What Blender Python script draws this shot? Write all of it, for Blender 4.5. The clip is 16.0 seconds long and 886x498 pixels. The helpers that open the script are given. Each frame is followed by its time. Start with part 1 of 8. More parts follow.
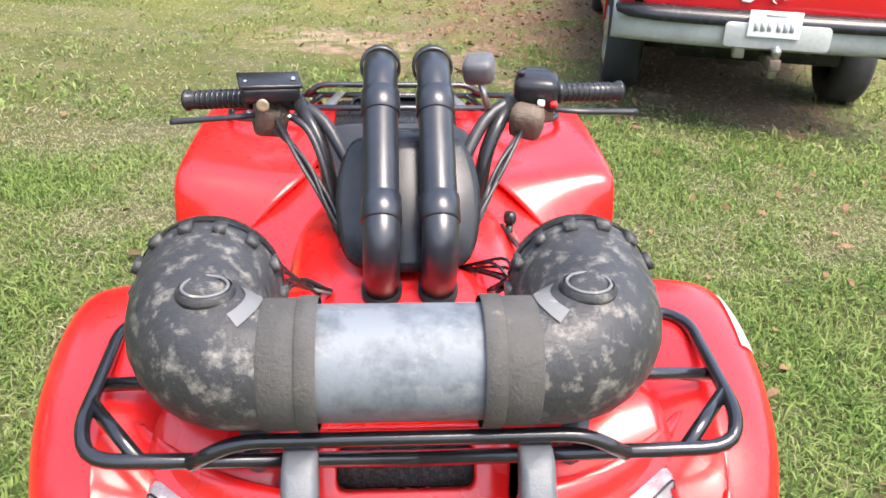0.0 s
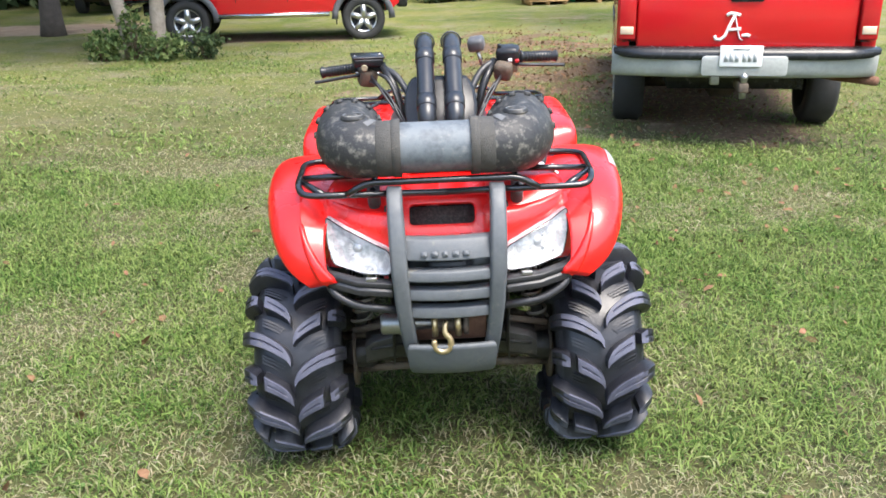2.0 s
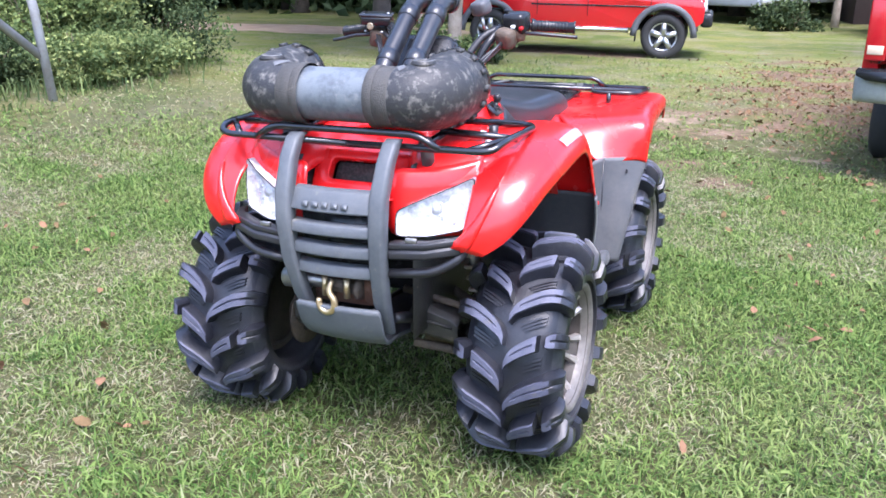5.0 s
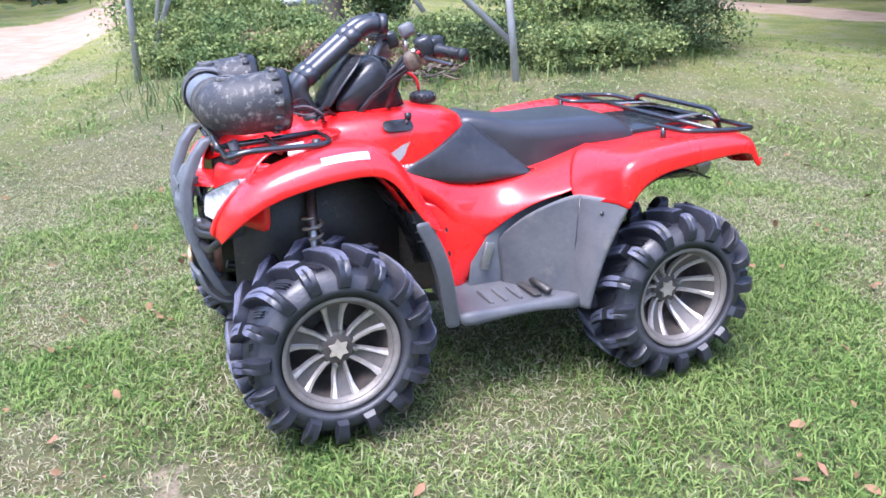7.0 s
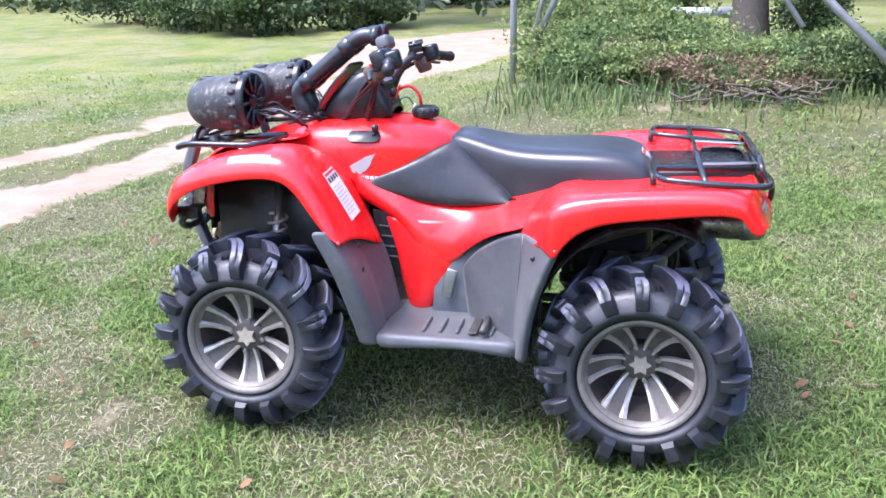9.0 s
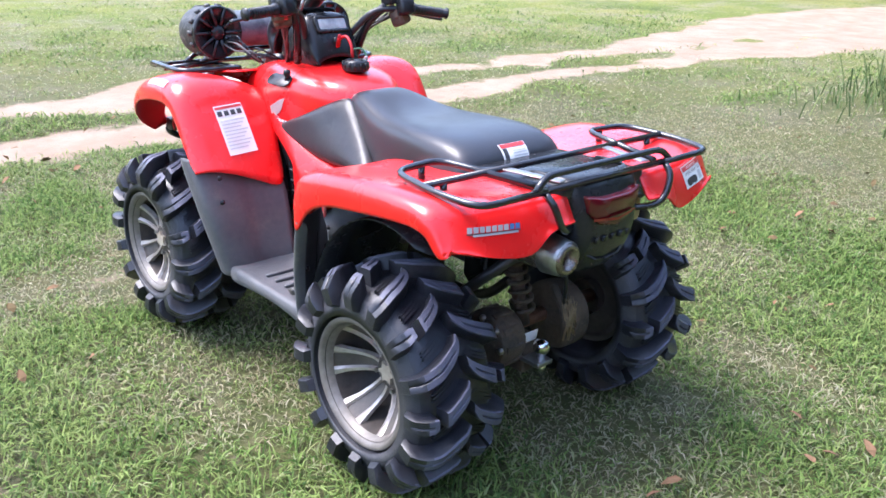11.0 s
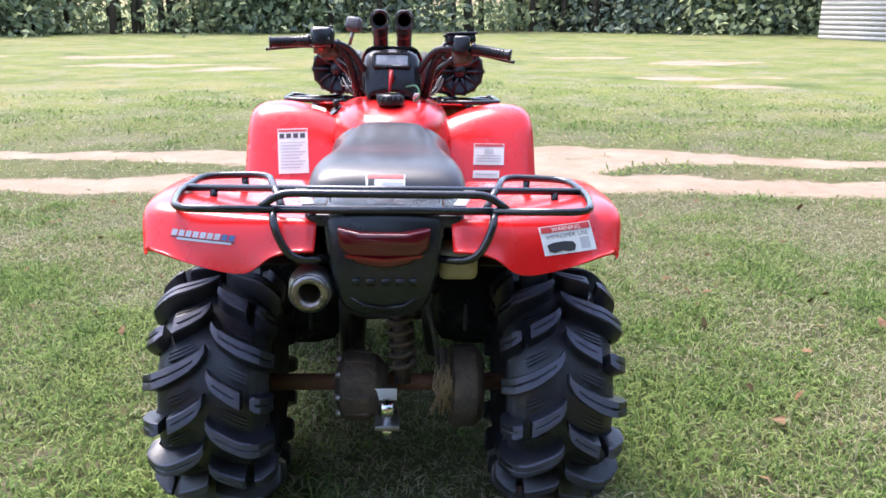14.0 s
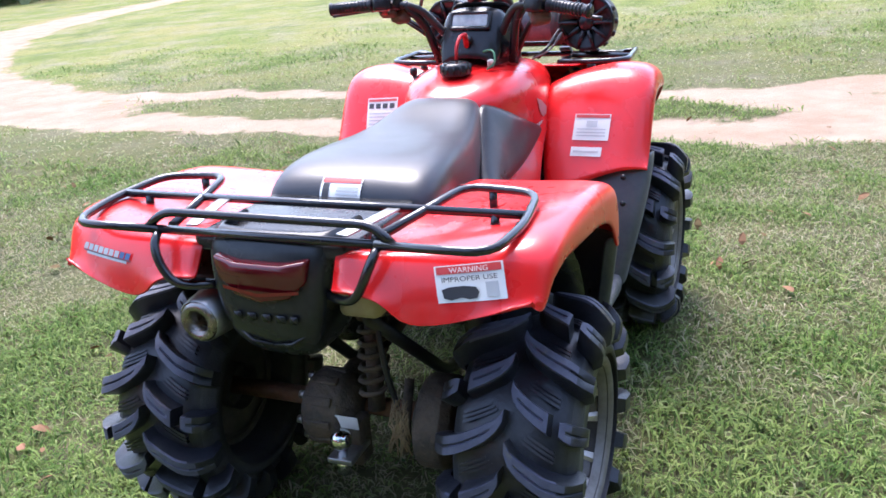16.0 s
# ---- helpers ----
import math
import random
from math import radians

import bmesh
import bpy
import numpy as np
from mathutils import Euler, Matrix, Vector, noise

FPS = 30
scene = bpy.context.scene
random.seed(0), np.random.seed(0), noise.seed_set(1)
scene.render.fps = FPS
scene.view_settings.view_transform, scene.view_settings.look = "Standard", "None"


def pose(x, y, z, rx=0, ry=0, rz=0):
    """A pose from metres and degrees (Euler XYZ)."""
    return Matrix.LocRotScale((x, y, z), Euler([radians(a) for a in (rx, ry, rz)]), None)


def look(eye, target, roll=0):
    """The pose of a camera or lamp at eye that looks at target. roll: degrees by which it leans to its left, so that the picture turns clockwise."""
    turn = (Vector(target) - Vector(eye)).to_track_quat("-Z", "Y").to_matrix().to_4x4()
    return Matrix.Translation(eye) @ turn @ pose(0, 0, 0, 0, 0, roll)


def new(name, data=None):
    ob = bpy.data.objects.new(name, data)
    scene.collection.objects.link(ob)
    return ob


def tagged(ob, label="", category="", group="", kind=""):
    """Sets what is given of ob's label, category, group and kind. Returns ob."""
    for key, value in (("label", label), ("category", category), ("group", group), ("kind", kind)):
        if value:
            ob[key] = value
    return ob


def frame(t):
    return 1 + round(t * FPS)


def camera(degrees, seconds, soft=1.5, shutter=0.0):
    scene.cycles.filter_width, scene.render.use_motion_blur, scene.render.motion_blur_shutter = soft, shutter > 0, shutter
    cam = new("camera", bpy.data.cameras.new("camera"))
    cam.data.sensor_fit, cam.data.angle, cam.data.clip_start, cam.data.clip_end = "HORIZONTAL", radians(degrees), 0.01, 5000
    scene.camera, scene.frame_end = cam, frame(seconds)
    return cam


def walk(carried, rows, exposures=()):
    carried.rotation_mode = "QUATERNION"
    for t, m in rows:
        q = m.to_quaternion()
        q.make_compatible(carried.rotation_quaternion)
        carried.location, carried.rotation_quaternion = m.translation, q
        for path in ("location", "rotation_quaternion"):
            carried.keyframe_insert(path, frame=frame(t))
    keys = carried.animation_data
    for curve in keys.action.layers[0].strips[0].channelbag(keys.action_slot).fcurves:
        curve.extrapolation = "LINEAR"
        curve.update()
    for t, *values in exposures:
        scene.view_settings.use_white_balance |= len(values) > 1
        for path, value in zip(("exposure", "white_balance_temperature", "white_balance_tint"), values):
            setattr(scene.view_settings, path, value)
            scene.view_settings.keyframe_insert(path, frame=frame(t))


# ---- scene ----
# the quad bike stands a little askew on the yard: its frame in the world
LEAN = pose(0, 0, 0, 0, -1.2, 0)
cam = camera(54.4, 16.0, soft=1.6)
PATH = [
    (0, (-0.075, -1.716, 1.599), (0.084, 0.102, 0.745), 2.8),
    (0.3, (-0.028, -1.976, 1.598), (0.127, -0.106, 0.906), 0.6),
    (0.5, (-0.028, -2.211, 1.569), (0.115, -0.301, 0.994), 0.3),
    (0.8, (-0.039, -2.516, 1.641), (0.131, -0.616, 1.039), 2.2),
    (1, (-0.022, -2.678, 1.655), (0.022, -0.747, 1.137), 1.5),
    (1.5, (-0.005, -3.042, 1.647), (0.037, -1.14, 1.028), -0.7),
    (2, (-0.061, -3.147, 1.574), (-0.035, -1.264, 0.9), -1.1),
    (2.5, (-0.035, -3.101, 1.47), (-0.006, -1.202, 0.842), -0.0),
    (3, (-0.048, -3.117, 1.452), (-0.003, -1.201, 0.88), 0.6),
    (3.5, (-0.051, -3.111, 1.435), (-0.052, -1.205, 0.829), 0.4),
    (4, (0.202, -3.117, 1.418), (0.096, -1.203, 0.847), 1.9),
    (4.5, (0.569, -3.077, 1.402), (0.174, -1.206, 0.816), 2.0),
    (5, (1.035, -2.825, 1.362), (0.323, -1.061, 0.743), 1.0),
    (5.2, (1.273, -2.726, 1.353), (0.389, -1.043, 0.732), 1.4),
    (6.25, (2.27, -2.04, 1.45), (0.85, -0.84, 0.78), 0.1),
    (7.3, (2.958, -0.963, 1.537), (1.144, -0.433, 0.881), -0.2),
    (7.5, (2.987, -0.832, 1.548), (1.149, -0.388, 0.899), 0.1),
    (8, (2.962, -0.381, 1.543), (1.078, -0.116, 0.928), 0.8),
    (8.2, (2.942, -0.187, 1.527), (1.038, -0.103, 0.92), -0.7),
    (9.25, (2.83, 0.84, 1.5), (1.03, 0.28, 0.85), -0.6),
    (10.3, (2.363, 1.759, 1.528), (0.868, 0.625, 0.837), 0.5),
    (10.5, (2.238, 1.842, 1.541), (0.774, 0.68, 0.829), 1.5),
    (11, (1.722, 2.25, 1.515), (0.476, 0.872, 0.774), 1.2),
    (11.5, (1.291, 2.42, 1.464), (0.271, 0.84, 0.782), 3.2),
    (12, (0.843, 2.674, 1.46), (0.245, 0.886, 0.793), 1.9),
    (12.5, (0.447, 2.757, 1.405), (0.067, 0.9, 0.769), 1.8),
    (13, (0.154, 2.806, 1.367), (-0.063, 0.935, 0.697), -1.1),
    (13.5, (-0.02, 2.833, 1.328), (-0.115, 0.919, 0.753), -2.3),
    (14, (-0.065, 2.813, 1.319), (-0.151, 0.891, 0.771), 0.0),
    (14.5, (-0.083, 2.744, 1.306), (-0.12, 0.828, 0.734), -0.2),
    (15, (-0.17, 2.537, 1.305), (-0.038, 0.662, 0.62), -0.9),
    (15.5, (-0.518, 2.354, 1.323), (-0.134, 0.56, 0.528), -3.8),
    (16, (-0.95, 2.255, 1.399), (-0.21, 0.533, 0.703), -5.5),
]
walk(cam, [(t, look(eye, target, roll)) for t, eye, target, roll in PATH],
     [(0, 2.42, 7150, 13), (1, 2.17, 7200, 9), (2.5, 2.26, 6600, 9), (3.5, 2.38, 6350, 14), (5, 2.42, 5900, 19), (8, 2.56, 5750, 21), (10.8, 2.48, 6000, 17), (14.5, 2.38, 6450, 17), (16, 2.42, 6150, 18)])

# ---------------------------------------------------------------- light
SUN_HEIGHT, SUN_TURN = 64, 142
world = bpy.data.worlds.new("sky")
scene.world = world
world.use_nodes = True
wn = world.node_tree.nodes
sky = wn.new("ShaderNodeTexSky")
sky.sky_type, sky.sun_disc = "NISHITA", False
sky.sun_elevation, sky.sun_rotation = radians(SUN_HEIGHT), radians(SUN_TURN)
sky.air_density, sky.dust_density, sky.ozone_density = 1.2, 2.5, 1.5
world.node_tree.links.new(sky.outputs[0], wn["Background"].inputs[0])
wn["Background"].inputs[1].default_value = 0.125
sun = new("sun", bpy.data.lights.new("sun", "SUN"))
sun.data.energy, sun.data.angle, sun.data.color = 1.3, radians(32), (1.0, 0.98, 0.97)
# the lamp shines from the compass point that the sky names
az = radians(SUN_TURN)
sun.matrix_world = look((0, 0, 20), (-20 * math.sin(az) / math.tan(radians(SUN_HEIGHT)), -20 * math.cos(az) / math.tan(radians(SUN_HEIGHT)), 0))


# ---------------------------------------------------------------- materials
def material(name, base, rough=0.5, metal=0.0, other=None, amount=0.5, scale=3.0, fine=40.0, bump=0.0, bump_scale=None,
             coat=0.0, island=0.0, rand=0.0, stain=None, stain_at=0.6, stain_scale=6.0, spread=0.08, spec=0.5, coords="Object"):
    """Two tones mixed by coarse noise, broken by fine noise, with stains, uneven gloss and relief."""
    m = bpy.data.materials.new(name)
    m.use_nodes = True
    n, l = m.node_tree.nodes, m.node_tree.links
    b = n["Principled BSDF"]
    tc = n.new("ShaderNodeTexCoord")
    where = n.new("ShaderNodeNewGeometry").outputs["Position"] if coords == "Position" else tc.outputs[coords]

    def noise_at(s, detail=4.0, rough_=0.6):
        t = n.new("ShaderNodeTexNoise")
        t.inputs["Scale"].default_value, t.inputs["Detail"].default_value, t.inputs["Roughness"].default_value = s, detail, rough_
        l.new(where, t.inputs["Vector"])
        return t.outputs["Fac"]

    def ramp(value, lo, hi):
        r = n.new("ShaderNodeMapRange")
        r.inputs[1].default_value, r.inputs[2].default_value = lo, hi
        l.new(value, r.inputs[0])
        return r.outputs[0]

    def mix(a, c, f):
        x = n.new("ShaderNodeMix")
        x.data_type = "RGBA"
        for sock, v in ((x.inputs[6], a), (x.inputs[7], c), (x.inputs[0], f)):
            if isinstance(v, (tuple, list)):
                sock.default_value = (*v, 1)
            elif isinstance(v, float):
                sock.default_value = v
            else:
                l.new(v, sock)
        return x.outputs[2]

    other = other or tuple(c * 0.7 for c in base)
    coarse, grain = noise_at(scale), noise_at(fine, 3.0)
    both = n.new("ShaderNodeMath")
    both.operation = "MULTIPLY_ADD"
    l.new(grain, both.inputs[0])
    both.inputs[1].default_value = 0.45
    l.new(coarse, both.inputs[2])
    fac = n.new("ShaderNodeMath")
    fac.operation = "MULTIPLY"
    l.new(ramp(both.outputs[0], 0.45, 1.0), fac.inputs[0])
    fac.inputs[1].default_value = amount * 2
    fac.use_clamp = True
    col = mix(tuple(base), tuple(other), fac.outputs[0])
    if stain:
        st = ramp(noise_at(stain_scale, 6.0, 0.7), stain_at, stain_at + spread)
        col = mix(col, tuple(stain), st)
    if island or rand:
        src = n.new("ShaderNodeNewGeometry").outputs["Random Per Island"] if island else n.new("ShaderNodeObjectInfo").outputs["Random"]
        hsv = n.new("ShaderNodeHueSaturation")
        k = island or rand
        l.new(ramp_out(n, l, src, 1 - k, 1 + k), hsv.inputs["Value"])
        l.new(ramp_out(n, l, src, 0.5 + 0.06 * k, 0.5 - 0.06 * k), hsv.inputs["Hue"])
        l.new(col, hsv.inputs["Color"])
        col = hsv.outputs[0]
    l.new(col, b.inputs["Base Color"])
    rr = n.new("ShaderNodeMapRange")
    rr.inputs[3].default_value, rr.inputs[4].default_value = max(rough - 0.12, 0.03), min(rough + 0.14, 1)
    l.new(coarse, rr.inputs[0])
    l.new(rr.outputs[0], b.inputs["Roughness"])
    b.inputs["Metallic"].default_value = metal
    b.inputs["Specular IOR Level"].default_value = spec
    b.inputs["Coat Weight"].default_value = coat
    b.inputs["Coat Roughness"].default_value = 0.08
    if bump:
        bp = n.new("ShaderNodeBump")
        bp.inputs["Strength"].default_value = min(bump, 1)
        bp.inputs["Distance"].default_value = 0.01
        l.new(noise_at(bump_scale or fine, 4.0), bp.inputs["Height"])
        l.new(bp.outputs[0], b.inputs["Normal"])
    return m


def ramp_out(n, l, value, lo, hi):
    r = n.new("ShaderNodeMapRange")
    r.inputs[3].default_value, r.inputs[4].default_value = lo, hi
    l.new(value, r.inputs[0])
    return r.outputs[0]


def leafy(name, base, other, island=0.35, pass_light=0.35, rough=0.6, spec=0.16, patch=0.8):
    """Leaf or grass: two tones, every leaf its own shade, light passing through."""
    m = material(name, base, rough, other=other, amount=0.6, scale=patch, fine=patch * 11, island=island, spec=spec, coords="Position")
    n, l = m.node_tree.nodes, m.node_tree.links
    b = n["Principled BSDF"]
    t = n.new("ShaderNodeBsdfTranslucent")
    src = b.inputs["Base Color"].links[0].from_socket
    l.new(src, t.inputs[0])
    x = n.new("ShaderNodeMixShader")
    x.inputs[0].default_value = pass_light
    l.new(b.outputs[0], x.inputs[1])
    l.new(t.outputs[0], x.inputs[2])
    l.new(x.outputs[0], n["Material Output"].inputs[0])
    return m


def glass(name, tint=(0.9, 0.93, 0.95), rough=0.02):
    m = bpy.data.materials.new(name)
    m.use_nodes = True
    b = m.node_tree.nodes["Principled BSDF"]
    b.inputs["Base Color"].default_value = (*tint, 1)
    b.inputs["Transmission Weight"].default_value = 1.0
    b.inputs["Roughness"].default_value, b.inputs["IOR"].default_value = rough, 1.45
    return m


def thin_glass(name):
    """A clear moulded cover: lets light straight through, with a faint gloss."""
    m = bpy.data.materials.new(name)
    m.use_nodes = True
    n, l = m.node_tree.nodes, m.node_tree.links
    x, t, gl = n.new("ShaderNodeMixShader"), n.new("ShaderNodeBsdfTransparent"), n.new("ShaderNodeBsdfGlossy")
    gl.inputs["Roughness"].default_value = 0.04
    x.inputs[0].default_value = 0.07
    l.new(t.outputs[0], x.inputs[1])
    l.new(gl.outputs[0], x.inputs[2])
    l.new(x.outputs[0], n["Material Output"].inputs[0])
    return m


RED = material("red_plastic", (0.78, 0.011, 0.011), 0.27, other=(0.7, 0.016, 0.014), amount=0.35, scale=5, fine=70, coat=0.36, bump=0.04, bump_scale=220,
               stain=(0.66, 0.05, 0.035), stain_at=0.66, stain_scale=9, spread=0.2)
GREY = material("grey_plastic", (0.052, 0.055, 0.063), 0.48, other=(0.098, 0.098, 0.1), amount=0.5, scale=7, fine=60, bump=0.15, bump_scale=260,
                stain=(0.17, 0.155, 0.13), stain_at=0.58, stain_scale=6, spread=0.25)
FADED = material("faded_grey_plastic", (0.062, 0.07, 0.08), 0.5, other=(0.115, 0.123, 0.13), amount=0.5, scale=6, fine=60, bump=0.12, bump_scale=240,
                 stain=(0.19, 0.175, 0.145), stain_at=0.6, stain_scale=16, spread=0.14)
BLACK = material("black_steel", (0.013, 0.013, 0.016), 0.36, other=(0.03, 0.03, 0.033), scale=10, fine=90, bump=0.08, bump_scale=140,
                 stain=(0.09, 0.08, 0.068), stain_at=0.68, stain_scale=14, spread=0.12)
RACKBLACK = material("gloss_black_tube", (0.007, 0.007, 0.009), 0.2, coat=0.35, other=(0.016, 0.016, 0.018), scale=12, fine=90, bump=0.04, bump_scale=140, stain=(0.11, 0.1, 0.085), stain_at=0.7, stain_scale=18, spread=0.1)
DARK = material("dark_plastic", (0.011, 0.0115, 0.0135), 0.24, other=(0.024, 0.025, 0.027), scale=9, fine=70, bump=0.02, bump_scale=200, spec=0.36)
# rubber of the lug tops, with the sky's bluish light in its colour
LUGTOP = material("scuffed_rubber", (0.048, 0.05, 0.076), 0.6, other=(0.085, 0.088, 0.125), amount=0.7, scale=9, fine=55, bump=0.15, bump_scale=150, stain=(0.1, 0.092, 0.08), stain_at=0.6, stain_scale=20, spread=0.15)
CARCASS = material("dusty_side_wall", (0.018, 0.0185, 0.023), 0.5, other=(0.05, 0.05, 0.056), amount=0.6, scale=8, fine=60, bump=0.2, bump_scale=130,
                   stain=(0.105, 0.095, 0.085), stain_at=0.58, stain_scale=7, spread=0.3)
RUBBER = material("tyre_rubber", (0.009, 0.0095, 0.013), 0.36, other=(0.022, 0.023, 0.03), amount=0.6, scale=7, fine=60, bump=0.12, bump_scale=130,
                  stain=(0.066, 0.064, 0.065), stain_at=0.57, stain_scale=5, spread=0.3)
SEAT = material("seat_vinyl", (0.014, 0.0155, 0.02), 0.37, coat=0.1, spec=0.45, other=(0.026, 0.027, 0.032), scale=6, fine=90, bump=0.03, bump_scale=420,
                stain=(0.05, 0.05, 0.05), stain_at=0.62, stain_scale=4, spread=0.3)
PAD = material("scuffed_side_pad", (0.012, 0.0125, 0.015), 0.3, coat=0.12, spec=0.35, other=(0.035, 0.035, 0.037), amount=0.5, scale=7, fine=50, bump=0.12, bump_scale=320,
               stain=(0.085, 0.084, 0.08), stain_at=0.56, stain_scale=6, spread=0.3)
for m, w in ((SEAT, 0.06), (PAD, 0.05), (GREY, 0.1)):
    # a film of dust that pales at a glancing view
    b = m.node_tree.nodes["Principled BSDF"]
    b.inputs["Sheen Weight"].default_value, b.inputs["Sheen Roughness"].default_value = w, 0.35
ALLOY = material("machined_alloy", (0.52, 0.49, 0.46), 0.38, 0.5, other=(0.36, 0.31, 0.27), amount=0.7, scale=14, fine=80, bump=0.06,
                 stain=(0.28, 0.24, 0.2), stain_at=0.62, stain_scale=14, spread=0.2)
RIMLIP = material("dusty_alloy", (0.22, 0.2, 0.18), 0.48, 0.3, other=(0.13, 0.115, 0.1), amount=0.6, scale=14, fine=80, bump=0.1,
                  stain=(0.2, 0.17, 0.14), stain_at=0.6, stain_scale=12, spread=0.2)
# dark brownish rim paint, deepened for the shade in the spoke pockets
GUN = material("dark_rim_paint", (0.022, 0.02, 0.019), 0.55, 0.0, other=(0.075, 0.06, 0.05), amount=0.6, scale=12, fine=60, bump=0.1)
DRYGRASS = material("dried_grass", (0.3, 0.22, 0.12), 0.9, other=(0.2, 0.14, 0.08), scale=20)
CAPTAN = material("dusty_star_cap", (0.42, 0.37, 0.29), 0.55, 0.1, other=(0.3, 0.25, 0.19), scale=20, fine=80)
STEEL = material("dull_steel", (0.42, 0.42, 0.41), 0.38, 0.9, other=(0.25, 0.24, 0.23), scale=20, fine=90, bump=0.1,
                 stain=(0.2, 0.13, 0.08), stain_at=0.64, stain_scale=20, spread=0.1)
SPOKEGREY = material("dusty_spoke_paint", (0.045, 0.041, 0.038), 0.5, 0.1, other=(0.11, 0.092, 0.078), amount=0.6, scale=12, fine=60, bump=0.1)
SOOT = material("sooty_steel", (0.3, 0.29, 0.28), 0.25, 0.85, other=(0.2, 0.15, 0.11), amount=0.5, scale=18, fine=80, bump=0.2,
                stain=(0.03, 0.025, 0.022), stain_at=0.55, stain_scale=12, spread=0.15)
RUSTY = material("rusty_iron", (0.12, 0.05, 0.03), 0.8, 0.1, other=(0.2, 0.1, 0.06), amount=0.6, scale=16, fine=70, bump=0.5, bump_scale=60)
CHROME = material("chrome", (0.8, 0.8, 0.8), 0.12, 1.0, scale=30, fine=90)
MUDDY = material("muddy_iron", (0.048, 0.04, 0.034), 0.7, 0.2, other=(0.135, 0.1, 0.07), amount=0.6, scale=14, fine=70, bump=0.6, bump_scale=60,
                 stain=(0.19, 0.145, 0.1), stain_at=0.6, stain_scale=16, spread=0.12)
ARMGUARD = material("scuffed_black_guard", (0.016, 0.016, 0.017), 0.45, other=(0.045, 0.041, 0.036), amount=0.6, scale=12, fine=60, bump=0.2, bump_scale=120, stain=(0.15, 0.125, 0.095), stain_at=0.62, stain_scale=14, spread=0.12)
DRAIN = material("drain_pipe_plastic", (0.045, 0.054, 0.066), 0.55, other=(0.125, 0.143, 0.158), amount=0.8, scale=20, fine=55, bump=0.1, bump_scale=150,
                 stain=(0.17, 0.18, 0.185), stain_at=0.57, stain_scale=30, spread=0.14)
MUDPIPE = material("mud_splashed_pipe", (0.022, 0.023, 0.026), 0.48, other=(0.036, 0.036, 0.036), amount=0.6, scale=10, fine=50, bump=0.2, bump_scale=90, spec=0.35,
                   stain=(0.2, 0.187, 0.162), stain_at=0.52, stain_scale=42, spread=0.22)
STRAP = material("dirty_strap", (0.035, 0.034, 0.031), 0.75, other=(0.06, 0.057, 0.052), amount=0.6, scale=18, fine=90, bump=0.3, bump_scale=200,
                 stain=(0.22, 0.19, 0.14), stain_at=0.62, stain_scale=22, spread=0.2)
PVC = material("black_pvc", (0.009, 0.0105, 0.015), 0.32, coat=0.15, other=(0.024, 0.026, 0.03), scale=9, fine=60, bump=0.05)
WHITE = material("sticker_white", (0.78, 0.78, 0.76), 0.45, other=(0.68, 0.68, 0.66), amount=0.3, scale=12)
INK = material("sticker_ink", (0.04, 0.04, 0.045), 0.5)
PALEINK = material("sticker_fine_print", (0.55, 0.56, 0.57), 0.5)
WARNRED = material("sticker_red", (0.62, 0.05, 0.05), 0.45)
SILVER = material("silver_decal", (0.5, 0.5, 0.51), 0.35, 0.4)
BLUE = material("blue_decal", (0.05, 0.14, 0.32), 0.4)
LENSRED = material("red_lens", (0.075, 0.003, 0.007), 0.1, other=(0.09, 0.002, 0.005), coat=0.3)
FACET = material("reflector_facet", (0.6, 0.61, 0.63), 0.2, 0.3, other=(0.45, 0.46, 0.48), scale=60)
TANKYELLOW = material("milky_tank", (0.42, 0.38, 0.22), 0.4, other=(0.3, 0.25, 0.13), amount=0.6, scale=14)
LAMP = material("lamp_reflector", (0.86, 0.86, 0.87), 0.22, 0.0, other=(0.4, 0.41, 0.43), amount=0.75, scale=34, fine=70, bump=0.5, bump_scale=45, stain=(0.25, 0.25, 0.26), stain_at=0.62, stain_scale=42, spread=0.05)
REFLECTOR = material("red_reflector", (0.2, 0.004, 0.008), 0.15, other=(0.14, 0.003, 0.006), scale=40, coat=0.3)
WORN = material("worn_pipe", (0.120, 0.123, 0.123), 0.55, other=(0.12, 0.12, 0.12), amount=0.6, scale=14, stain=(0.3, 0.27, 0.21), stain_at=0.58, stain_scale=20)
CLEAR = thin_glass("lamp_glass")
BRASS = material("gold_zinc", (0.62, 0.5, 0.3), 0.35, 0.8, other=(0.4, 0.28, 0.15), scale=30)
PALEBRASS = material("dusty_brass", (0.4, 0.34, 0.22), 0.4, 0.4, other=(0.2, 0.17, 0.12), scale=60)
REDCORD = material("red_cord", (0.6, 0.015, 0.02), 0.5)
CORDGREEN = material("green_wire", (0.1, 0.3, 0.16), 0.5)
SCREEN = material("display", (0.5, 0.53, 0.53), 0.15, other=(0.2, 0.22, 0.22), scale=30)
MESHGREY = material("radiator_mesh", (0.16, 0.14, 0.125), 0.7, other=(0.06, 0.055, 0.05), amount=0.8, scale=120, fine=300, bump=0.6, bump_scale=250)


# ---------------------------------------------------------------- building helpers
def finish(bm, name, mat, smooth=True):
    bmesh.ops.recalc_face_normals(bm, faces=bm.faces[:])
    me = bpy.data.meshes.new(name)
    for f in bm.faces:
        f.smooth = smooth
    bm.to_mesh(me)
    bm.free()
    for m in mat if isinstance(mat, (list, tuple)) else [mat]:
        me.materials.append(m)
    return me


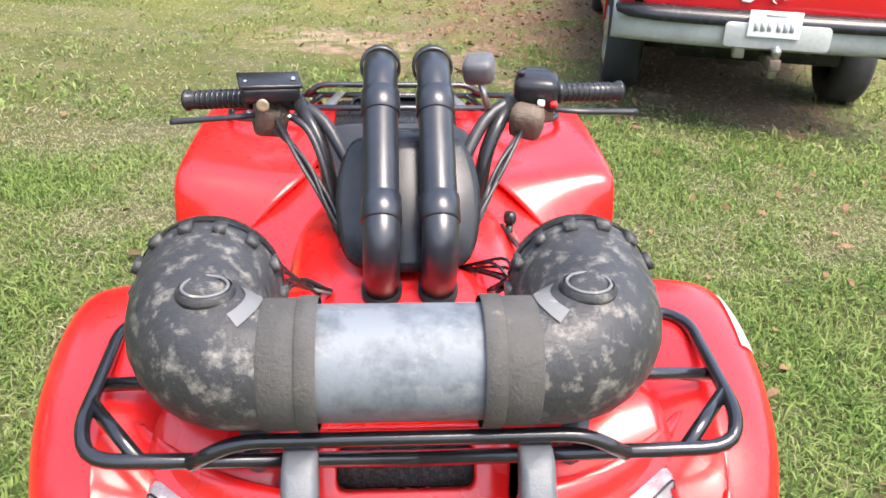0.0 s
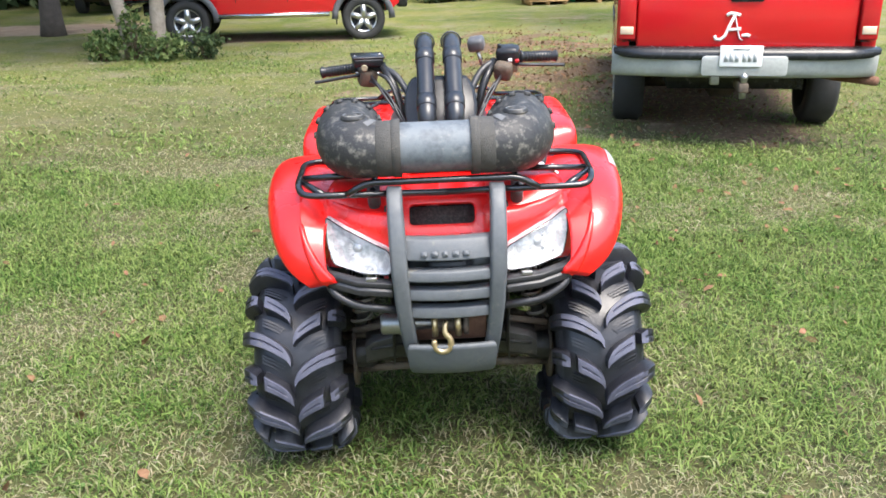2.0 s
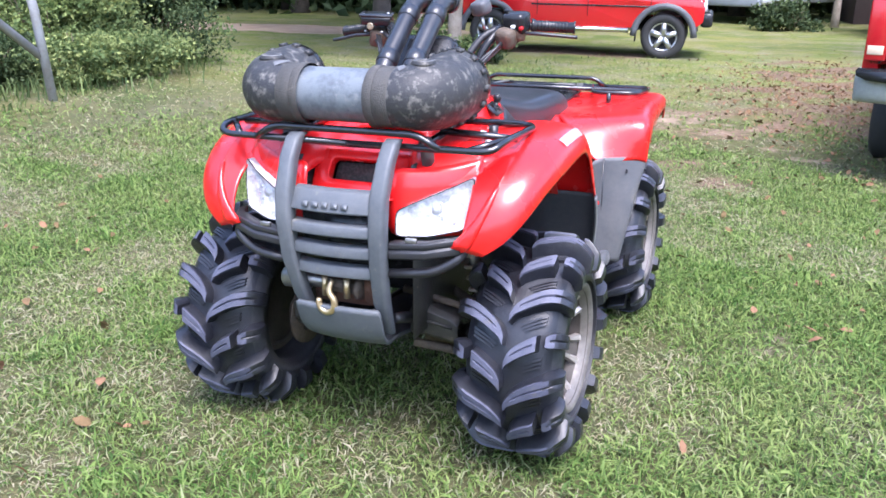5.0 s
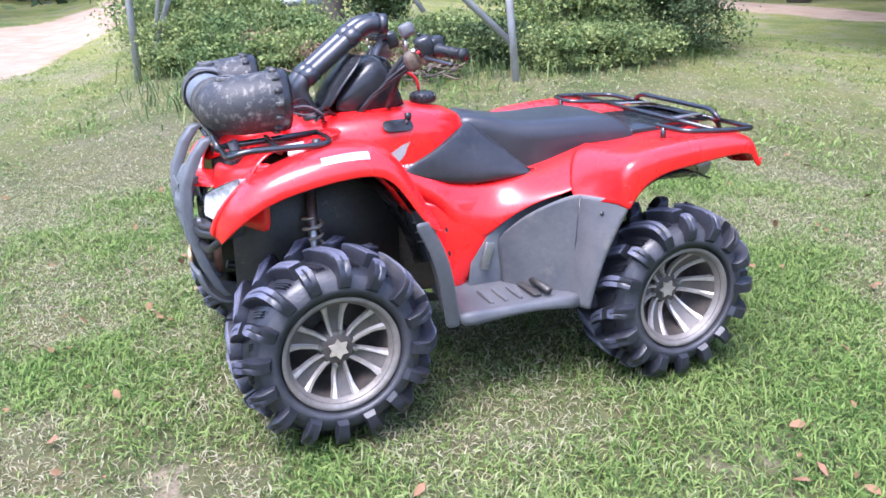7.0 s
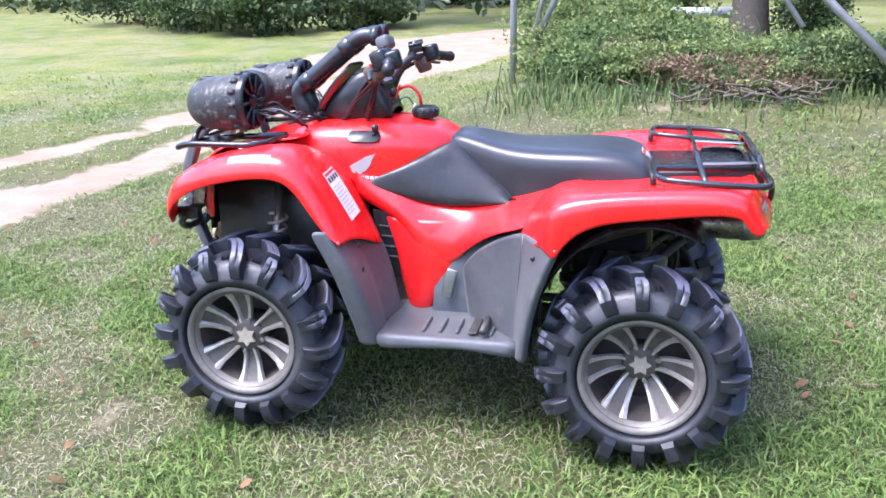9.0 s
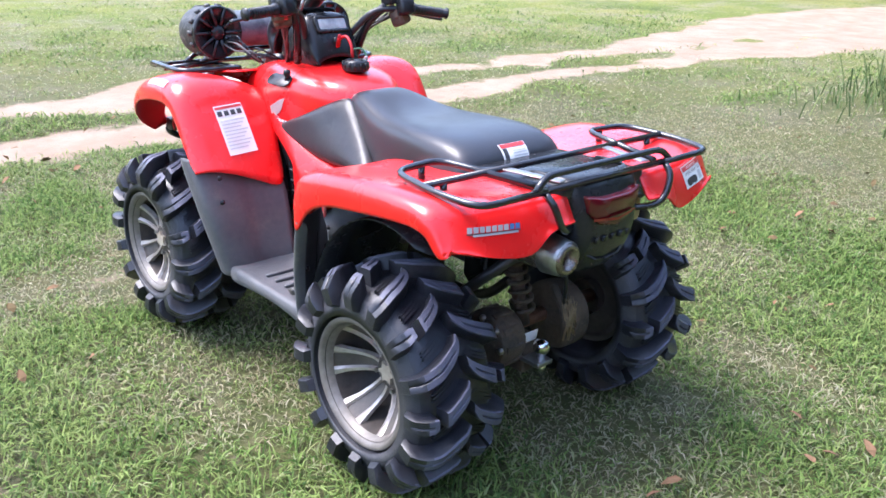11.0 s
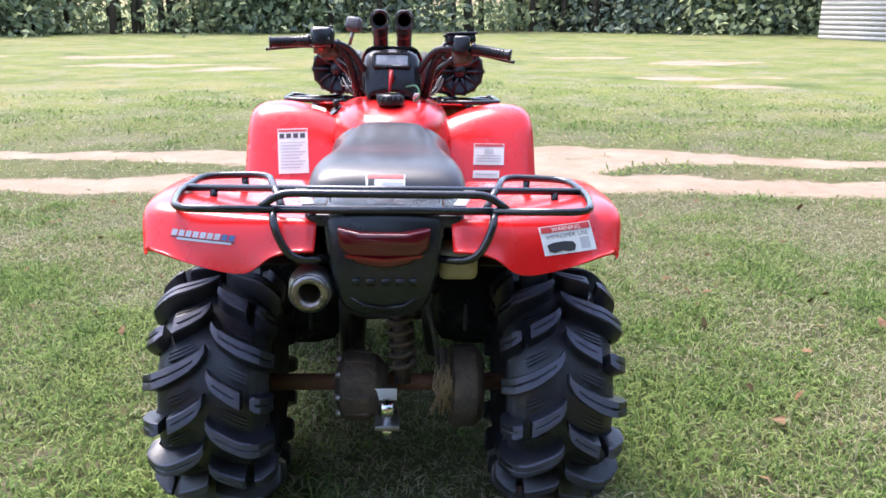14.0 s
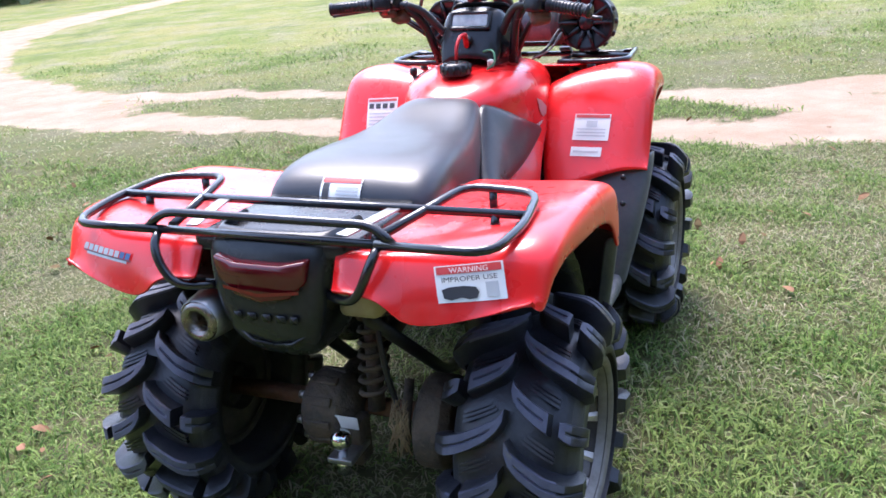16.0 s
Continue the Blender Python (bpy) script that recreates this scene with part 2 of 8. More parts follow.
def part(name, bm, mat, parent=None, label="", sub=0, solid=0.0, bevel=0.0, smooth=True, offset=0.0, split=True):
    ob = new(name, finish(bm, name, mat, smooth) if isinstance(bm, bmesh.types.BMesh) else bm)
    if parent:
        ob.parent = parent
    if sub:
        md = ob.modifiers.new("round", "SUBSURF")
        md.levels = md.render_levels = sub
    if solid:
        md = ob.modifiers.new("thick", "SOLIDIFY")
        md.thickness, md.offset = solid, offset
    if bevel:
        md = ob.modifiers.new("edge", "BEVEL")
        md.width, md.segments, md.limit_method, md.angle_limit = bevel, 2, "ANGLE", radians(35)
    if label:
        ob["label"] = label
    return ob


def thing(name, label, category, m=None, group="", kind=""):
    ob = new(name)
    ob.empty_display_size = 0.1
    if m:
        ob.matrix_world = m
    return tagged(ob, label, category, group, kind)


def sheet(rows, flip=False, ring=False):
    """A surface through rows of points, all of one length."""
    bm = bmesh.new()
    vs = [[bm.verts.new(p) for p in row] for row in rows]
    for a, b in zip(vs, vs[1:]):
        k = len(a)
        for i in range(k if ring else k - 1):
            j = (i + 1) % k
            q = [a[i], a[j], b[j], b[i]]
            q = list(dict.fromkeys(q))
            if len({tuple(v.co) for v in q}) >= 3:
                bm.faces.new(q)
    return bm


def caps(bm, first, last):
    bm.verts.ensure_lookup_table()
    k = first
    bm.faces.new([bm.verts[i] for i in range(k)][::-1])
    bm.faces.new([bm.verts[i] for i in range(len(bm.verts) - k, len(bm.verts))])
    return bm


def rounded(points, r, steps=4, closed=False):
    """A polyline with its corners rounded."""
    pts = [Vector(p) for p in points]
    out, n = [], len(pts)
    for i, p in enumerate(pts):
        if not closed and i in (0, n - 1):
            out.append(p)
            continue
        a, b = pts[i - 1], pts[(i + 1) % n]
        da, db = a - p, b - p
        s = p + da.normalized() * min(r, da.length * 0.48)
        e = p + db.normalized() * min(r, db.length * 0.48)
        for k in range(steps + 1):
            t = k / steps
            out.append(s * (1 - t) ** 2 + p * 2 * t * (1 - t) + e * t * t)
    return out


def sweep(points, r, seg=8, closed=False, bm=None, flat=1.0, up=None, cap=True):
    """A round (or flattened) bar along a line; r is one radius or one for each point."""
    bm = bm or bmesh.new()
    pts = [Vector(p) for p in points]
    n = len(pts)
    radii = r if isinstance(r, (list, tuple)) else [r] * n
    rings, side = [], None
    for i, p in enumerate(pts):
        if closed:
            d = (pts[(i + 1) % n] - pts[i - 1]).normalized()
        else:
            d = (pts[min(i + 1, n - 1)] - pts[max(i - 1, 0)]).normalized()
        if side is None or up is not None:
            ref = Vector(up) if up is not None else (Vector((0, 0, 1)) if abs(d.z) < 0.9 else Vector((1, 0, 0)))
            side = d.cross(ref).normalized()
        else:
            side = (side - d * side.dot(d)).normalized()
        top = side.cross(d)
        rings.append([bm.verts.new(p + (side * math.cos(a) + top * math.sin(a) * flat) * radii[i])
                      for a in (math.tau * k / seg for k in range(seg))])
    for i in range(n if closed else n - 1):
        a, b = rings[i], rings[(i + 1) % n]
        for k in range(seg):
            bm.faces.new((a[k], a[(k + 1) % seg], b[(k + 1) % seg], b[k]))
    if cap and not closed:
        bm.faces.new(rings[0][::-1])
        bm.faces.new(rings[-1])
    return bm


def box(c, s, m=None, bm=None):
    bm = bm or bmesh.new()
    mm = Matrix.Translation(c) @ (m or Matrix()) @ Matrix.Diagonal((*s, 1))
    bmesh.ops.create_cube(bm, size=1, matrix=mm)
    return bm


def lathe(profile, seg=32, axis="X", bm=None, at=(0, 0, 0), close=False):
    """Turns (along, radius) pairs about an axis."""
    bm = bm or bmesh.new()
    rings = []
    for a, r in profile:
        ring = []
        for k in range(seg):
            t = math.tau * k / seg
            c, s = r * math.cos(t), r * math.sin(t)
            p = {"X": (a, c, s), "Y": (s, a, c), "Z": (c, s, a)}[axis]
            ring.append(bm.verts.new(Vector(p) + Vector(at)))
        rings.append(ring)
    pairs = list(zip(rings, rings[1:])) + ([(rings[-1], rings[0])] if close else [])
    for a, b in pairs:
        for k in range(seg):
            bm.faces.new((a[k], a[(k + 1) % seg], b[(k + 1) % seg], b[k]))
    return bm


def prism(outline, depth, m=None, bm=None):
    """An outline in x, y drawn out along z by depth (from -depth/2 to depth/2), then posed."""
    bm = bm or bmesh.new()
    m = m or Matrix()
    a = [bm.verts.new(m @ Vector((x, y, -depth / 2))) for x, y in outline]
    b = [bm.verts.new(m @ Vector((x, y, depth / 2))) for x, y in outline]
    bm.faces.new(a[::-1])
    bm.faces.new(b)
    k = len(a)
    for i in range(k):
        bm.faces.new((a[i], a[(i + 1) % k], b[(i + 1) % k], b[i]))
    return bm


# ---------------------------------------------------------------- the yard: one sheet of ground to the horizon
def ease(v):
    v = np.clip(v, 0, 1)
    return v * v * (3 - 2 * v)


def height(x, y):
    """The yard rises gently towards the overgrown strip."""
    x, y = np.asarray(x, float), np.asarray(y, float)
    rise = 0.36 * ease((-x - 1.2) / 5.5) * ease((10.5 - y) / 6) * ease((y + 2.0) / 2.4)
    lumps = 0.012 * np.sin(x * 2.1 + 1.3 * np.sin(y * 1.7)) * np.sin(y * 1.9 + x * 0.6)
    swell = 0.024 * ease((0.35 - y) / 1.1)
    return rise + lumps + swell - 0.004


def track(x):
    """The near and far edge of the sandy drive at x, and the middle and half width of the grass between its ruts."""
    near_edge = np.interp(x, [-40, -19, -13, -10.7, -8.5, -6.4, -5, -3.4, -2.2, -1.1, 0, 1.8, 4, 6, 12, 40], [2.0, 1.5, -0.6, -1.45, -2.1, -2.8, -2.95, -2.95, -2.98, -3.08, -3.05, -3.35, -3.35, -3.7, -3.9, -4.5])
    far_edge = np.interp(x, [-40, -24, -19, -16.5, -15.5, -14, -12, -10, -7.5, -4.5, -4, -2.9, -1.4, -0.7, 1.8, 4, 6, 12, 40], [0.5, 0.0, -1.0, -2.7, -3.4, -4.3, -4.9, -4.9, -4.3, -4.1, -4.4, -4.9, -5.2, -4.85, -5.1, -5.2, -5.3, -5.4, -6])
    mid = np.interp(x, [-9, -7, -5, -3.5, -2.4, -1.4, 0, 3, 12], [-3.3, -3.4, -3.5, -3.85, -3.94, -3.92, -4.05, -4.35, -4.6])
    half = np.interp(x, [-9, -7, -5, -3.5, -2.4, -1.4, -0.6, 0.5, 3, 12], [0.0, 0.12, 0.26, 0.38, 0.24, 0.06, 0.24, 0.34, 0.45, 0.4])
    return near_edge, far_edge, mid, half


def wobble(x, y, s=1.0):
    return 0.5 * np.sin(1.7 * s * x + 2.1 * np.sin(1.1 * s * y)) + 0.5 * np.sin(2.3 * s * y + 1.7 * np.sin(1.9 * s * x + 1))


def blob(x, y, cx, cy, a, b):
    return 1.15 - np.hypot((x - cx) / a, (y - cy) / b) + 0.28 * wobble(x, y, 1.6)


def bare(x, y):
    """How bare and sandy the ground is, 0 to 1."""
    x, y = np.asarray(x, float), np.asarray(y, float)
    w = 0.1 * wobble(x, y, 1.3) + 0.07 * wobble(x, y, 3.7)
    n0, f0, mid, half = track(x)
    s = ease((n0 - y + w + 0.12) / 0.3) * ease((y - f0 + w + 0.12) / 0.3)
    s = s * (1 - 0.9 * ease((half - abs(y - mid) + 1.2 * w + 0.08) / 0.25) * (half > 0.03))
    s = s * (1 - 0.5 * ease(1.6 * wobble(x * 0.5, y * 1.3, 2.1) - 0.9))
    # the fork that swings away over the field
    inner = np.interp(x, [5, 6.3, 9.0, 9.83, 11.9, 13.4, 14.6, 15.8, 16.5, 17.0, 17.3], [-5.2, -5.5, -6.95, -7.6, -9.7, -11.5, -13.6, -17.2, -20.4, -27, -42])
    outer = np.interp(x, [5, 6, 12, 14.5, 16.3, 17.2, 18.1, 18.6, 19, 19.8], [-3.4, -3.5, -4.6, -7, -11, -15, -20, -23, -30, -42])
    s = np.maximum(s, ease((y - inner + 1.5 * w) / 0.6) * ease((outer - y + 1.5 * w) / 0.6) * ease((x - 4.2 + 3 * w) / 1.6) * (x < 19.8) * (y > -40))
    for cx, cy, a, b in ((3.2, -15.6, 1.5, 0.7), (5.5, -16.6, 1.5, 0.8), (-5.4, -11.0, 1.4, 0.55), (-6.7, -16.9, 1.6, 1.0), (-4.6, -19.0, 1.8, 0.6), (-5.6, -12.7, 1.2, 0.5), (-1.5, -20.5, 1.6, 0.5), (7.1, -19.8, 1.6, 0.9), (11, -20, 1.4, 0.5)):
        s = np.maximum(s, 0.82 * ease(1.3 * blob(x + 0.5 * wobble(x, y, 0.9), y, cx, cy, a, b)))
    # the drive behind the trucks
    s = np.maximum(s, ease((1.5 - abs(y - np.interp(x, [-40, -12, -6, 0], [13.5, 14.4, 15.4, 16.2])) + w) / 0.5) * ease((-x - 4.5) / 3))
    s = np.maximum(s, 0.6 * ease(2.2 * blob(x, y, 1.15, 4.5, 1.1, 0.35)) * ease(0.5 + wobble(x, y, 4)))
    s = np.maximum(s, 0.45 * ease(2 * blob(x, y, -5.0, 1.3, 0.4, 0.9)))
    s = np.maximum(s, 0.42 * ease(1.6 * blob(x, y, -0.3, 6.0, 1.3, 1.0)))
    s = np.maximum(s, 0.5 * ease(1.6 * blob(x, y, 2.6, 15.4, 1.6, 0.35)))
    s = np.maximum(s, 0.24 * ease(1.6 * blob(x, y, 0.45, -1.27, 0.3, 0.2)))
    for cx, cy in ((1.6, -0.55), (1.35, 0.1), (1.9, 1.0), (-1.5, -1.9), (0.4, -1.2), (1.1, 0.5), (-1.84, 1.9), (0.9, 0.35)):
        s = np.maximum(s, 0.3 * ease(1.6 * blob(x, y, cx, cy, 0.34, 0.26)))
    return s


def litter(x, y):
    """Brown leaves and worn turf under the trees by the pickup."""
    x, y = np.asarray(x, float), np.asarray(y, float)
    s = 0.95 * ease(1.8 * blob(x, y, 1.7, 9.0, 1.6, 4.2)) * ease(0.75 + wobble(x, y, 2.6))
    s = np.maximum(s, 0.6 * ease(1.5 * blob(x, y, 0.0, 6.0, 1.6, 1.5)) * ease(0.6 + wobble(x, y, 2.2)))
    s = np.maximum(s, 0.8 * ease(1.6 * blob(x, y, 0.3, 3.6, 1.2, 0.9)) * ease(0.4 + wobble(x, y, 3.1)))
    s = np.maximum(s, 0.8 * ease(1.4 * blob(x, y, -3.2, 12.5, 2.6, 1.0)))
    return np.maximum(s, 0.9 * ease(1.4 * blob(x, y, 2.6, 5.6, 1.3, 2.2)))


def mesh_of(name, verts, faces, mat, smooth=False):
    """A mesh from arrays of points and of faces with equal numbers of corners."""
    me = bpy.data.meshes.new(name)
    n, k = faces.shape
    me.vertices.add(len(verts))
    me.vertices.foreach_set("co", verts.astype(np.float32).ravel())
    me.loops.add(n * k)
    me.loops.foreach_set("vertex_index", faces.astype(np.int32).ravel())
    me.polygons.add(n)
    me.polygons.foreach_set("loop_start", np.arange(0, n * k, k, dtype=np.int32))
    me.update(calc_edges=True)
    if smooth:
        me.polygons.foreach_set("use_smooth", np.ones(n, dtype=bool))
    me.materials.append(mat)
    return me


def ground_material():
    m = bpy.data.materials.new("yard")
    m.use_nodes = True
    n, l = m.node_tree.nodes, m.node_tree.links
    b = n["Principled BSDF"]
    geo = n.new("ShaderNodeNewGeometry").outputs["Position"]

    def nz(s, d=5.0, r=0.6):
        t = n.new("ShaderNodeTexNoise")
        t.inputs["Scale"].default_value, t.inputs["Detail"].default_value, t.inputs["Roughness"].default_value = s, d, r
        l.new(geo, t.inputs["Vector"])
        return t.outputs["Fac"]

    def rng(v, lo, hi):
        r = n.new("ShaderNodeMapRange")
        r.inputs[1].default_value, r.inputs[2].default_value = lo, hi
        l.new(v, r.inputs[0])
        return r.outputs[0]

    def mx(a, c, f):
        x = n.new("ShaderNodeMix")
        x.data_type = "RGBA"
        for sock, v in ((x.inputs[6], a), (x.inputs[7], c)):
            if isinstance(v, tuple):
                sock.default_value = (*v, 1)
            else:
                l.new(v, sock)
        l.new(f, x.inputs[0])
        return x.outputs[2]

    def mth(op, a, c):
        x = n.new("ShaderNodeMath")
        x.operation = op
        for i, v in enumerate((a, c)):
            if isinstance(v, float):
                x.inputs[i].default_value = v
            else:
                l.new(v, x.inputs[i])
        return x.outputs[0]

    turf = mx((0.105, 0.14, 0.03), (0.18, 0.187, 0.052), rng(nz(0.9), 0.35, 0.65))
    turf = mx(turf, (0.235, 0.2, 0.085), rng(nz(0.22, 6, 0.7), 0.48, 0.7))
    turf = mx(turf, (0.21, 0.19, 0.12), rng(nz(1.1, 7, 0.75), 0.47, 0.64))
    turf = mx(turf, (0.075, 0.105, 0.028), rng(nz(0.5, 7, 0.72), 0.53, 0.66))
    turf = mx(turf, (0.05, 0.068, 0.025), rng(nz(26, 5, 0.75), 0.52, 0.64))
    turf = mx(turf, (0.2, 0.222, 0.1), rng(nz(47, 4, 0.7), 0.58, 0.7))
    sand = mx((0.25, 0.18, 0.125), (0.325, 0.25, 0.185), rng(nz(2.3, 6, 0.65), 0.35, 0.65))
    sand = mx(sand, (0.22, 0.155, 0.108), rng(nz(4, 8, 0.75), 0.58, 0.95))
    dead = mx((0.21, 0.142, 0.095), (0.095, 0.066, 0.045), rng(nz(17, 6, 0.75), 0.4, 0.62))

    def mask(name):
        at = n.new("ShaderNodeAttribute")
        at.attribute_name = name
        rough = mth("ADD", mth("MULTIPLY", mth("SUBTRACT", nz(5.5, 6, 0.75), 0.5), 1.5), mth("MULTIPLY", mth("SUBTRACT", nz(1.1, 6, 0.7), 0.5), 1.1))
        return rng(mth("ADD", at.outputs["Fac"], rough), 0.34, 0.68)

    # soil under the blades, darkened for the shade between them
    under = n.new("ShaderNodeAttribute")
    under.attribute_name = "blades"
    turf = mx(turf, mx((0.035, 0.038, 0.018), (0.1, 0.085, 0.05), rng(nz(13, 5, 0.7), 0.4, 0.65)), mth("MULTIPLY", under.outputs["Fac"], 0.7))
    col = mx(mx(turf, dead, mask("litter")), sand, mask("sand"))
    l.new(col, b.inputs["Base Color"])
    b.inputs["Roughness"].default_value = 0.95
    b.inputs["Specular IOR Level"].default_value = 0.15
    bp = n.new("ShaderNodeBump")
    bp.inputs["Strength"].default_value, bp.inputs["Distance"].default_value = 0.7, 0.03
    l.new(mth("ADD", nz(30, 6, 0.75), mth("MULTIPLY", nz(6, 4), 0.8)), bp.inputs["Height"])
    l.new(bp.outputs[0], b.inputs["Normal"])
    return m


near = np.arange(-13, 13.01, 0.13)
grow = 13 + np.cumsum(0.13 * 1.045 ** np.arange(1, 190))
grow = grow[grow < 900]
line = np.concatenate([-grow[::-1], near, grow])
gx, gy = np.meshgrid(line, line, indexing="ij")
gv = np.stack([gx.ravel(), gy.ravel(), height(gx, gy).ravel()], 1)
k = len(line)
i = (np.arange(k - 1)[:, None] * k + np.arange(k - 1)[None]).ravel()
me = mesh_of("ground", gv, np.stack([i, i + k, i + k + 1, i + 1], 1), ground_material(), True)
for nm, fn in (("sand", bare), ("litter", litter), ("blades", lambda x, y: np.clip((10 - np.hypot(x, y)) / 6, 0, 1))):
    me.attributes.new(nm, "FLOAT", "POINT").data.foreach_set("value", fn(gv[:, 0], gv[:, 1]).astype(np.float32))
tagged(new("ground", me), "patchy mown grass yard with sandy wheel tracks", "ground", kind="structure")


# --- grass: a dense mat of single blades round the quad bike, coarser ones further out
LATTICE = np.random.default_rng(77).random((64, 64))


def clumps(x, y, size):
    """Smooth random field, 0 to 1, with features of the given size."""
    u, v = np.asarray(x) / size + 900.3, np.asarray(y) / size + 900.7
    i, j = np.floor(u).astype(int), np.floor(v).astype(int)
    a, c = ease(u - i), ease(v - j)
    at = lambda p, q: LATTICE[p % 64, q % 64]  # noqa: E731
    return (at(i, j) * (1 - a) + at(i + 1, j) * a) * (1 - c) + (at(i, j + 1) * (1 - a) + at(i + 1, j + 1) * a) * c


def lushness(x, y):
    """How green and thick the turf grows, 0 to 1: tufts within patches."""
    v = 0.24 * clumps(x + 3, y + 2, 1.9) + 0.36 * clumps(x, y, 0.75) + 0.28 * clumps(x + 5, y, 0.27) + 0.12 * clumps(x, y + 9, 0.1)
    green = 0.28 * ease((y - 0.2) / 1.2) * ease((4.5 - y) / 2)
    dry = 0.1 * ease((0.6 - y) / 1.2)
    return np.clip((v - 0.5) * 2.9 + 0.48 + green - dry, 0, 1)


def blades(n, reach, tall, wide, seed, lo=0.0):
    """Mown blades lying every way; each a leaf of two triangles with a bend. Gives points, faces and each blade's lushness."""
    g = np.random.default_rng(seed)
    far, a = np.sqrt(lo * lo + (reach * reach - lo * lo) * g.random(n)), g.random(n) * math.tau
    x, y = far * np.cos(a), far * np.sin(a)
    lush = lushness(x, y)
    edge = np.clip((reach - far) / (0.35 * reach), 0.0, 1.0) * (np.clip((far - lo) / 1.2, 0.0, 1.0) if lo else 1.0)
    keep = (g.random(n) < edge) & (g.random(n) > bare(x, y) * 1.3) & (g.random(n) > 0.7 * litter(x, y)) & (g.random(n) < 0.62 + 0.5 * lush)
    x, y, lush = x[keep], y[keep], lush[keep]
    n = len(x)
    z = height(x, y)
    turn = g.random(n) * math.tau
    rise = np.radians(4 + 26 * g.random(n) + (48 * g.random(n) ** 2) * (0.35 + 0.65 * lush))
    h = tall * (0.45 + 0.9 * g.random(n)) * (0.62 + 0.6 * lush)
    w = wide * (0.6 + 0.7 * g.random(n)) * (0.75 + 0.4 * lush)
    d = np.stack([np.cos(turn), np.sin(turn)], 1)
    s = np.stack([-d[:, 1], d[:, 0]], 1) * w[:, None] / 2
    base = np.stack([x, y], 1)
    mid = base + d * (h * 0.45 * np.cos(rise))[:, None]
    droop = rise - np.radians(10 + 50 * g.random(n))
    swing = turn + g.normal(0, 0.35, n)
    end = mid + np.stack([np.cos(swing), np.sin(swing)], 1) * (h * 0.55 * np.cos(droop))[:, None]
    lift = 0.012 * g.random(n) * (0.3 + lush)
    zm = z + lift + h * 0.45 * np.sin(rise)
    pts = np.zeros((n, 4, 3))
    pts[:, 0, :2], pts[:, 1, :2], pts[:, 2, :2], pts[:, 3, :2] = base, mid + s, mid - s, end
    pts[:, 0, 2], pts[:, 1, 2], pts[:, 2, 2] = z - 0.004, zm + 0.25 * w * g.normal(0, 1, n), zm + 0.25 * w * g.normal(0, 1, n)
    pts[:, 3, 2] = np.maximum(zm + h * 0.55 * np.sin(droop), z + 0.004)
    o = np.arange(n)[:, None] * 4
    return pts.reshape(-1, 3), np.concatenate([o + np.array([[0, 1, 2]]), o + np.array([[2, 1, 3]])]), np.repeat(lush, 4)


def turf_material():
    """Blades from sappy and bluish green over pale olive to straw; how many have dried follows the thickness of the turf."""
    m = leafy("grass_blades", (0.1, 0.185, 0.034), (0.19, 0.25, 0.075), island=0.62, pass_light=0.35, rough=0.7, spec=0.1, patch=1.3)
    n, l = m.node_tree.nodes, m.node_tree.links
    b = n["Principled BSDF"]
    green = b.inputs["Base Color"].links[0].from_socket
    rnd = n.new("ShaderNodeNewGeometry").outputs["Random Per Island"]
    white = n.new("ShaderNodeTexWhiteNoise")
    white.noise_dimensions = "1D"
    l.new(rnd, white.inputs["W"])
    at = n.new("ShaderNodeAttribute")
    at.attribute_name = "lush"

    def mx(a, c, f):
        x = n.new("ShaderNodeMix")
        x.data_type = "RGBA"
        for sock, v in ((x.inputs[6], a), (x.inputs[7], c), (x.inputs[0], f)):
            if isinstance(v, tuple):
                sock.default_value = (*v, 1)
            else:
                l.new(v, sock)
        return x.outputs[2]

    dried = n.new("ShaderNodeMath")
    dried.operation = "MULTIPLY_ADD"
    l.new(at.outputs["Fac"], dried.inputs[0])
    dried.inputs[1].default_value = -0.95
    l.new(white.outputs["Value"], dried.inputs[2])
    share = n.new("ShaderNodeMapRange")
    share.inputs[1].default_value, share.inputs[2].default_value = -0.12, 0.42
    l.new(dried.outputs[0], share.inputs[0])
    straw = mx((0.285, 0.268, 0.165), (0.4, 0.365, 0.26), rnd)
    straw = mx(straw, (0.23, 0.17, 0.085), ramp_out(n, l, white.outputs["Color"], -0.4, 0.7))
    cool = mx(green, (0.1, 0.185, 0.075), ramp_out(n, l, rnd, -0.4, 0.48))
    col = mx(cool, straw, share.outputs[0])
    for node in n:
        if node.type in ("BSDF_PRINCIPLED", "BSDF_TRANSLUCENT"):
            l.new(col, node.inputs[0])
    return m


GRASS = turf_material()
for label, args in (("short mown lawn grass, green with dry straw", (560000, 4.6, 0.052, 0.0052, 1)), ("coarse mown grass, green with dry straw", (250000, 12.5, 0.075, 0.0115, 2, 3.0))):
    v, f, lush = blades(*args)
    me = mesh_of("grass", v, f, GRASS)
    me.attributes.new("lush", "FLOAT", "POINT").data.foreach_set("value", lush.astype(np.float32))
    tagged(new("grass", me), label, "grass", kind="stuff")

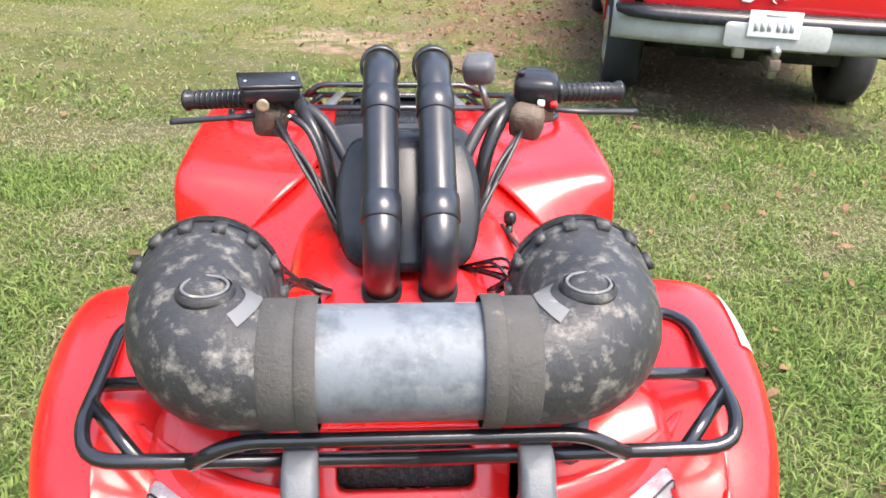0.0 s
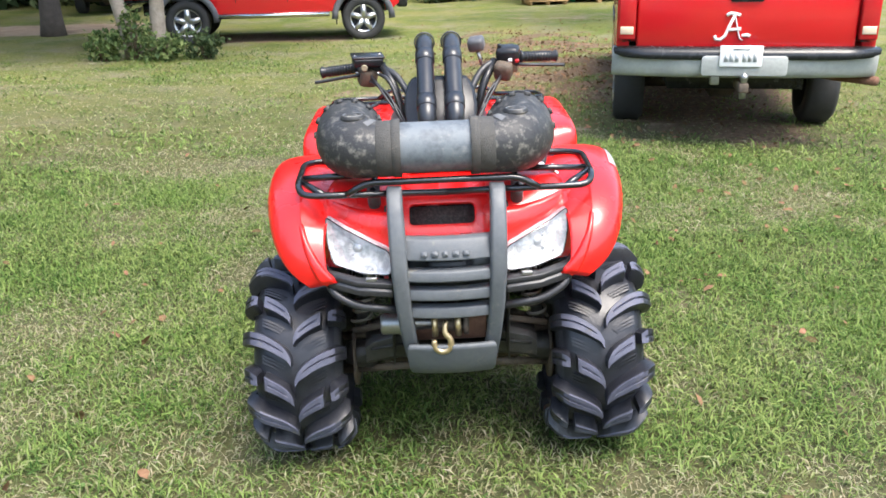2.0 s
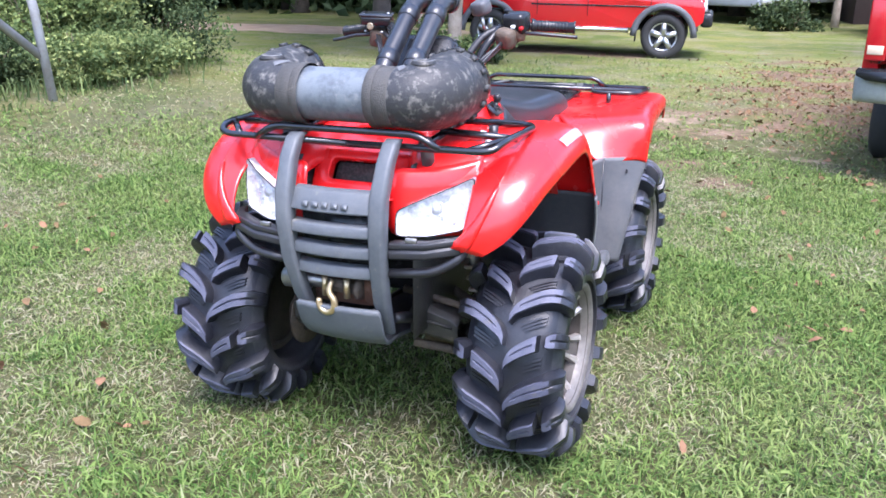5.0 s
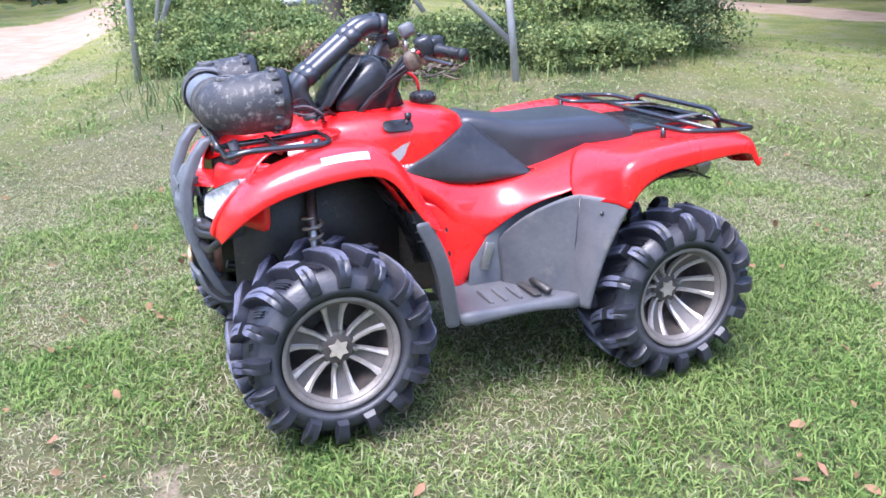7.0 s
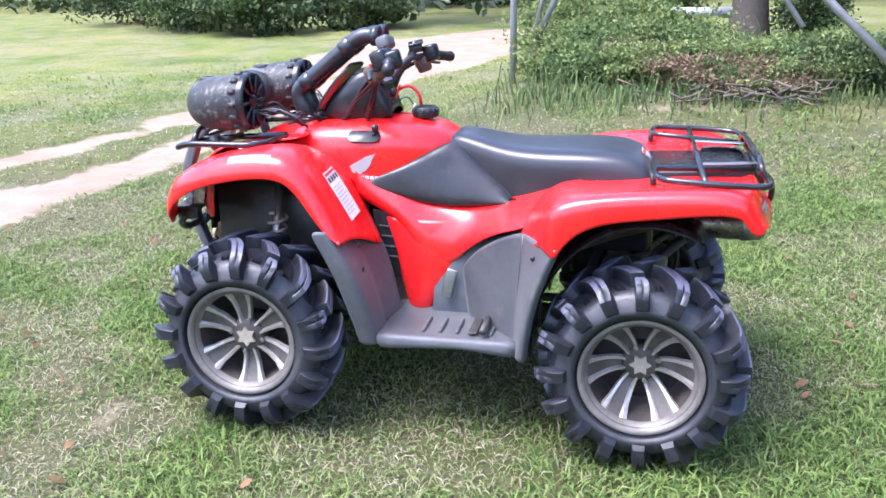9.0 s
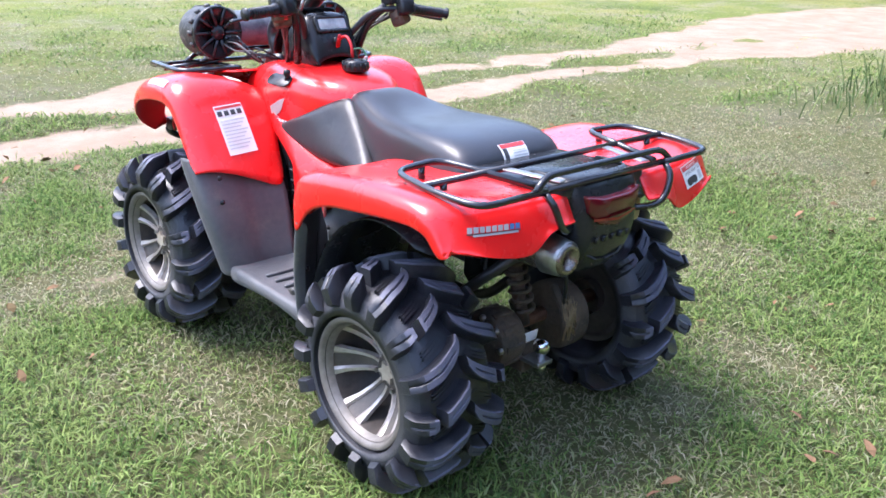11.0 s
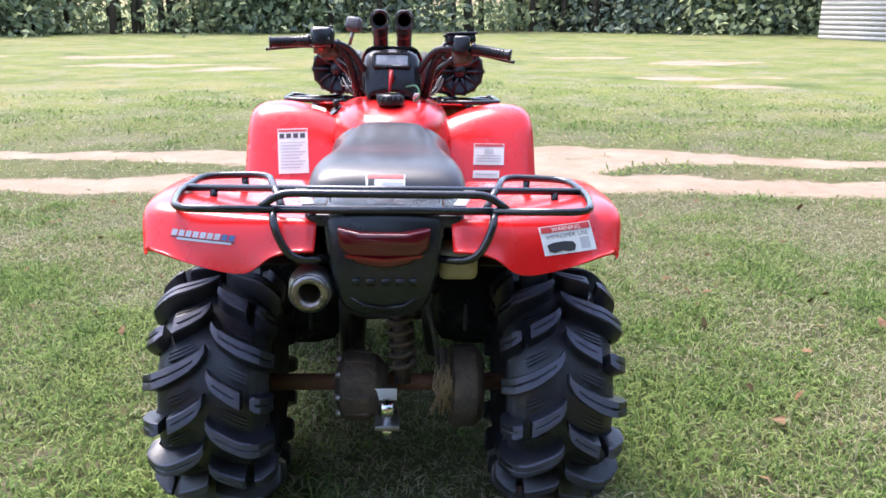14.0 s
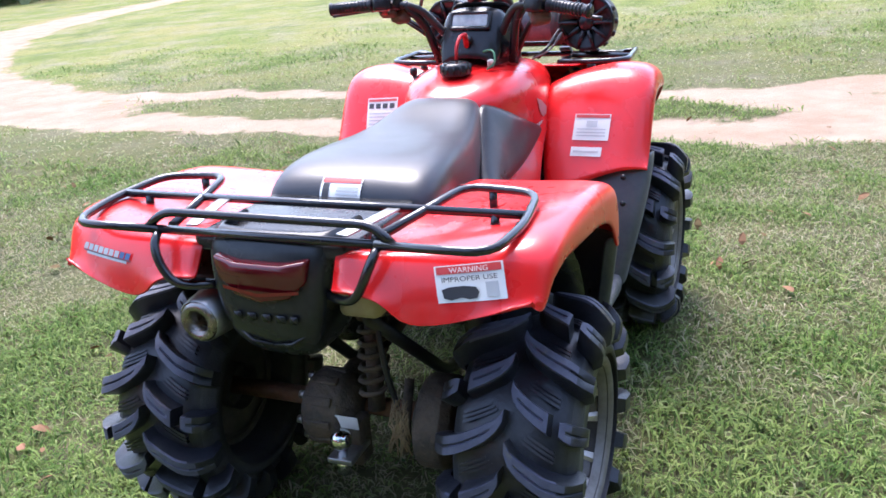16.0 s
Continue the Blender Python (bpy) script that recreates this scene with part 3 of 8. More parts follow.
# low broad-leaved weeds in the lawn
CLOVER = leafy("lawn_weed", (0.08, 0.15, 0.04), (0.12, 0.19, 0.06), island=0.45, pass_light=0.3)
g = np.random.default_rng(19)
cx, cy = (g.random(420) * 2 - 1) * 6.5, (g.random(420) * 2 - 1) * 6.5
pick = g.integers(0, 420, 16000)
wide = (0.05 + 0.12 * g.random(420))[pick]
x, y = cx[pick] + g.normal(0, 1, 16000) * wide, cy[pick] + g.normal(0, 1, 16000) * wide
ok = (bare(x, y) < 0.3) & (litter(x, y) < 0.4)
x, y = x[ok], y[ok]
k = len(x)
q, a = 0.004 + 0.006 * g.random(k), g.random(k) * math.tau
c = np.stack([x, y, height(x, y) + 0.008 + 0.022 * g.random(k)], 1)
d = np.stack([np.cos(a), np.sin(a), g.normal(0, 0.3, k)], 1) * q[:, None]
e = np.stack([-np.sin(a), np.cos(a), g.normal(0, 0.3, k)], 1) * q[:, None] * 0.7
v = np.stack([c - d, c + e, c + d, c - e], 1).reshape(-1, 3)
tagged(new("lawn_weeds", mesh_of("lawn_weeds", v, np.arange(4 * k).reshape(-1, 4), CLOVER)), "low broad-leaved weeds in the lawn", "weeds", kind="stuff")

# fallen leaves
LEAFBROWN = material("fallen_leaf", (0.22, 0.13, 0.07), 0.9, spec=0.1, other=(0.1, 0.07, 0.035), scale=9, island=0.4, coords="Position")
g = np.random.default_rng(11)
bm = bmesh.new()
for _ in range(3600):
    if g.random() < 0.1:
        a, q = g.random() * math.tau, 1.2 + 2.8 * g.random()
        x, y = q * math.cos(a), q * math.sin(a)
    else:
        x, y = 1.7 + g.normal(0, 1.0), 8.4 + g.normal(0, 2.4)
    if abs(x) < 0.7 and abs(y) < 1.0:
        continue
    q = 0.012 + 0.022 * g.random()
    m = pose(x, y, float(height(x, y)) + 0.03, g.normal(0, 22), g.normal(0, 22), g.random() * 360)
    vs = [bm.verts.new(m @ Vector(p)) for p in ((-q, 0, 0), (-0.3 * q, -0.5 * q, 0.25 * q), (0.5 * q, -0.4 * q, 0.2 * q), (q, 0, 0.1 * q), (0.5 * q, 0.45 * q, 0.3 * q), (-0.3 * q, 0.5 * q, 0.2 * q))]
    bm.faces.new(vs)
tagged(new("fallen_leaves", finish(bm, "fallen_leaves", LEAFBROWN, False)), "brown curled leaves scattered on the grass", "leaves", kind="stuff")

# ---------------------------------------------------------------- the quad bike; its nose points to -y, its left side to +x
quad = thing("quad_bike", "red utility quad bike with black racks and big mud tyres", "quad bike", LEAN)
AXLE_Y, FRONT_HUB_Z, REAR_HUB_Z, TYRE_R = 0.626, 0.345, 0.318, 0.318


def qpart(name, bm, mat, label="", parent=None, **kw):
    return part(name, bm, mat, parent or quad, label, **kw)


# --- wheels
def tyre_mesh(w):
    """Carcass, turned about x; +x is the outer side."""
    r, rim = TYRE_R - 0.042, 0.178
    half = [(0.0, r), (0.35, r - 0.001), (0.66, r - 0.008), (0.86, r - 0.026), (0.97, r - 0.06), (1.0, r - 0.085), (0.95, rim + 0.022), (0.84, rim + 0.004), (0.72, rim)]
    prof = [(-x * w, q) for x, q in half[::-1]] + [(x * w, q) for x, q in half[1:]]
    bm = lathe(prof, 72, close=True)
    for f in bm.faces:
        c = f.calc_center_median()
        f.material_index = int(math.hypot(c.y, c.z) > r - 0.03)
    me = finish(bm, "tyre", CARCASS)
    me.materials.append(RUBBER)
    return me


def tread_mesh(w):
    """Scoop lugs on either side of the middle: long bars by turns with bars that are cut from a shoulder block; thin ribs between."""
    bm = bmesh.new()
    n, base = 16, TYRE_R - 0.042

    def at(side, u, a, h):
        # u: 0 in the middle, 1 at the shoulder, beyond it down the side wall
        drop = 0.0 if u < 0.6 else ((u - 0.6) / 0.4) ** 2 * 0.034 if u < 1 else 0.034 + (u - 1) * 0.16
        tip = radians(75) * min(max((u - 0.62) / 0.55, 0.0), 1.0)
        q = base - drop + h * math.cos(tip)
        x = w * min(u, 1.0) + h * math.sin(tip) * 0.55
        return Vector((side * x, q * math.cos(a), q * math.sin(a)))

    def lug(side, a0, u0, u1, lead, w0, w1, tall, steps=9, slit=True, edge=0.02):
        rows = []
        for k in range(steps + 1):
            t = k / steps
            u = u0 + (u1 - u0) * t
            a = a0 - lead(u)
            wd = (w0 + (w1 - w0) * t) * (0.72 + 0.28 * min(1.0, 5 * t))
            h = tall * (0.93 if k in (0, steps) else 1.0) * (1.0 if u < 1.02 else max(0.3, 1 - (u - 1.02) * 2.2))
            cut = 0.006 if slit and 0.2 < t < 0.85 and u < 1.0 else 0.0
            rows.append([at(side, u, a - wd / 2 - edge, -0.012), at(side, u, a - wd / 2, h * 0.86), at(side, u, a - wd / 2 + edge * 0.35, h), at(side, u, a - 0.012, h),
                         at(side, u, a, h - cut), at(side, u, a + 0.012, h), at(side, u, a + wd / 2 - edge * 0.35, h), at(side, u, a + wd / 2, h * 0.86), at(side, u, a + wd / 2 + edge * 0.5, -0.012)])
        vs = [[bm.verts.new(p) for p in row] for row in rows]
        for r0, r1 in zip(vs, vs[1:]):
            for i in range(8):
                bm.faces.new((r0[i], r0[i + 1], r1[i + 1], r1[i]))
        bm.faces.new(vs[0])
        bm.faces.new(vs[-1][::-1])

    sweep_back = lambda u: 0.26 * min(max((u - 0.03) / 0.85, 0.0), 1.0) ** 0.6  # noqa: E731
    step = math.tau / n
    for k in range(n):
        for side, ph in ((1, 0.0), (-1, 0.5)):
            a = (k + ph) * step
            if k % 2:
                lug(side, a, 0.03, 1.16, sweep_back, 0.115, 0.15, 0.041, 14)
            else:
                lug(side, a, 0.03, 0.62, sweep_back, 0.115, 0.135, 0.041, 10)
                lug(side, a, 0.74, 1.16, sweep_back, 0.135, 0.15, 0.041, 7)
            for j in range(3):
                lug(side, a + 0.15 + 0.035 * j, 0.2 + 0.05 * j, 0.7, sweep_back, 0.005, 0.005, 0.0035, 6, False, 0.004)
    bmesh.ops.recalc_face_normals(bm, faces=bm.faces[:])
    for e in bm.edges:
        e.smooth = len(e.link_faces) != 2 or e.calc_face_angle(0.0) < radians(38)
    # lug tops paler and bluish than their flanks: sky light put into the colour
    for f in bm.faces:
        c = f.calc_center_median()
        f.material_index = int(math.hypot(c.y, c.z) + 0.5 * max(0.0, abs(c.x) - 0.85 * w) > base + 0.028 and f.calc_area() > 1e-5)
    me = finish(bm, "tread", RUBBER, True)
    me.materials.append(LUGTOP)
    return me


def rim_meshes(deep):
    """An alloy rim with six broad spokes; deep: how far its middle lies behind the lip."""
    r = 0.178
    mid = 0.083 - deep
    rim = finish(lathe([(-0.1, r - 0.05), (-0.09, r - 0.02), (0.02, r - 0.024), (0.045, r - 0.02), (0.072, r - 0.014)], 64), "rim", GUN)
    lip = finish(lathe([(0.05, r - 0.024), (0.066, r - 0.018), (0.074, r - 0.01), (0.083, r - 0.003), (0.08, r + 0.006)], 64), "rim_lip", RIMLIP)
    # dark disc added behind the spokes to stand for shade by the brake
    back_disc = finish(lathe([(-0.098, 0.158), (-0.09, 0.12), (-0.08, 0.1), (-0.082, 0.0)], 28), "wheel_hub", GUN)
    centre = finish(lathe([(mid - 0.1, 0.062), (mid - 0.03, 0.06), (mid - 0.012, 0.054), (mid - 0.007, 0.044), (mid - 0.007, 0.0)], 28), "wheel_centre", GUN)
    # one spoke: a dark channel between two bright ridges that spread into feet at the lip
    half = lambda t: 0.014 + 0.019 * t + 0.004 * max(0.0, t - 0.72) / 0.28  # noqa: E731
    dish = lambda t: mid - 0.012 + (0.056 - mid + 0.012) * t ** 1.5 - 0.01 * math.sin(math.pi * t)  # noqa: E731
    rows, ridge = [], []
    for k in range(10):
        t = k / 9
        q, h, xx = 0.044 + (r - 0.063) * t, half(t), dish(t)
        rows.append([Vector((xx - 0.034, -h * 0.8, q)), Vector((xx, -h, q)), Vector((xx - 0.008, -h * 0.62, q)), Vector((xx - 0.008, h * 0.62, q)), Vector((xx, h, q)), Vector((xx - 0.034, h * 0.8, q))])
        wd = 0.0055 + 0.003 * t + 0.005 * max(0.0, t - 0.72) / 0.28
        ridge.append([Vector((xx - 0.014, h + wd, q)), Vector((xx + 0.003, h + wd * 0.8, q)), Vector((xx + 0.004, h - wd * 0.5, q)), Vector((xx - 0.006, h - wd * 1.2, q))])
    spoke = finish(caps(sheet(rows, ring=True), 6, 6), "spoke", SPOKEGREY, False)
    face = finish(caps(sheet(ridge, ring=True), 4, 4), "spoke_ridge", ALLOY, False)
    star = [((0.034 if i % 2 == 0 else 0.021) * math.cos(math.tau * i / 12), (0.034 if i % 2 == 0 else 0.021) * math.sin(math.tau * i / 12)) for i in range(12)]
    cap = finish(prism(star, 0.012, pose(mid - 0.004, 0, 0, 0, 90, 0)), "centre_cap", CAPTAN, False)
    nut = finish(lathe([(0.0, 0.008), (0.012, 0.0075), (0.013, 0.0)], 6, at=(mid - 0.016, 0, 0.056)), "wheel_nut", STEEL, False)
    return (rim, lip, back_disc, centre, cap), spoke, face, nut


for y, w, wx, deep, rz in ((-AXLE_Y, 0.133, 0.452, 0.045, FRONT_HUB_Z), (AXLE_Y, 0.138, 0.436, 0.1, REAR_HUB_Z)):
    TY, TR = tyre_mesh(w), tread_mesh(w)
    ROUND, SPOKE, RIDGE, WNUT = rim_meshes(deep)
    for side in (1, -1):
        spin = random.uniform(0, 360)
        flip = Matrix.Diagonal((side, 1, 1, 1))
        m = pose(side * wx - 0.008, y, rz) @ flip @ pose(0, 0, 0, spin, 0, 0)
        ty = part("tyre", TY, None, quad, "black mud tyre with tall curved lugs")
        ty.matrix_basis = m
        part("tread", TR, None, ty)
        rm = part("rim", ROUND[0], None, quad, "dark alloy rim with bright edged spokes and a pale star cap")
        rm.matrix_basis = m @ Matrix.Translation((w - 0.09, 0, 0))
        for me in ROUND[1:]:
            part(me.name, me, None, rm)
        for k in range(6):
            turn = pose(0, 0, 0, 60 * k, 0, 0)
            part("spoke", SPOKE, None, rm).matrix_basis = turn
            for tw in (1, -1):
                part("spoke_ridge", RIDGE, None, rm).matrix_basis = turn @ Matrix.Diagonal((1, tw, 1, 1))
        for k in range(4):
            part("wheel_nut", WNUT, None, rm).matrix_basis = pose(0, 0, 0, 45 + 90 * k, 0, 0)


# --- red bodywork
def front_fender(s):
    # along the arch: y, z, inner x, outer x, depth of the lip
    arch = [(-0.94, 0.697, 0.33, 0.388, 0.012), (-0.935, 0.745, 0.336, 0.442, 0.03), (-0.895, 0.82, 0.342, 0.485, 0.05), (-0.82, 0.883, 0.33, 0.508, 0.06),
            (-0.71, 0.925, 0.27, 0.528, 0.065), (-0.58, 0.95, 0.225, 0.536, 0.068), (-0.47, 0.955, 0.2, 0.536, 0.07), (-0.405, 0.92, 0.195, 0.536, 0.062),
            (-0.345, 0.82, 0.2, 0.536, 0.05), (-0.29, 0.715, 0.215, 0.536, 0.03), (-0.272, 0.69, 0.225, 0.536, 0.004)]
    rows = []
    for i, (y, z, xi, xo, lip) in enumerate(arch):
        v = Vector((0, -AXLE_Y - y, 0.36 - z)).normalized()
        mid = xi + (xo - xi) * 0.5
        low = 0.045 if i in (4, 5, 6, 7) else 0.012
        row = [Vector((xi, y, z - low)), Vector((xi + (xo - xi) * 0.22, y, z - low * 0.35)), Vector((mid, y, z + 0.004)), Vector((xo - 0.1, y, z + 0.004)),
               Vector((xo - 0.048, y, z - 0.003)), Vector((xo - 0.014, y, z)) + v * 0.022, Vector((xo, y, z)) + v * (lip * 0.7 + 0.014), Vector((xo - 0.004, y, z)) + v * (lip + 0.012)]
        if i == len(arch) - 1:
            # the flap's lower edge slants down towards the leg
            row = [p + Vector((0, 0.045, -0.1)) * max(0.0, (xo - 0.03 - p.x) / (xo - xi)) for p in row]
        rows.append([Vector((s * p.x, p.y, p.z)) for p in row])
    return sheet(rows)


for s in (1, -1):
    qpart("front_fender", front_fender(s), RED, "glossy red plastic fender over the front wheel", sub=2, solid=0.006, offset=-1)


def hood():
    rows = []
    for y0, z0, yc, zc in ((-0.9, 0.785, -0.752, 0.866), (-0.872, 0.83, -0.748, 0.876), (-0.83, 0.88, -0.74, 0.884), (-0.77, 0.91, -0.715, 0.892), (-0.68, 0.925, -0.66, 0.905), (-0.58, 0.945, -0.58, 0.935), (-0.5, 0.955, -0.5, 0.955)):
        k = (y0 + 0.9) / 0.4
        row = []
        for u in (-1, -0.8, -0.62, -0.46, -0.38, -0.2, 0, 0.2, 0.38, 0.46, 0.62, 0.8, 1):
            a = abs(u)
            x = u * (0.352 - 0.1 * k)
            if a < 0.4:
                row.append(Vector((u * (0.34 - 0.06 * k), yc, zc)))
                continue
            up = 0.058 * a * (1 - k)
            row.append(Vector((x, y0 + 0.07 * a * a * (1 - k), z0 + up * (1 - k))))
        rows.append(row)
    return sheet(rows)


qpart("hood", hood(), RED, "red plastic hood between the front fenders", sub=2, solid=0.005, offset=-1)


def ring_plate(outer, inner, m, depth):
    """A flat plate with a hole; both outlines have the same number of points."""
    bm = bmesh.new()
    lay = []
    for zz in (-depth / 2, depth / 2):
        lay.append(([bm.verts.new(m @ Vector((*p, zz))) for p in outer], [bm.verts.new(m @ Vector((*p, zz))) for p in inner]))
    k = len(outer)
    for i in range(k):
        j = (i + 1) % k
        (oa, ia), (ob, ib) = lay
        bm.faces.new((oa[i], oa[j], ia[j], ia[i]))
        bm.faces.new((ob[i], ib[i], ib[j], ob[j]))
        bm.faces.new((oa[i], ob[i], ob[j], oa[j]))
        bm.faces.new((ia[i], ia[j], ib[j], ib[i]))
    return bm


def lozenge(w, h, r, n=5, top=1.0):
    """A rectangle with rounded corners, 4 n points; top: how much narrower it is below."""
    out = []
    for cx, cy, a0 in ((1, 1, 0), (-1, 1, 90), (-1, -1, 180), (1, -1, 270)):
        for k in range(n):
            a = radians(a0 + 90 * k / (n - 1))
            x, y = cx * (w / 2 - r) + r * math.cos(a), cy * (h / 2 - r) + r * math.sin(a)
            out.append((x * (top if cy < 0 else 1), y))
    return out


NOSE = pose(-0.012, -0.785, 0.826, 60, 0, 0)
qpart("nose_floor", sheet([[Vector((u * 0.135, y, z)) for u in (-1, -0.5, 0, 0.5, 1)] for y, z in ((-0.795, 0.785), (-0.86, 0.79), (-0.955, 0.805))]), RED, "red nose floor before the air slot", solid=0.004)
qpart("nose_panel", ring_plate(lozenge(0.286, 0.128, 0.012, top=0.97), [(x, y + 0.008) for x, y in lozenge(0.186, 0.06, 0.014)], NOSE, 0.03), RED, "red nose panel with an air slot", bevel=0.004)
qpart("air_intake_mesh", prism([(x, y + 0.008) for x, y in lozenge(0.19, 0.064, 0.014)], 0.004, NOSE @ pose(0, 0, -0.03)), MESHGREY, "dusty wire mesh in the air slot")


def tank():
    rows = []
    for y, z, hw, low in ((-0.64, 0.94, 0.15, 0.03), (-0.58, 0.965, 0.18, 0.06), (-0.5, 0.992, 0.2, 0.09), (-0.36, 1.0, 0.218, 0.11), (-0.22, 0.998, 0.215, 0.14), (-0.1, 0.985, 0.178, 0.14),
                          (-0.03, 0.958, 0.12, 0.13), (-0.005, 0.935, 0.1, 0.12)):
        half = [(0.0, 0.0), (0.45, 0.004), (0.75, 0.018), (0.92, 0.05), (0.97, 0.1), (0.9 if y > -0.3 else 1.0, 0.1 + low)]
        row = [Vector((-f * hw, y, z - d)) for f, d in half[:0:-1]] + [Vector((f * hw, y, z - d)) for f, d in half]
        rows.append(row)
    return sheet(rows)


qpart("tank_cover", tank(), RED, "red plastic fuel tank cover", sub=2, solid=0.005, offset=-1)


def flank(outline, fx, thick, s):
    """A panel on one flank: an outline in y, z whose outer face stands at x = fx(y, z)."""
    bm = bmesh.new()
    a = [bm.verts.new((s * fx(y, z), y, z)) for y, z in outline]
    b = [bm.verts.new((s * (fx(y, z) - thick), y, z)) for y, z in outline]
    bm.faces.new(a)
    bm.faces.new(b[::-1])
    k = len(a)
    for i in range(k):
        bm.faces.new((a[i], b[i], b[(i + 1) % k], a[(i + 1) % k]))
    return bm


def side_cover(s):
    # the swooping arm from the front to the rear fender: its upper edge, and its lower edge that flares out behind
    edges = [((0.205, -0.33, 0.86), (0.2, -0.33, 0.71)), ((0.205, -0.27, 0.80), (0.205, -0.27, 0.685)), ((0.206, -0.2, 0.765), (0.225, -0.2, 0.655)), ((0.207, -0.15, 0.742), (0.235, -0.15, 0.61)),
             ((0.208, -0.1, 0.722), (0.242, -0.1, 0.48)), ((0.208, 0.0, 0.705), (0.248, -0.01, 0.49)), ((0.207, 0.08, 0.71), (0.28, 0.045, 0.562)), ((0.205, 0.16, 0.724), (0.335, 0.125, 0.632)),
             ((0.205, 0.24, 0.746), (0.378, 0.195, 0.668)), ((0.21, 0.32, 0.775), (0.415, 0.262, 0.688)), ((0.22, 0.42, 0.81), (0.41, 0.34, 0.76))]
    rows = []
    for top, low in edges:
        a, b = Vector(top) + Vector((0, 0, 0.022)), Vector(low) + Vector((0, 0, 0.018))
        rows.append([Vector((s * (p.x + dx), p.y, p.z)) for t, dx in ((0.0, -0.05), (0.04, -0.012), (0.25, 0.006), (0.5, 0.018), (0.72, 0.014), (0.93, -0.004), (1.0, -0.03)) for p in (a.lerp(b, t),)])
    return sheet(rows)


def leg_cover(s):
    rows = []
    for z, y0, y1, x in ((0.68, -0.24, 0.02, 0.225), (0.62, -0.217, 0.05, 0.238), (0.57, -0.2, 0.055, 0.244), (0.52, -0.19, 0.033, 0.245), (0.47, -0.185, 0.0, 0.242), (0.4, -0.17, -0.05, 0.236), (0.366, -0.163, -0.066, 0.23)):
        rows.append([Vector((s * (x - d), y0 + (y1 - y0) * t, z)) for t, d in ((0, 0.04), (0.06, 0.014), (0.3, -0.004), (0.65, -0.006), (0.94, 0.006), (1, 0.03))])
    return sheet(rows)


def knee_pad(s):
    # upper edge x, y, z and lower edge z: up beside the tank to the seat's nose, then down along the seat
    edges = [(0.206, -0.285, 0.784, 0.772), (0.208, -0.268, 0.796, 0.754), (0.206, -0.235, 0.81, 0.74), (0.202, -0.19, 0.828, 0.727), (0.192, -0.145, 0.85, 0.715), (0.178, -0.1, 0.873, 0.705), (0.153, -0.05, 0.898, 0.7), (0.125, -0.015, 0.914, 0.698),
             (0.128, 0.01, 0.9, 0.698), (0.152, 0.09, 0.83, 0.702), (0.175, 0.16, 0.768, 0.708), (0.194, 0.213, 0.722, 0.714)]
    rows = []
    for x, y, zt, zb in edges:
        zt, zb = zt + 0.018, zb + 0.026
        rows.append([Vector((s * (x + (0.214 - x) * (1 - (1 - t) ** 1.7) - (0.014 if t in (0, 1) else 0)), y, zt + (zb - zt) * t)) for t in (0, 0.06, 0.25, 0.5, 0.75, 0.94, 1)])
    return sheet(rows)


for s in (1, -1):
    qpart("side_cover", side_cover(s), RED, "red swooping side cover", sub=2, solid=0.005, offset=-1)
    qpart("leg_cover", leg_cover(s), RED, "red cover before the footwell", sub=2, solid=0.005, offset=-1)
    qpart("knee_pad", knee_pad(s), PAD, "scuffed black side pad beside the seat", sub=1, solid=0.02, offset=-1)


def rear_fender(s):
    # along the arch: y, z, inner x, outer x, how far the flank hangs back and down; then down the rear face
    arch = [(0.25, 0.695, 0.4, 0.565, (0.012, -0.006)), (0.268, 0.745, 0.35, 0.566, (0.035, -0.03)), (0.305, 0.803, 0.29, 0.566, (0.065, -0.05)), (0.37, 0.84, 0.225, 0.566, (0.085, -0.06)), (0.47, 0.86, 0.205, 0.56, (0.05, -0.06)),
            (0.6, 0.872, 0.18, 0.556, (0.015, -0.062)), (0.75, 0.88, 0.165, 0.554, (-0.008, -0.054)), (0.86, 0.883, 0.155, 0.552, (-0.008, -0.044)), (0.92, 0.879, 0.15, 0.55, (-0.006, -0.036)), (0.936, 0.868, 0.15, 0.546, (-0.01, -0.03)), (0.97, 0.8, 0.153, 0.538, (-0.008, -0.018))]
    rows = []
    for i, (y, z, xi, xo, (ly, lz)) in enumerate(arch):
        dip = 0.042 if 4 <= i <= 8 else 0.008
        cols = [(0.0, dip), (0.25, dip * 0.9), (0.5, dip * 0.6), (0.75, dip * 0.25), (0.9, 0.004)]
        back, sink = (0.05, 0.02) if i > 7 else (0.018, 0.006) if i == 7 else (0, 0)
        skew = (0.105, 0.08, 0.045)[i] if i < 3 else 0
        row = [Vector((xi + (xo - xi) * f, y + skew * f - back * f * f, z - d - sink * f ** 3)) for f, d in cols]
        e = Vector((xo - 0.004, y + skew - back, z - 0.012 - sink))
        row += [e, e + Vector((0.004, ly * 0.55, lz * 0.55)), e + Vector((0, ly, lz))]
        rows.append(row)
    x0, x1 = 0.155, 0.528
    last = [Vector((x0 + (x1 - x0) * f, 0.985 - 0.046 * f * f, z)) for f, z in ((0, 0.79), (0.28, 0.785), (0.36, 0.724), (0.7, 0.75), (0.88, 0.768), (0.96, 0.778), (1.0, 0.786), (1.0, 0.788))]
    rows.append([a.lerp(b, 0.85) for a, b in zip(rows[-1], last)])
    rows.append(last)
    return sheet([[Vector((s * p.x, p.y, p.z)) for p in row] for row in rows])


for s in (1, -1):
    qpart("rear_fender", rear_fender(s), RED, "glossy red plastic fender over the rear wheel", sub=2, solid=0.006, offset=-1)


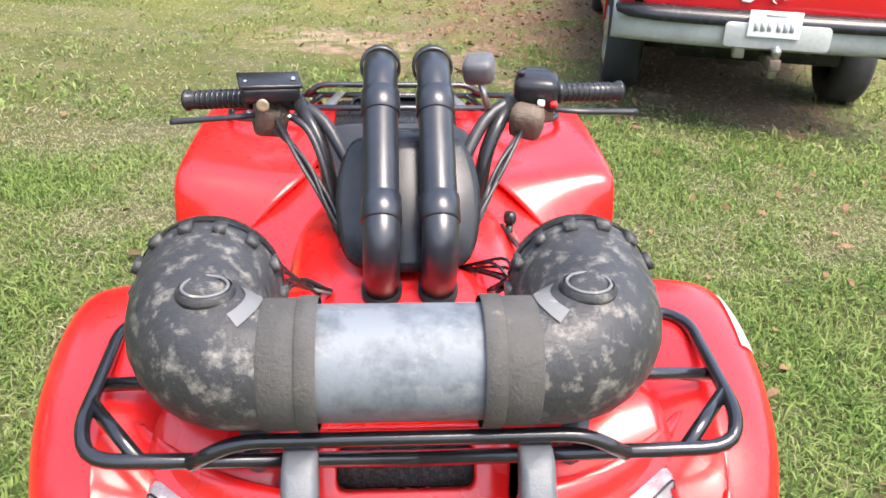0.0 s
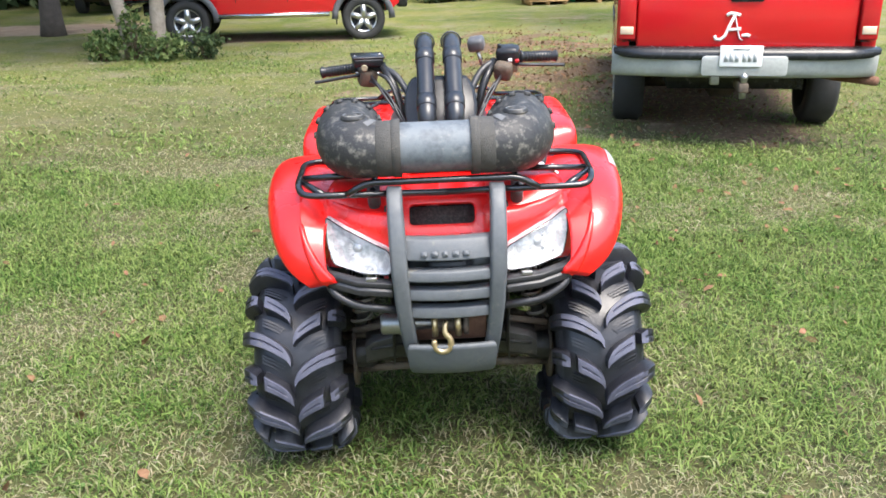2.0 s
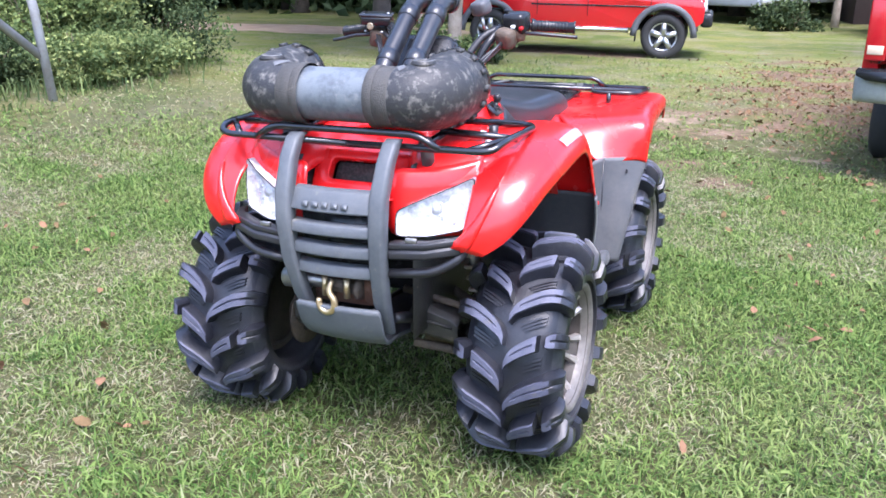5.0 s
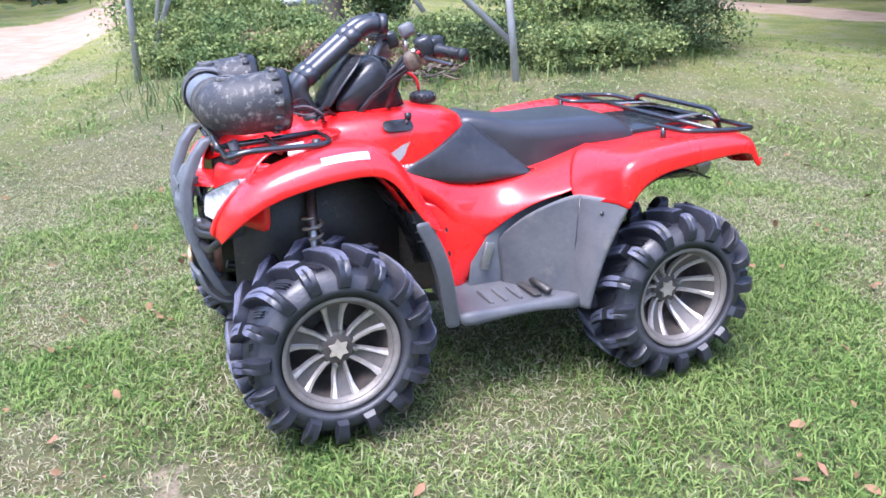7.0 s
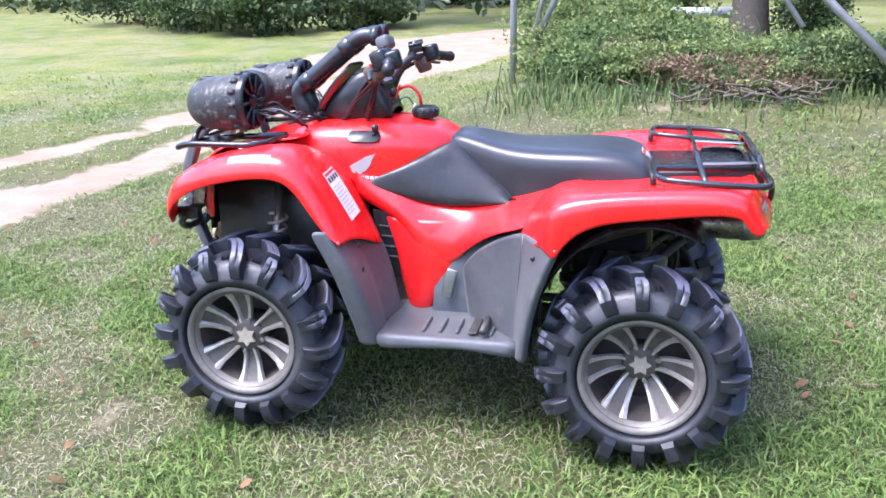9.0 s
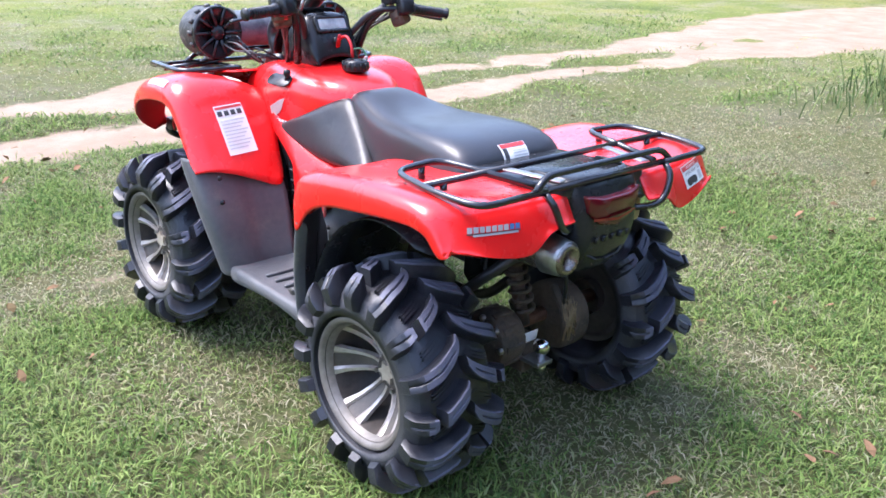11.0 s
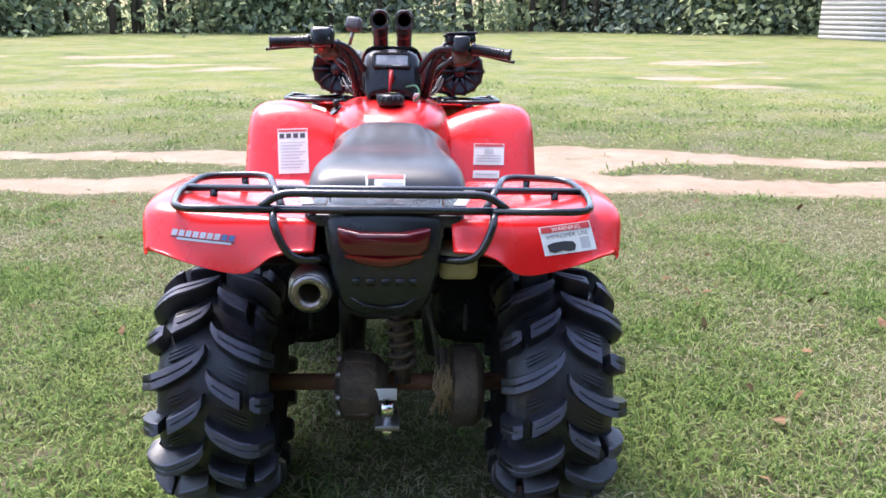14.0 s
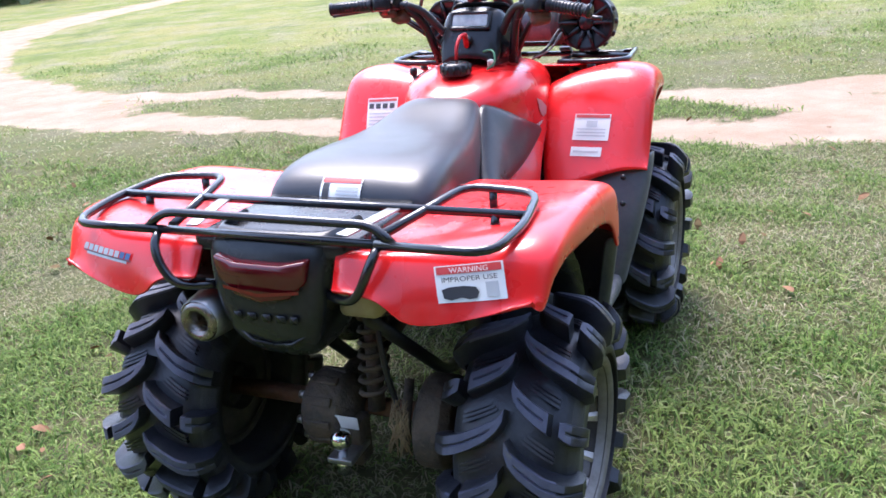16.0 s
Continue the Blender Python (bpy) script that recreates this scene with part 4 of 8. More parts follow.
# --- seat, tail, deck
def seat():
    rows = []
    for y, z, hw, base in ((-0.04, 0.925, 0.1, 0.87), (-0.03, 0.943, 0.11, 0.86), (0.0, 0.952, 0.12, 0.84), (0.06, 0.942, 0.138, 0.79), (0.15, 0.92, 0.162, 0.76), (0.25, 0.911, 0.183, 0.755), (0.38, 0.917, 0.203, 0.785), (0.5, 0.918, 0.213, 0.8),
                           (0.58, 0.905, 0.212, 0.805), (0.622, 0.878, 0.207, 0.81), (0.638, 0.845, 0.195, 0.81), (0.636, 0.815, 0.18, 0.81)):
        half = [(0.0, 0.0), (0.45, 0.0), (0.78, 0.004), (0.93, 0.02), (1.0, 0.055), (0.99, max(z - base, 0.075))]
        rows.append([Vector((-f * hw, y, z - d)) for f, d in half[:0:-1]] + [Vector((f * hw, y, z - d)) for f, d in half])
    return sheet(rows)


qpart("seat", seat(), SEAT, "black vinyl seat with a scuffed top", sub=2)
qpart("seat_deck", prism(lozenge(0.36, 0.33, 0.03), 0.03, pose(0, 0.78, 0.846, 2, 0, 0)), DARK, "black plastic deck behind the seat", bevel=0.006)
tail_rows = []
for z, hw, y in ((0.885, 0.13, 0.92), (0.872, 0.142, 0.95), (0.82, 0.14, 0.968), (0.75, 0.128, 0.978), (0.69, 0.116, 0.972), (0.645, 0.1, 0.955), (0.622, 0.075, 0.935)):
    tail_rows.append([Vector((x * hw, yy, z)) for x, yy in ((-1, 0.8), (-1, y - 0.02), (-0.86, y), (-0.4, y + 0.006), (0, y + 0.008), (0.4, y + 0.006), (0.86, y), (1, y - 0.02), (1, 0.8))])
qpart("tail_housing", sheet(tail_rows), DARK, "black plastic tail housing", sub=2, solid=0.006, offset=-1)
lamp = [Vector((x, 0.996 - abs(x) * 0.14, z)) for x, z in ((-0.104, 0.845), (-0.05, 0.835), (0.05, 0.835), (0.104, 0.845), (0.098, 0.8), (0.06, 0.765), (0.0, 0.757), (-0.06, 0.765), (-0.098, 0.8))]
bm = bmesh.new()
a, b = [bm.verts.new(p) for p in lamp], [bm.verts.new(p + Vector((0, -0.03, 0))) for p in lamp]
bm.faces.new(a)
for i in range(len(a)):
    bm.faces.new((a[i], b[i], b[(i + 1) % len(a)], a[(i + 1) % len(a)]))
tl = qpart("tail_lamp", bm, LENSRED, "dark red tail lamp", bevel=0.006)
stripe = [[Vector((x, 0.9985 - abs(x) * 0.14, 0.772 + 0.07 * abs(x) + 0.17 * x * x + dz)) for dz in (0.0, 0.007)] for x in (-0.085, -0.06, -0.03, 0.0, 0.03, 0.06, 0.085)]
qpart("lamp_stripe", sheet(stripe), REFLECTOR, "brighter red band in the lamp", tl)
for s in (1, -1):
    qpart("tail_crease", sweep([(s * 0.09, 0.962, 0.69), (s * 0.045, 0.972, 0.662), (0.0, 0.968, 0.655)], 0.004, 6), DARK, "raised crease in the tail plastic")
for x, w in ((-0.066, 0.018), (-0.036, 0.022), (-0.004, 0.02), (0.03, 0.02), (0.062, 0.018)):
    qpart("raised_mark", prism(lozenge(w, 0.016, 0.004), 0.003, pose(x, 0.985, 0.722, 90, 0, 0)), DARK, "raised mark in the tail plastic")


# --- racks
def bars(name, label, lines, r, mat=RACKBLACK):
    for pts, rr, closed in lines:
        qpart(name, sweep(rounded(pts, rr, closed=closed), r, 8, closed), mat, label)


rear = []
for s in (1, -1):
    rear.append(([(s * 0.24, 0.955, 0.879), (s * 0.462, 0.955, 0.88), (s * 0.482, 0.82, 0.887), (s * 0.462, 0.65, 0.893), (s * 0.3, 0.63, 0.894), (s * 0.228, 0.93, 0.88)], 0.05, False))
    rear.append(([(s * 0.245, 0.952, 0.877), (s * 0.24, 0.985, 0.85), (s * 0.214, 0.99, 0.79), (s * 0.18, 0.98, 0.77), (s * 0.12, 0.94, 0.765)], 0.035, False))
    rear.append(([(s * 0.36, 0.634, 0.892), (s * 0.36, 0.636, 0.84)], 0.01, False))
    rear.append(([(s * 0.41, 0.775, 0.887), (s * 0.41, 0.777, 0.85)], 0.01, False))
rear.append(([(-0.474, 0.775, 0.8885), (0.474, 0.775, 0.8885)], 0.01, False))
rear.append(([(-0.26, 0.952, 0.879), (0.26, 0.952, 0.879)], 0.01, False))
rear.append(([(-0.275, 0.95, 0.88), (-0.232, 0.945, 0.914), (0.232, 0.945, 0.914), (0.275, 0.95, 0.88)], 0.03, False))
bars("rear_rack_bar", "glossy black steel tube of the rear rack", rear, 0.0095)
for s in (1, -1):
    qpart("rack_strip", box((s * 0.185, 0.862, 0.889), (0.028, 0.17, 0.004), pose(0, 0, 0, 0, 0, s * 12)), STEEL, "worn steel strip on the rear rack", bevel=0.0015)
front = []
for s in (1, -1):
    front.append(([(0, -0.885, 0.93), (s * 0.39, -0.88, 0.932), (s * 0.408, -0.84, 0.952), (s * 0.42, -0.6, 0.954), (s * 0.36, -0.57, 0.954), (s * 0.21, -0.57, 0.952)], 0.04, False))
    front.append(([(s * 0.41, -0.735, 0.943), (s * 0.2, -0.735, 0.95)], 0.01, False))
    front.append(([(s * 0.408, -0.79, 0.952), (s * 0.33, -0.88, 0.932)], 0.01, False))
    front.append(([(s * 0.2, -0.885, 0.93), (s * 0.2, -0.57, 0.952)], 0.01, False))
front.append(([(-0.27, -0.888, 0.932), (-0.215, -0.892, 0.966), (0.2, -0.892, 0.966), (0.255, -0.888, 0.932)], 0.03, False))
bars("front_rack_bar", "black steel tube of the front rack", front, 0.0098)
for s in (1, -1):
    qpart("rack_post", sweep([(s * 0.3, -0.6, 0.95), (s * 0.3, -0.6, 0.9)], 0.014), BLACK)
    qpart("rack_post", sweep([(s * 0.2, -0.84, 0.945), (s * 0.2, -0.82, 0.88)], 0.018), GREY)


# --- nose guard and grille
def guard_bar(s):
    rows = []
    for y, z, x, w, d in ((-0.905, 0.955, 0.139, 0.02, 0.03), (-0.93, 0.945, 0.139, 0.021, 0.034), (-0.965, 0.9, 0.138, 0.022, 0.036), (-1.0, 0.82, 0.135, 0.023, 0.036), (-1.008, 0.74, 0.133, 0.023, 0.036),
                          (-0.998, 0.64, 0.128, 0.022, 0.036), (-0.968, 0.54, 0.12, 0.021, 0.036), (-0.93, 0.46, 0.112, 0.02, 0.034), (-0.9, 0.42, 0.105, 0.018, 0.03)):
        n = Vector((0, -1, 0.15)).normalized()
        c = Vector((s * x, y, z))
        rows.append([c + Vector((dx * w, 0, 0)) - n * d * (1 - k) for dx, k in ((-1, 0), (-1, 0.75), (-0.7, 1), (0.7, 1), (1, 0.75), (1, 0))])
    bm = sheet(rows, ring=True)
    return caps(bm, 6, 6)


for s in (1, -1):
    qpart("guard_upright", guard_bar(s), FADED, "faded grey plastic upright of the nose guard", bevel=0.004)


def slat(z0, z1, y0, y1, hw, bow=0.014):
    rows = []
    for k in range(9):
        u = k / 4 - 1
        b = bow * (1 - u * u)
        x = u * hw
        rows.append([Vector((x, y0 - b, z0)), Vector((x, y1 - b, z1)), Vector((x, y1 - b + 0.03, z1 - 0.004)), Vector((x, y0 - b + 0.03, z0 + 0.004))])
    bm = sheet(rows, ring=True)
    return caps(bm, 4, 4)


brow = qpart("grille_brow", slat(0.825, 0.773, -0.965, -0.992, 0.118), FADED, "faded grey plastic brow above the grille", bevel=0.005)
for x, w in ((-0.065, 0.016), (-0.037, 0.018), (-0.009, 0.016), (0.019, 0.018), (0.047, 0.018)):
    qpart("raised_mark", prism(lozenge(w, 0.015, 0.003), 0.004, pose(x - 0.0, -1.0, 0.792, 64, 0, 0)), FADED, parent=brow)
for z0, z1, y0, y1 in ((0.742, 0.714, -0.992, -0.998), (0.686, 0.657, -0.986, -0.99), (0.629, 0.6, -0.974, -0.978)):
    qpart("grille_slat", slat(z0, z1, y0, y1, 0.114), FADED, "faded grey grille slat", bevel=0.004)
# dark plate added so the gaps between the slats look shaded
qpart("grille_backing", prism([(-0.11, 0.58), (0.11, 0.58), (0.118, 0.8), (-0.118, 0.8)], 0.01, pose(0, -0.925, 0, 90, 0, 0)), DARK, "dark plate standing in for the shade behind the grille")
shield = []
for y, z, hw in ((-0.972, 0.515, 0.126), (-0.955, 0.46, 0.124), (-0.932, 0.415, 0.119), (-0.885, 0.386, 0.108), (-0.8, 0.377, 0.09), (-0.55, 0.33, 0.11), (-0.3, 0.3, 0.13)):
    shield.append([Vector((u * hw, y - 0.012 * (1 - u * u) + 0.05 * max(abs(u) - 0.99, 0) * 100 * 0.04, z)) for u in (-1, -0.9, -0.5, 0, 0.5, 0.9, 1)])
qpart("skid_shield", sheet(shield), FADED, "muddy grey plastic skid shield", sub=2, solid=0.012)
qpart("winch_drum", lathe([(-0.05, 0.0), (-0.05, 0.032), (-0.035, 0.032), (-0.035, 0.02), (0.035, 0.02), (0.035, 0.032), (0.05, 0.032), (0.05, 0)], 20, at=(0.0, -0.915, 0.55)), MUDDY, "muddy winch drum")
qpart("winch_motor", lathe([(-0.2, 0.0), (-0.2, 0.024), (-0.194, 0.03), (-0.15, 0.03), (-0.145, 0.034), (-0.125, 0.034), (-0.12, 0.02), (-0.05, 0.02)], 24, at=(0.0, -0.9, 0.55)), STEEL, "dull silver winch motor")
qpart("winch_frame", box((0, -0.9, 0.55), (0.2, 0.02, 0.1)), RUSTY, "rusty winch plate")
hook = [(-0.012, -0.965, 0.585), (-0.02, -0.975, 0.565)] + [(-0.026 + 0.024 * math.sin(radians(a)), -0.98, 0.522 + 0.027 * math.cos(radians(a))) for a in range(20, 300, 25)]
qpart("winch_hook", sweep(hook, [0.008 + 0.003 * math.sin(k / len(hook) * math.pi) for k in range(len(hook))], 8), BRASS, "gold plated winch hook", sub=1)
for x in (-0.046, 0.019):
    qpart("fairlead_roller", sweep([(x, -0.95, 0.585), (x, -0.95, 0.53)], 0.009), BRASS)

# --- head lamps, let into the red nose
for s in (1, -1):
    cheek = []
    for x, y, z0, z1 in ((0.12, -0.935, 0.7, 0.872), (0.17, -0.925, 0.7, 0.872), (0.24, -0.905, 0.702, 0.876), (0.3, -0.875, 0.705, 0.89), (0.345, -0.842, 0.7, 0.9), (0.375, -0.808, 0.69, 0.905)):
        cheek.append([Vector((s * x, y + dy, z0 + (z1 - z0) * t)) for t, dy in ((0, 0.034), (0.3, 0.034), (0.6, 0.036), (0.85, 0.04), (1.0, 0.06))])
    qpart("nose_cheek", sheet(cheek), RED, "red plastic round the head lamp", sub=1, solid=0.005)
    pts = [Vector((s * x, y, z)) for x, y, z in ((0.158, -0.938, 0.713), (0.158, -0.932, 0.778), (0.215, -0.915, 0.805), (0.285, -0.884, 0.836), (0.338, -0.848, 0.862), (0.338, -0.858, 0.79), (0.322, -0.878, 0.73), (0.24, -0.918, 0.714))]
    pts = rounded(pts, 0.016, 3, closed=True)
    k = len(pts)
    mid = sum(pts, Vector()) / k
    bm = bmesh.new()
    rings = [[bm.verts.new(mid + (p - mid) * f + Vector((0, d, 0))) for p in pts] for f, d in ((1.0, 0.04), (1.0, -0.002), (0.97, 0.002), (0.8, 0.01), (0.4, 0.013))]
    for a, b in zip(rings, rings[1:]):
        for i in range(k):
            bm.faces.new((a[i], a[(i + 1) % k], b[(i + 1) % k], b[i]))
    bm.faces.new(rings[-1])
    hl = qpart("head_lamp", bm, LAMP, "clear head lamp with a white faceted reflector", smooth=False)
    bm = bmesh.new()
    out = [bm.verts.new(p + Vector((0, -0.003, 0))) for p in pts]
    inn = [bm.verts.new(mid + (p - mid) * 0.6 + Vector((0, -0.014, 0.004))) for p in pts]
    for i in range(k):
        bm.faces.new((out[i], out[(i + 1) % k], inn[(i + 1) % k], inn[i]))
    bm.faces.new(inn)
    qpart("lens", bm, CLEAR, "clear plastic lens", hl).visible_shadow = False
    qpart("lamp_bulb", lathe([(-0.006, 0.0), (-0.004, 0.011), (0.004, 0.017), (0.008, 0.018)], 16, "Y", at=mid + Vector((s * -0.01, 0.01, 0.0))), FACET, parent=hl)
    for j in range(8):
        a = math.tau * j / 8
        c = mid + Vector((s * (-0.01 + 0.024 * math.cos(a)), 0.012 - 0.008 * math.cos(a), 0.024 * math.sin(a)))
        qpart("reflector_facet", box(c, (0.009, 0.003, 0.004), pose(0, 0, 0, 0, -s * math.degrees(a), s * 22)), FACET, parent=hl)
    qpart("lamp_seal", sweep(pts, 0.0018, 6, True), DARK, parent=hl)

# --- bumper bars beside the guard
for s in (1, -1):
    rows = []
    for x, y, z in ((0.155, -0.965, 0.682), (0.25, -0.955, 0.688), (0.33, -0.92, 0.7), (0.345, -0.88, 0.705)):
        prof = ((0, 0.024), (-0.012, 0.02), (-0.012, 0.008), (-0.006, 0.004), (-0.014, -0.002), (-0.014, -0.018), (0.0, -0.024), (0.03, -0.02), (0.03, 0.02))
        rows.append([Vector((s * x, y + dy, z + dz)) for dy, dz in prof])
    qpart("bumper_rib", caps(sheet(rows, ring=True), 9, 9), BLACK, "black ribbed bumper beside the grille", bevel=0.002)
    qpart("bumper_tube", sweep(rounded([(s * 0.335, -0.9, 0.69), (s * 0.325, -0.93, 0.665), (s * 0.26, -0.945, 0.628), (s * 0.14, -0.955, 0.617)], 0.04), 0.0125), BLACK, "black bumper tube")

# --- speaker tube on the front rack: a thing of its own
TX, TYC, TZ = -0.022, -0.858, 1.05
tube_box = thing("speaker_tube", "home made speaker tube of muddy drain pipe on the front rack", "speaker", LEAN)
part("drain_pipe", lathe([(-0.2, 0.069), (0.2, 0.069)], 40, at=(TX, TYC, TZ)), DRAIN, tube_box, "scuffed blue grey drain pipe")
for s in (1, -1):
    path = [Vector((TX + s * x, y, z)) for x, y, z in ((0.1, TYC, TZ), (0.13, TYC, TZ), (0.165, TYC, TZ), (0.195, TYC + 0.004, TZ + 0.001), (0.222, TYC + 0.025, TZ + 0.003), (0.24, TYC + 0.055, TZ + 0.006), (0.244, TYC + 0.09, TZ + 0.009), (0.244, TYC + 0.125, TZ + 0.012), (0.244, TYC + 0.15, TZ + 0.014), (0.244, TYC + 0.175, TZ + 0.015))]
    elbow = part("pipe_elbow", sweep(path, [0.073, 0.073, 0.076, 0.083, 0.088, 0.09, 0.091, 0.092, 0.094, 0.094], 36, up=(0, 0, 1), cap=False), MUDPIPE, tube_box, "black pipe elbow splashed with mud", sub=1, solid=0.006, offset=-1)
    strap = lathe([(-0.03, 0.0745), (-0.028, 0.0765), (0.028, 0.0765), (0.03, 0.0745)], 36, at=(TX + s * 0.128, TYC, TZ))
    part("strap", strap, STRAP, tube_box, "muddy clamp strap round the pipe")
    part("strap", lathe([(-0.012, 0.0775), (-0.01, 0.079), (0.01, 0.079), (0.012, 0.0775)], 36, at=(TX + s * 0.105, TYC, TZ)), STRAP, tube_box, "muddy clamp strap round the pipe")
    part("end_cap", lathe([(0.0, 0.03), (-0.006, 0.034), (-0.012, 0.034), (-0.012, 0.0)], 24, "Z", at=(TX + s * 0.22, TYC + 0.02, TZ + 0.0915)), MUDPIPE, tube_box, "round raised boss on the elbow")
    part("boss_ring", sweep([(TX + s * 0.22 + 0.026 * math.cos(math.tau * k / 20), TYC + 0.02 + 0.026 * math.sin(math.tau * k / 20), TZ + 0.0915) for k in range(20)], 0.0022, 5, True), WORN, tube_box, "pale worn ring on the boss")
    for k in range(14):
        a = math.tau * k / 14
        part("stud", box((TX + s * 0.244 + 0.095 * math.cos(a), TYC + 0.15, TZ + 0.014 + 0.095 * math.sin(a)), (0.016, 0.022, 0.012), pose(0, 0, 0, 0, -math.degrees(a) + 90, 0)), MUDPIPE, tube_box)
    sp = part("speaker", lathe([(0.0, 0.0), (0.0, 0.026), (0.012, 0.03), (0.02, 0.082), (0.026, 0.092), (0.014, 0.095), (0.0, 0.095)], 36, "Y", at=(TX + s * 0.244, TYC + 0.165, TZ + 0.015)), DARK, tube_box, "black marine speaker with a spoked grille")
    for k in range(10):
        a = math.tau * k / 10
        c = Vector((TX + s * 0.244, TYC + 0.188, TZ + 0.015))
        d = Vector((math.cos(a), 0, math.sin(a)))
        part("grille_spoke", sweep([c + d * 0.028, c + d * 0.09], [0.008, 0.005], 6), DARK, sp)
    part("dust_cap", lathe([(0.03, 0.0), (0.028, 0.02), (0.018, 0.028)], 20, "Y", at=(TX + s * 0.244, TYC + 0.165, TZ + 0.015)), DARK, sp)

# --- snorkels
for s in (1, -1):
    x = s * 0.043
    pts = rounded([(x, -0.525, 0.93), (x, -0.592, 1.075), (x, -0.345, 1.268), (x, -0.282, 1.264)], 0.04, 6)
    sn = qpart("snorkel", sweep(pts, 0.0275, 20, cap=False), PVC, "black plastic snorkel pipe", solid=0.004, offset=-1)
    d = Vector((0, 0.247, 0.193)).normalized()
    for t in (0.06, 0.25):
        c = Vector((x, -0.592, 1.075)) + d * t
        qpart("pipe_collar", sweep([c - d * 0.022, c - d * 0.02, c + d * 0.02, c + d * 0.022], [0.028, 0.0305, 0.0305, 0.028], 20), PVC, parent=sn)
    qpart("pipe_collar", sweep([(x, -0.305, 1.2655), (x, -0.279, 1.264)], [0.0315, 0.0315], 20, cap=False), PVC, parent=sn, solid=0.005)
    c, e = Vector((x, -0.545, 0.972)), Vector((0, -0.067, 0.145)).normalized()
    qpart("pipe_collar", sweep([c - e * 0.02, c + e * 0.02], 0.031, 20), PVC, parent=sn)

# --- handlebars, pod, controls
qpart("handlebar", sweep(rounded([(0.4, -0.15, 1.186), (0.25, -0.19, 1.192), (0.15, -0.24, 1.18), (0.07, -0.32, 1.05), (-0.07, -0.32, 1.05), (-0.15, -0.24, 1.175), (-0.25, -0.18, 1.178), (-0.4, -0.13, 1.16)], 0.05), 0.0115), BLACK, "black handlebar tube")
pod = []
for y, z0, z1, hw in ((-0.475, 0.99, 1.045, 0.085), (-0.44, 0.985, 1.085, 0.105), (-0.38, 0.98, 1.14, 0.115), (-0.335, 0.98, 1.165, 0.11), (-0.3, 0.985, 1.155, 0.105), (-0.255, 0.99, 1.08, 0.1), (-0.235, 0.995, 1.02, 0.085)):
    pod.append([Vector((x * hw, y, z)) for x, z in ((-0.8, z0), (-1, z0 + 0.3 * (z1 - z0)), (-0.95, z1 - 0.02), (-0.6, z1), (0, z1 + 0.004), (0.6, z1), (0.95, z1 - 0.02), (1, z0 + 0.3 * (z1 - z0)), (0.8, z0))])
podob = qpart("instrument_pod", sheet(pod), DARK, "black plastic instrument pod", sub=2, solid=0.005, offset=-1)
FACE = pose(0, -0.276, 1.128, 62, 0, 180)
qpart("display", prism(lozenge(0.115, 0.04, 0.006), 0.004, FACE), SCREEN, "grey display", podob, bevel=0.001)
qpart("display_frame", ring_plate(lozenge(0.135, 0.06, 0.01), lozenge(0.112, 0.038, 0.006), FACE, 0.008), DARK, "", podob)
qpart("ignition_lock", sweep([(0.0, -0.265, 1.07), (0.0, -0.24, 1.075)], 0.014, 14), DARK, "", podob)
qpart("wind_screen", sheet([[Vector((u * w, y - 0.03 * (1 - u * u), z)) for u in (-1, -0.6, 0, 0.6, 1)] for y, z, w in ((-0.5, 1.0, 0.1), (-0.47, 1.06, 0.115), (-0.42, 1.12, 0.115), (-0.37, 1.17, 0.09))]), DARK, "black plastic shield before the pod", sub=2, solid=0.004)
qpart("key_cord", sweep(rounded([(0.0, -0.235, 1.08), (0.0, -0.19, 1.1), (0.004, -0.155, 1.07), (0.004, -0.15, 1.03)], 0.03), 0.0055), REDCORD, "red key lanyard")
qpart("key_tag", prism(lozenge(0.016, 0.05, 0.006), 0.004, pose(0.002, -0.232, 1.075, 70, 0, 0)), REDCORD, "red key tag")
cap_ob = qpart("fuel_cap", lathe([(0.0, 0.0), (0.0, 0.044), (0.012, 0.046), (0.03, 0.042), (0.036, 0.034), (0.037, 0.0)], 28, "Z", at=(0.002, -0.135, 0.99)), DARK, "black fuel filler cap", bevel=0.002)
for k in range(14):
    a = math.tau * k / 14
    qpart("grip_rib", box((0.002 + 0.044 * math.cos(a), -0.135 + 0.044 * math.sin(a), 1.008), (0.006, 0.006, 0.022), pose(0, 0, 0, 0, 0, math.degrees(a))), DARK, parent=cap_ob)
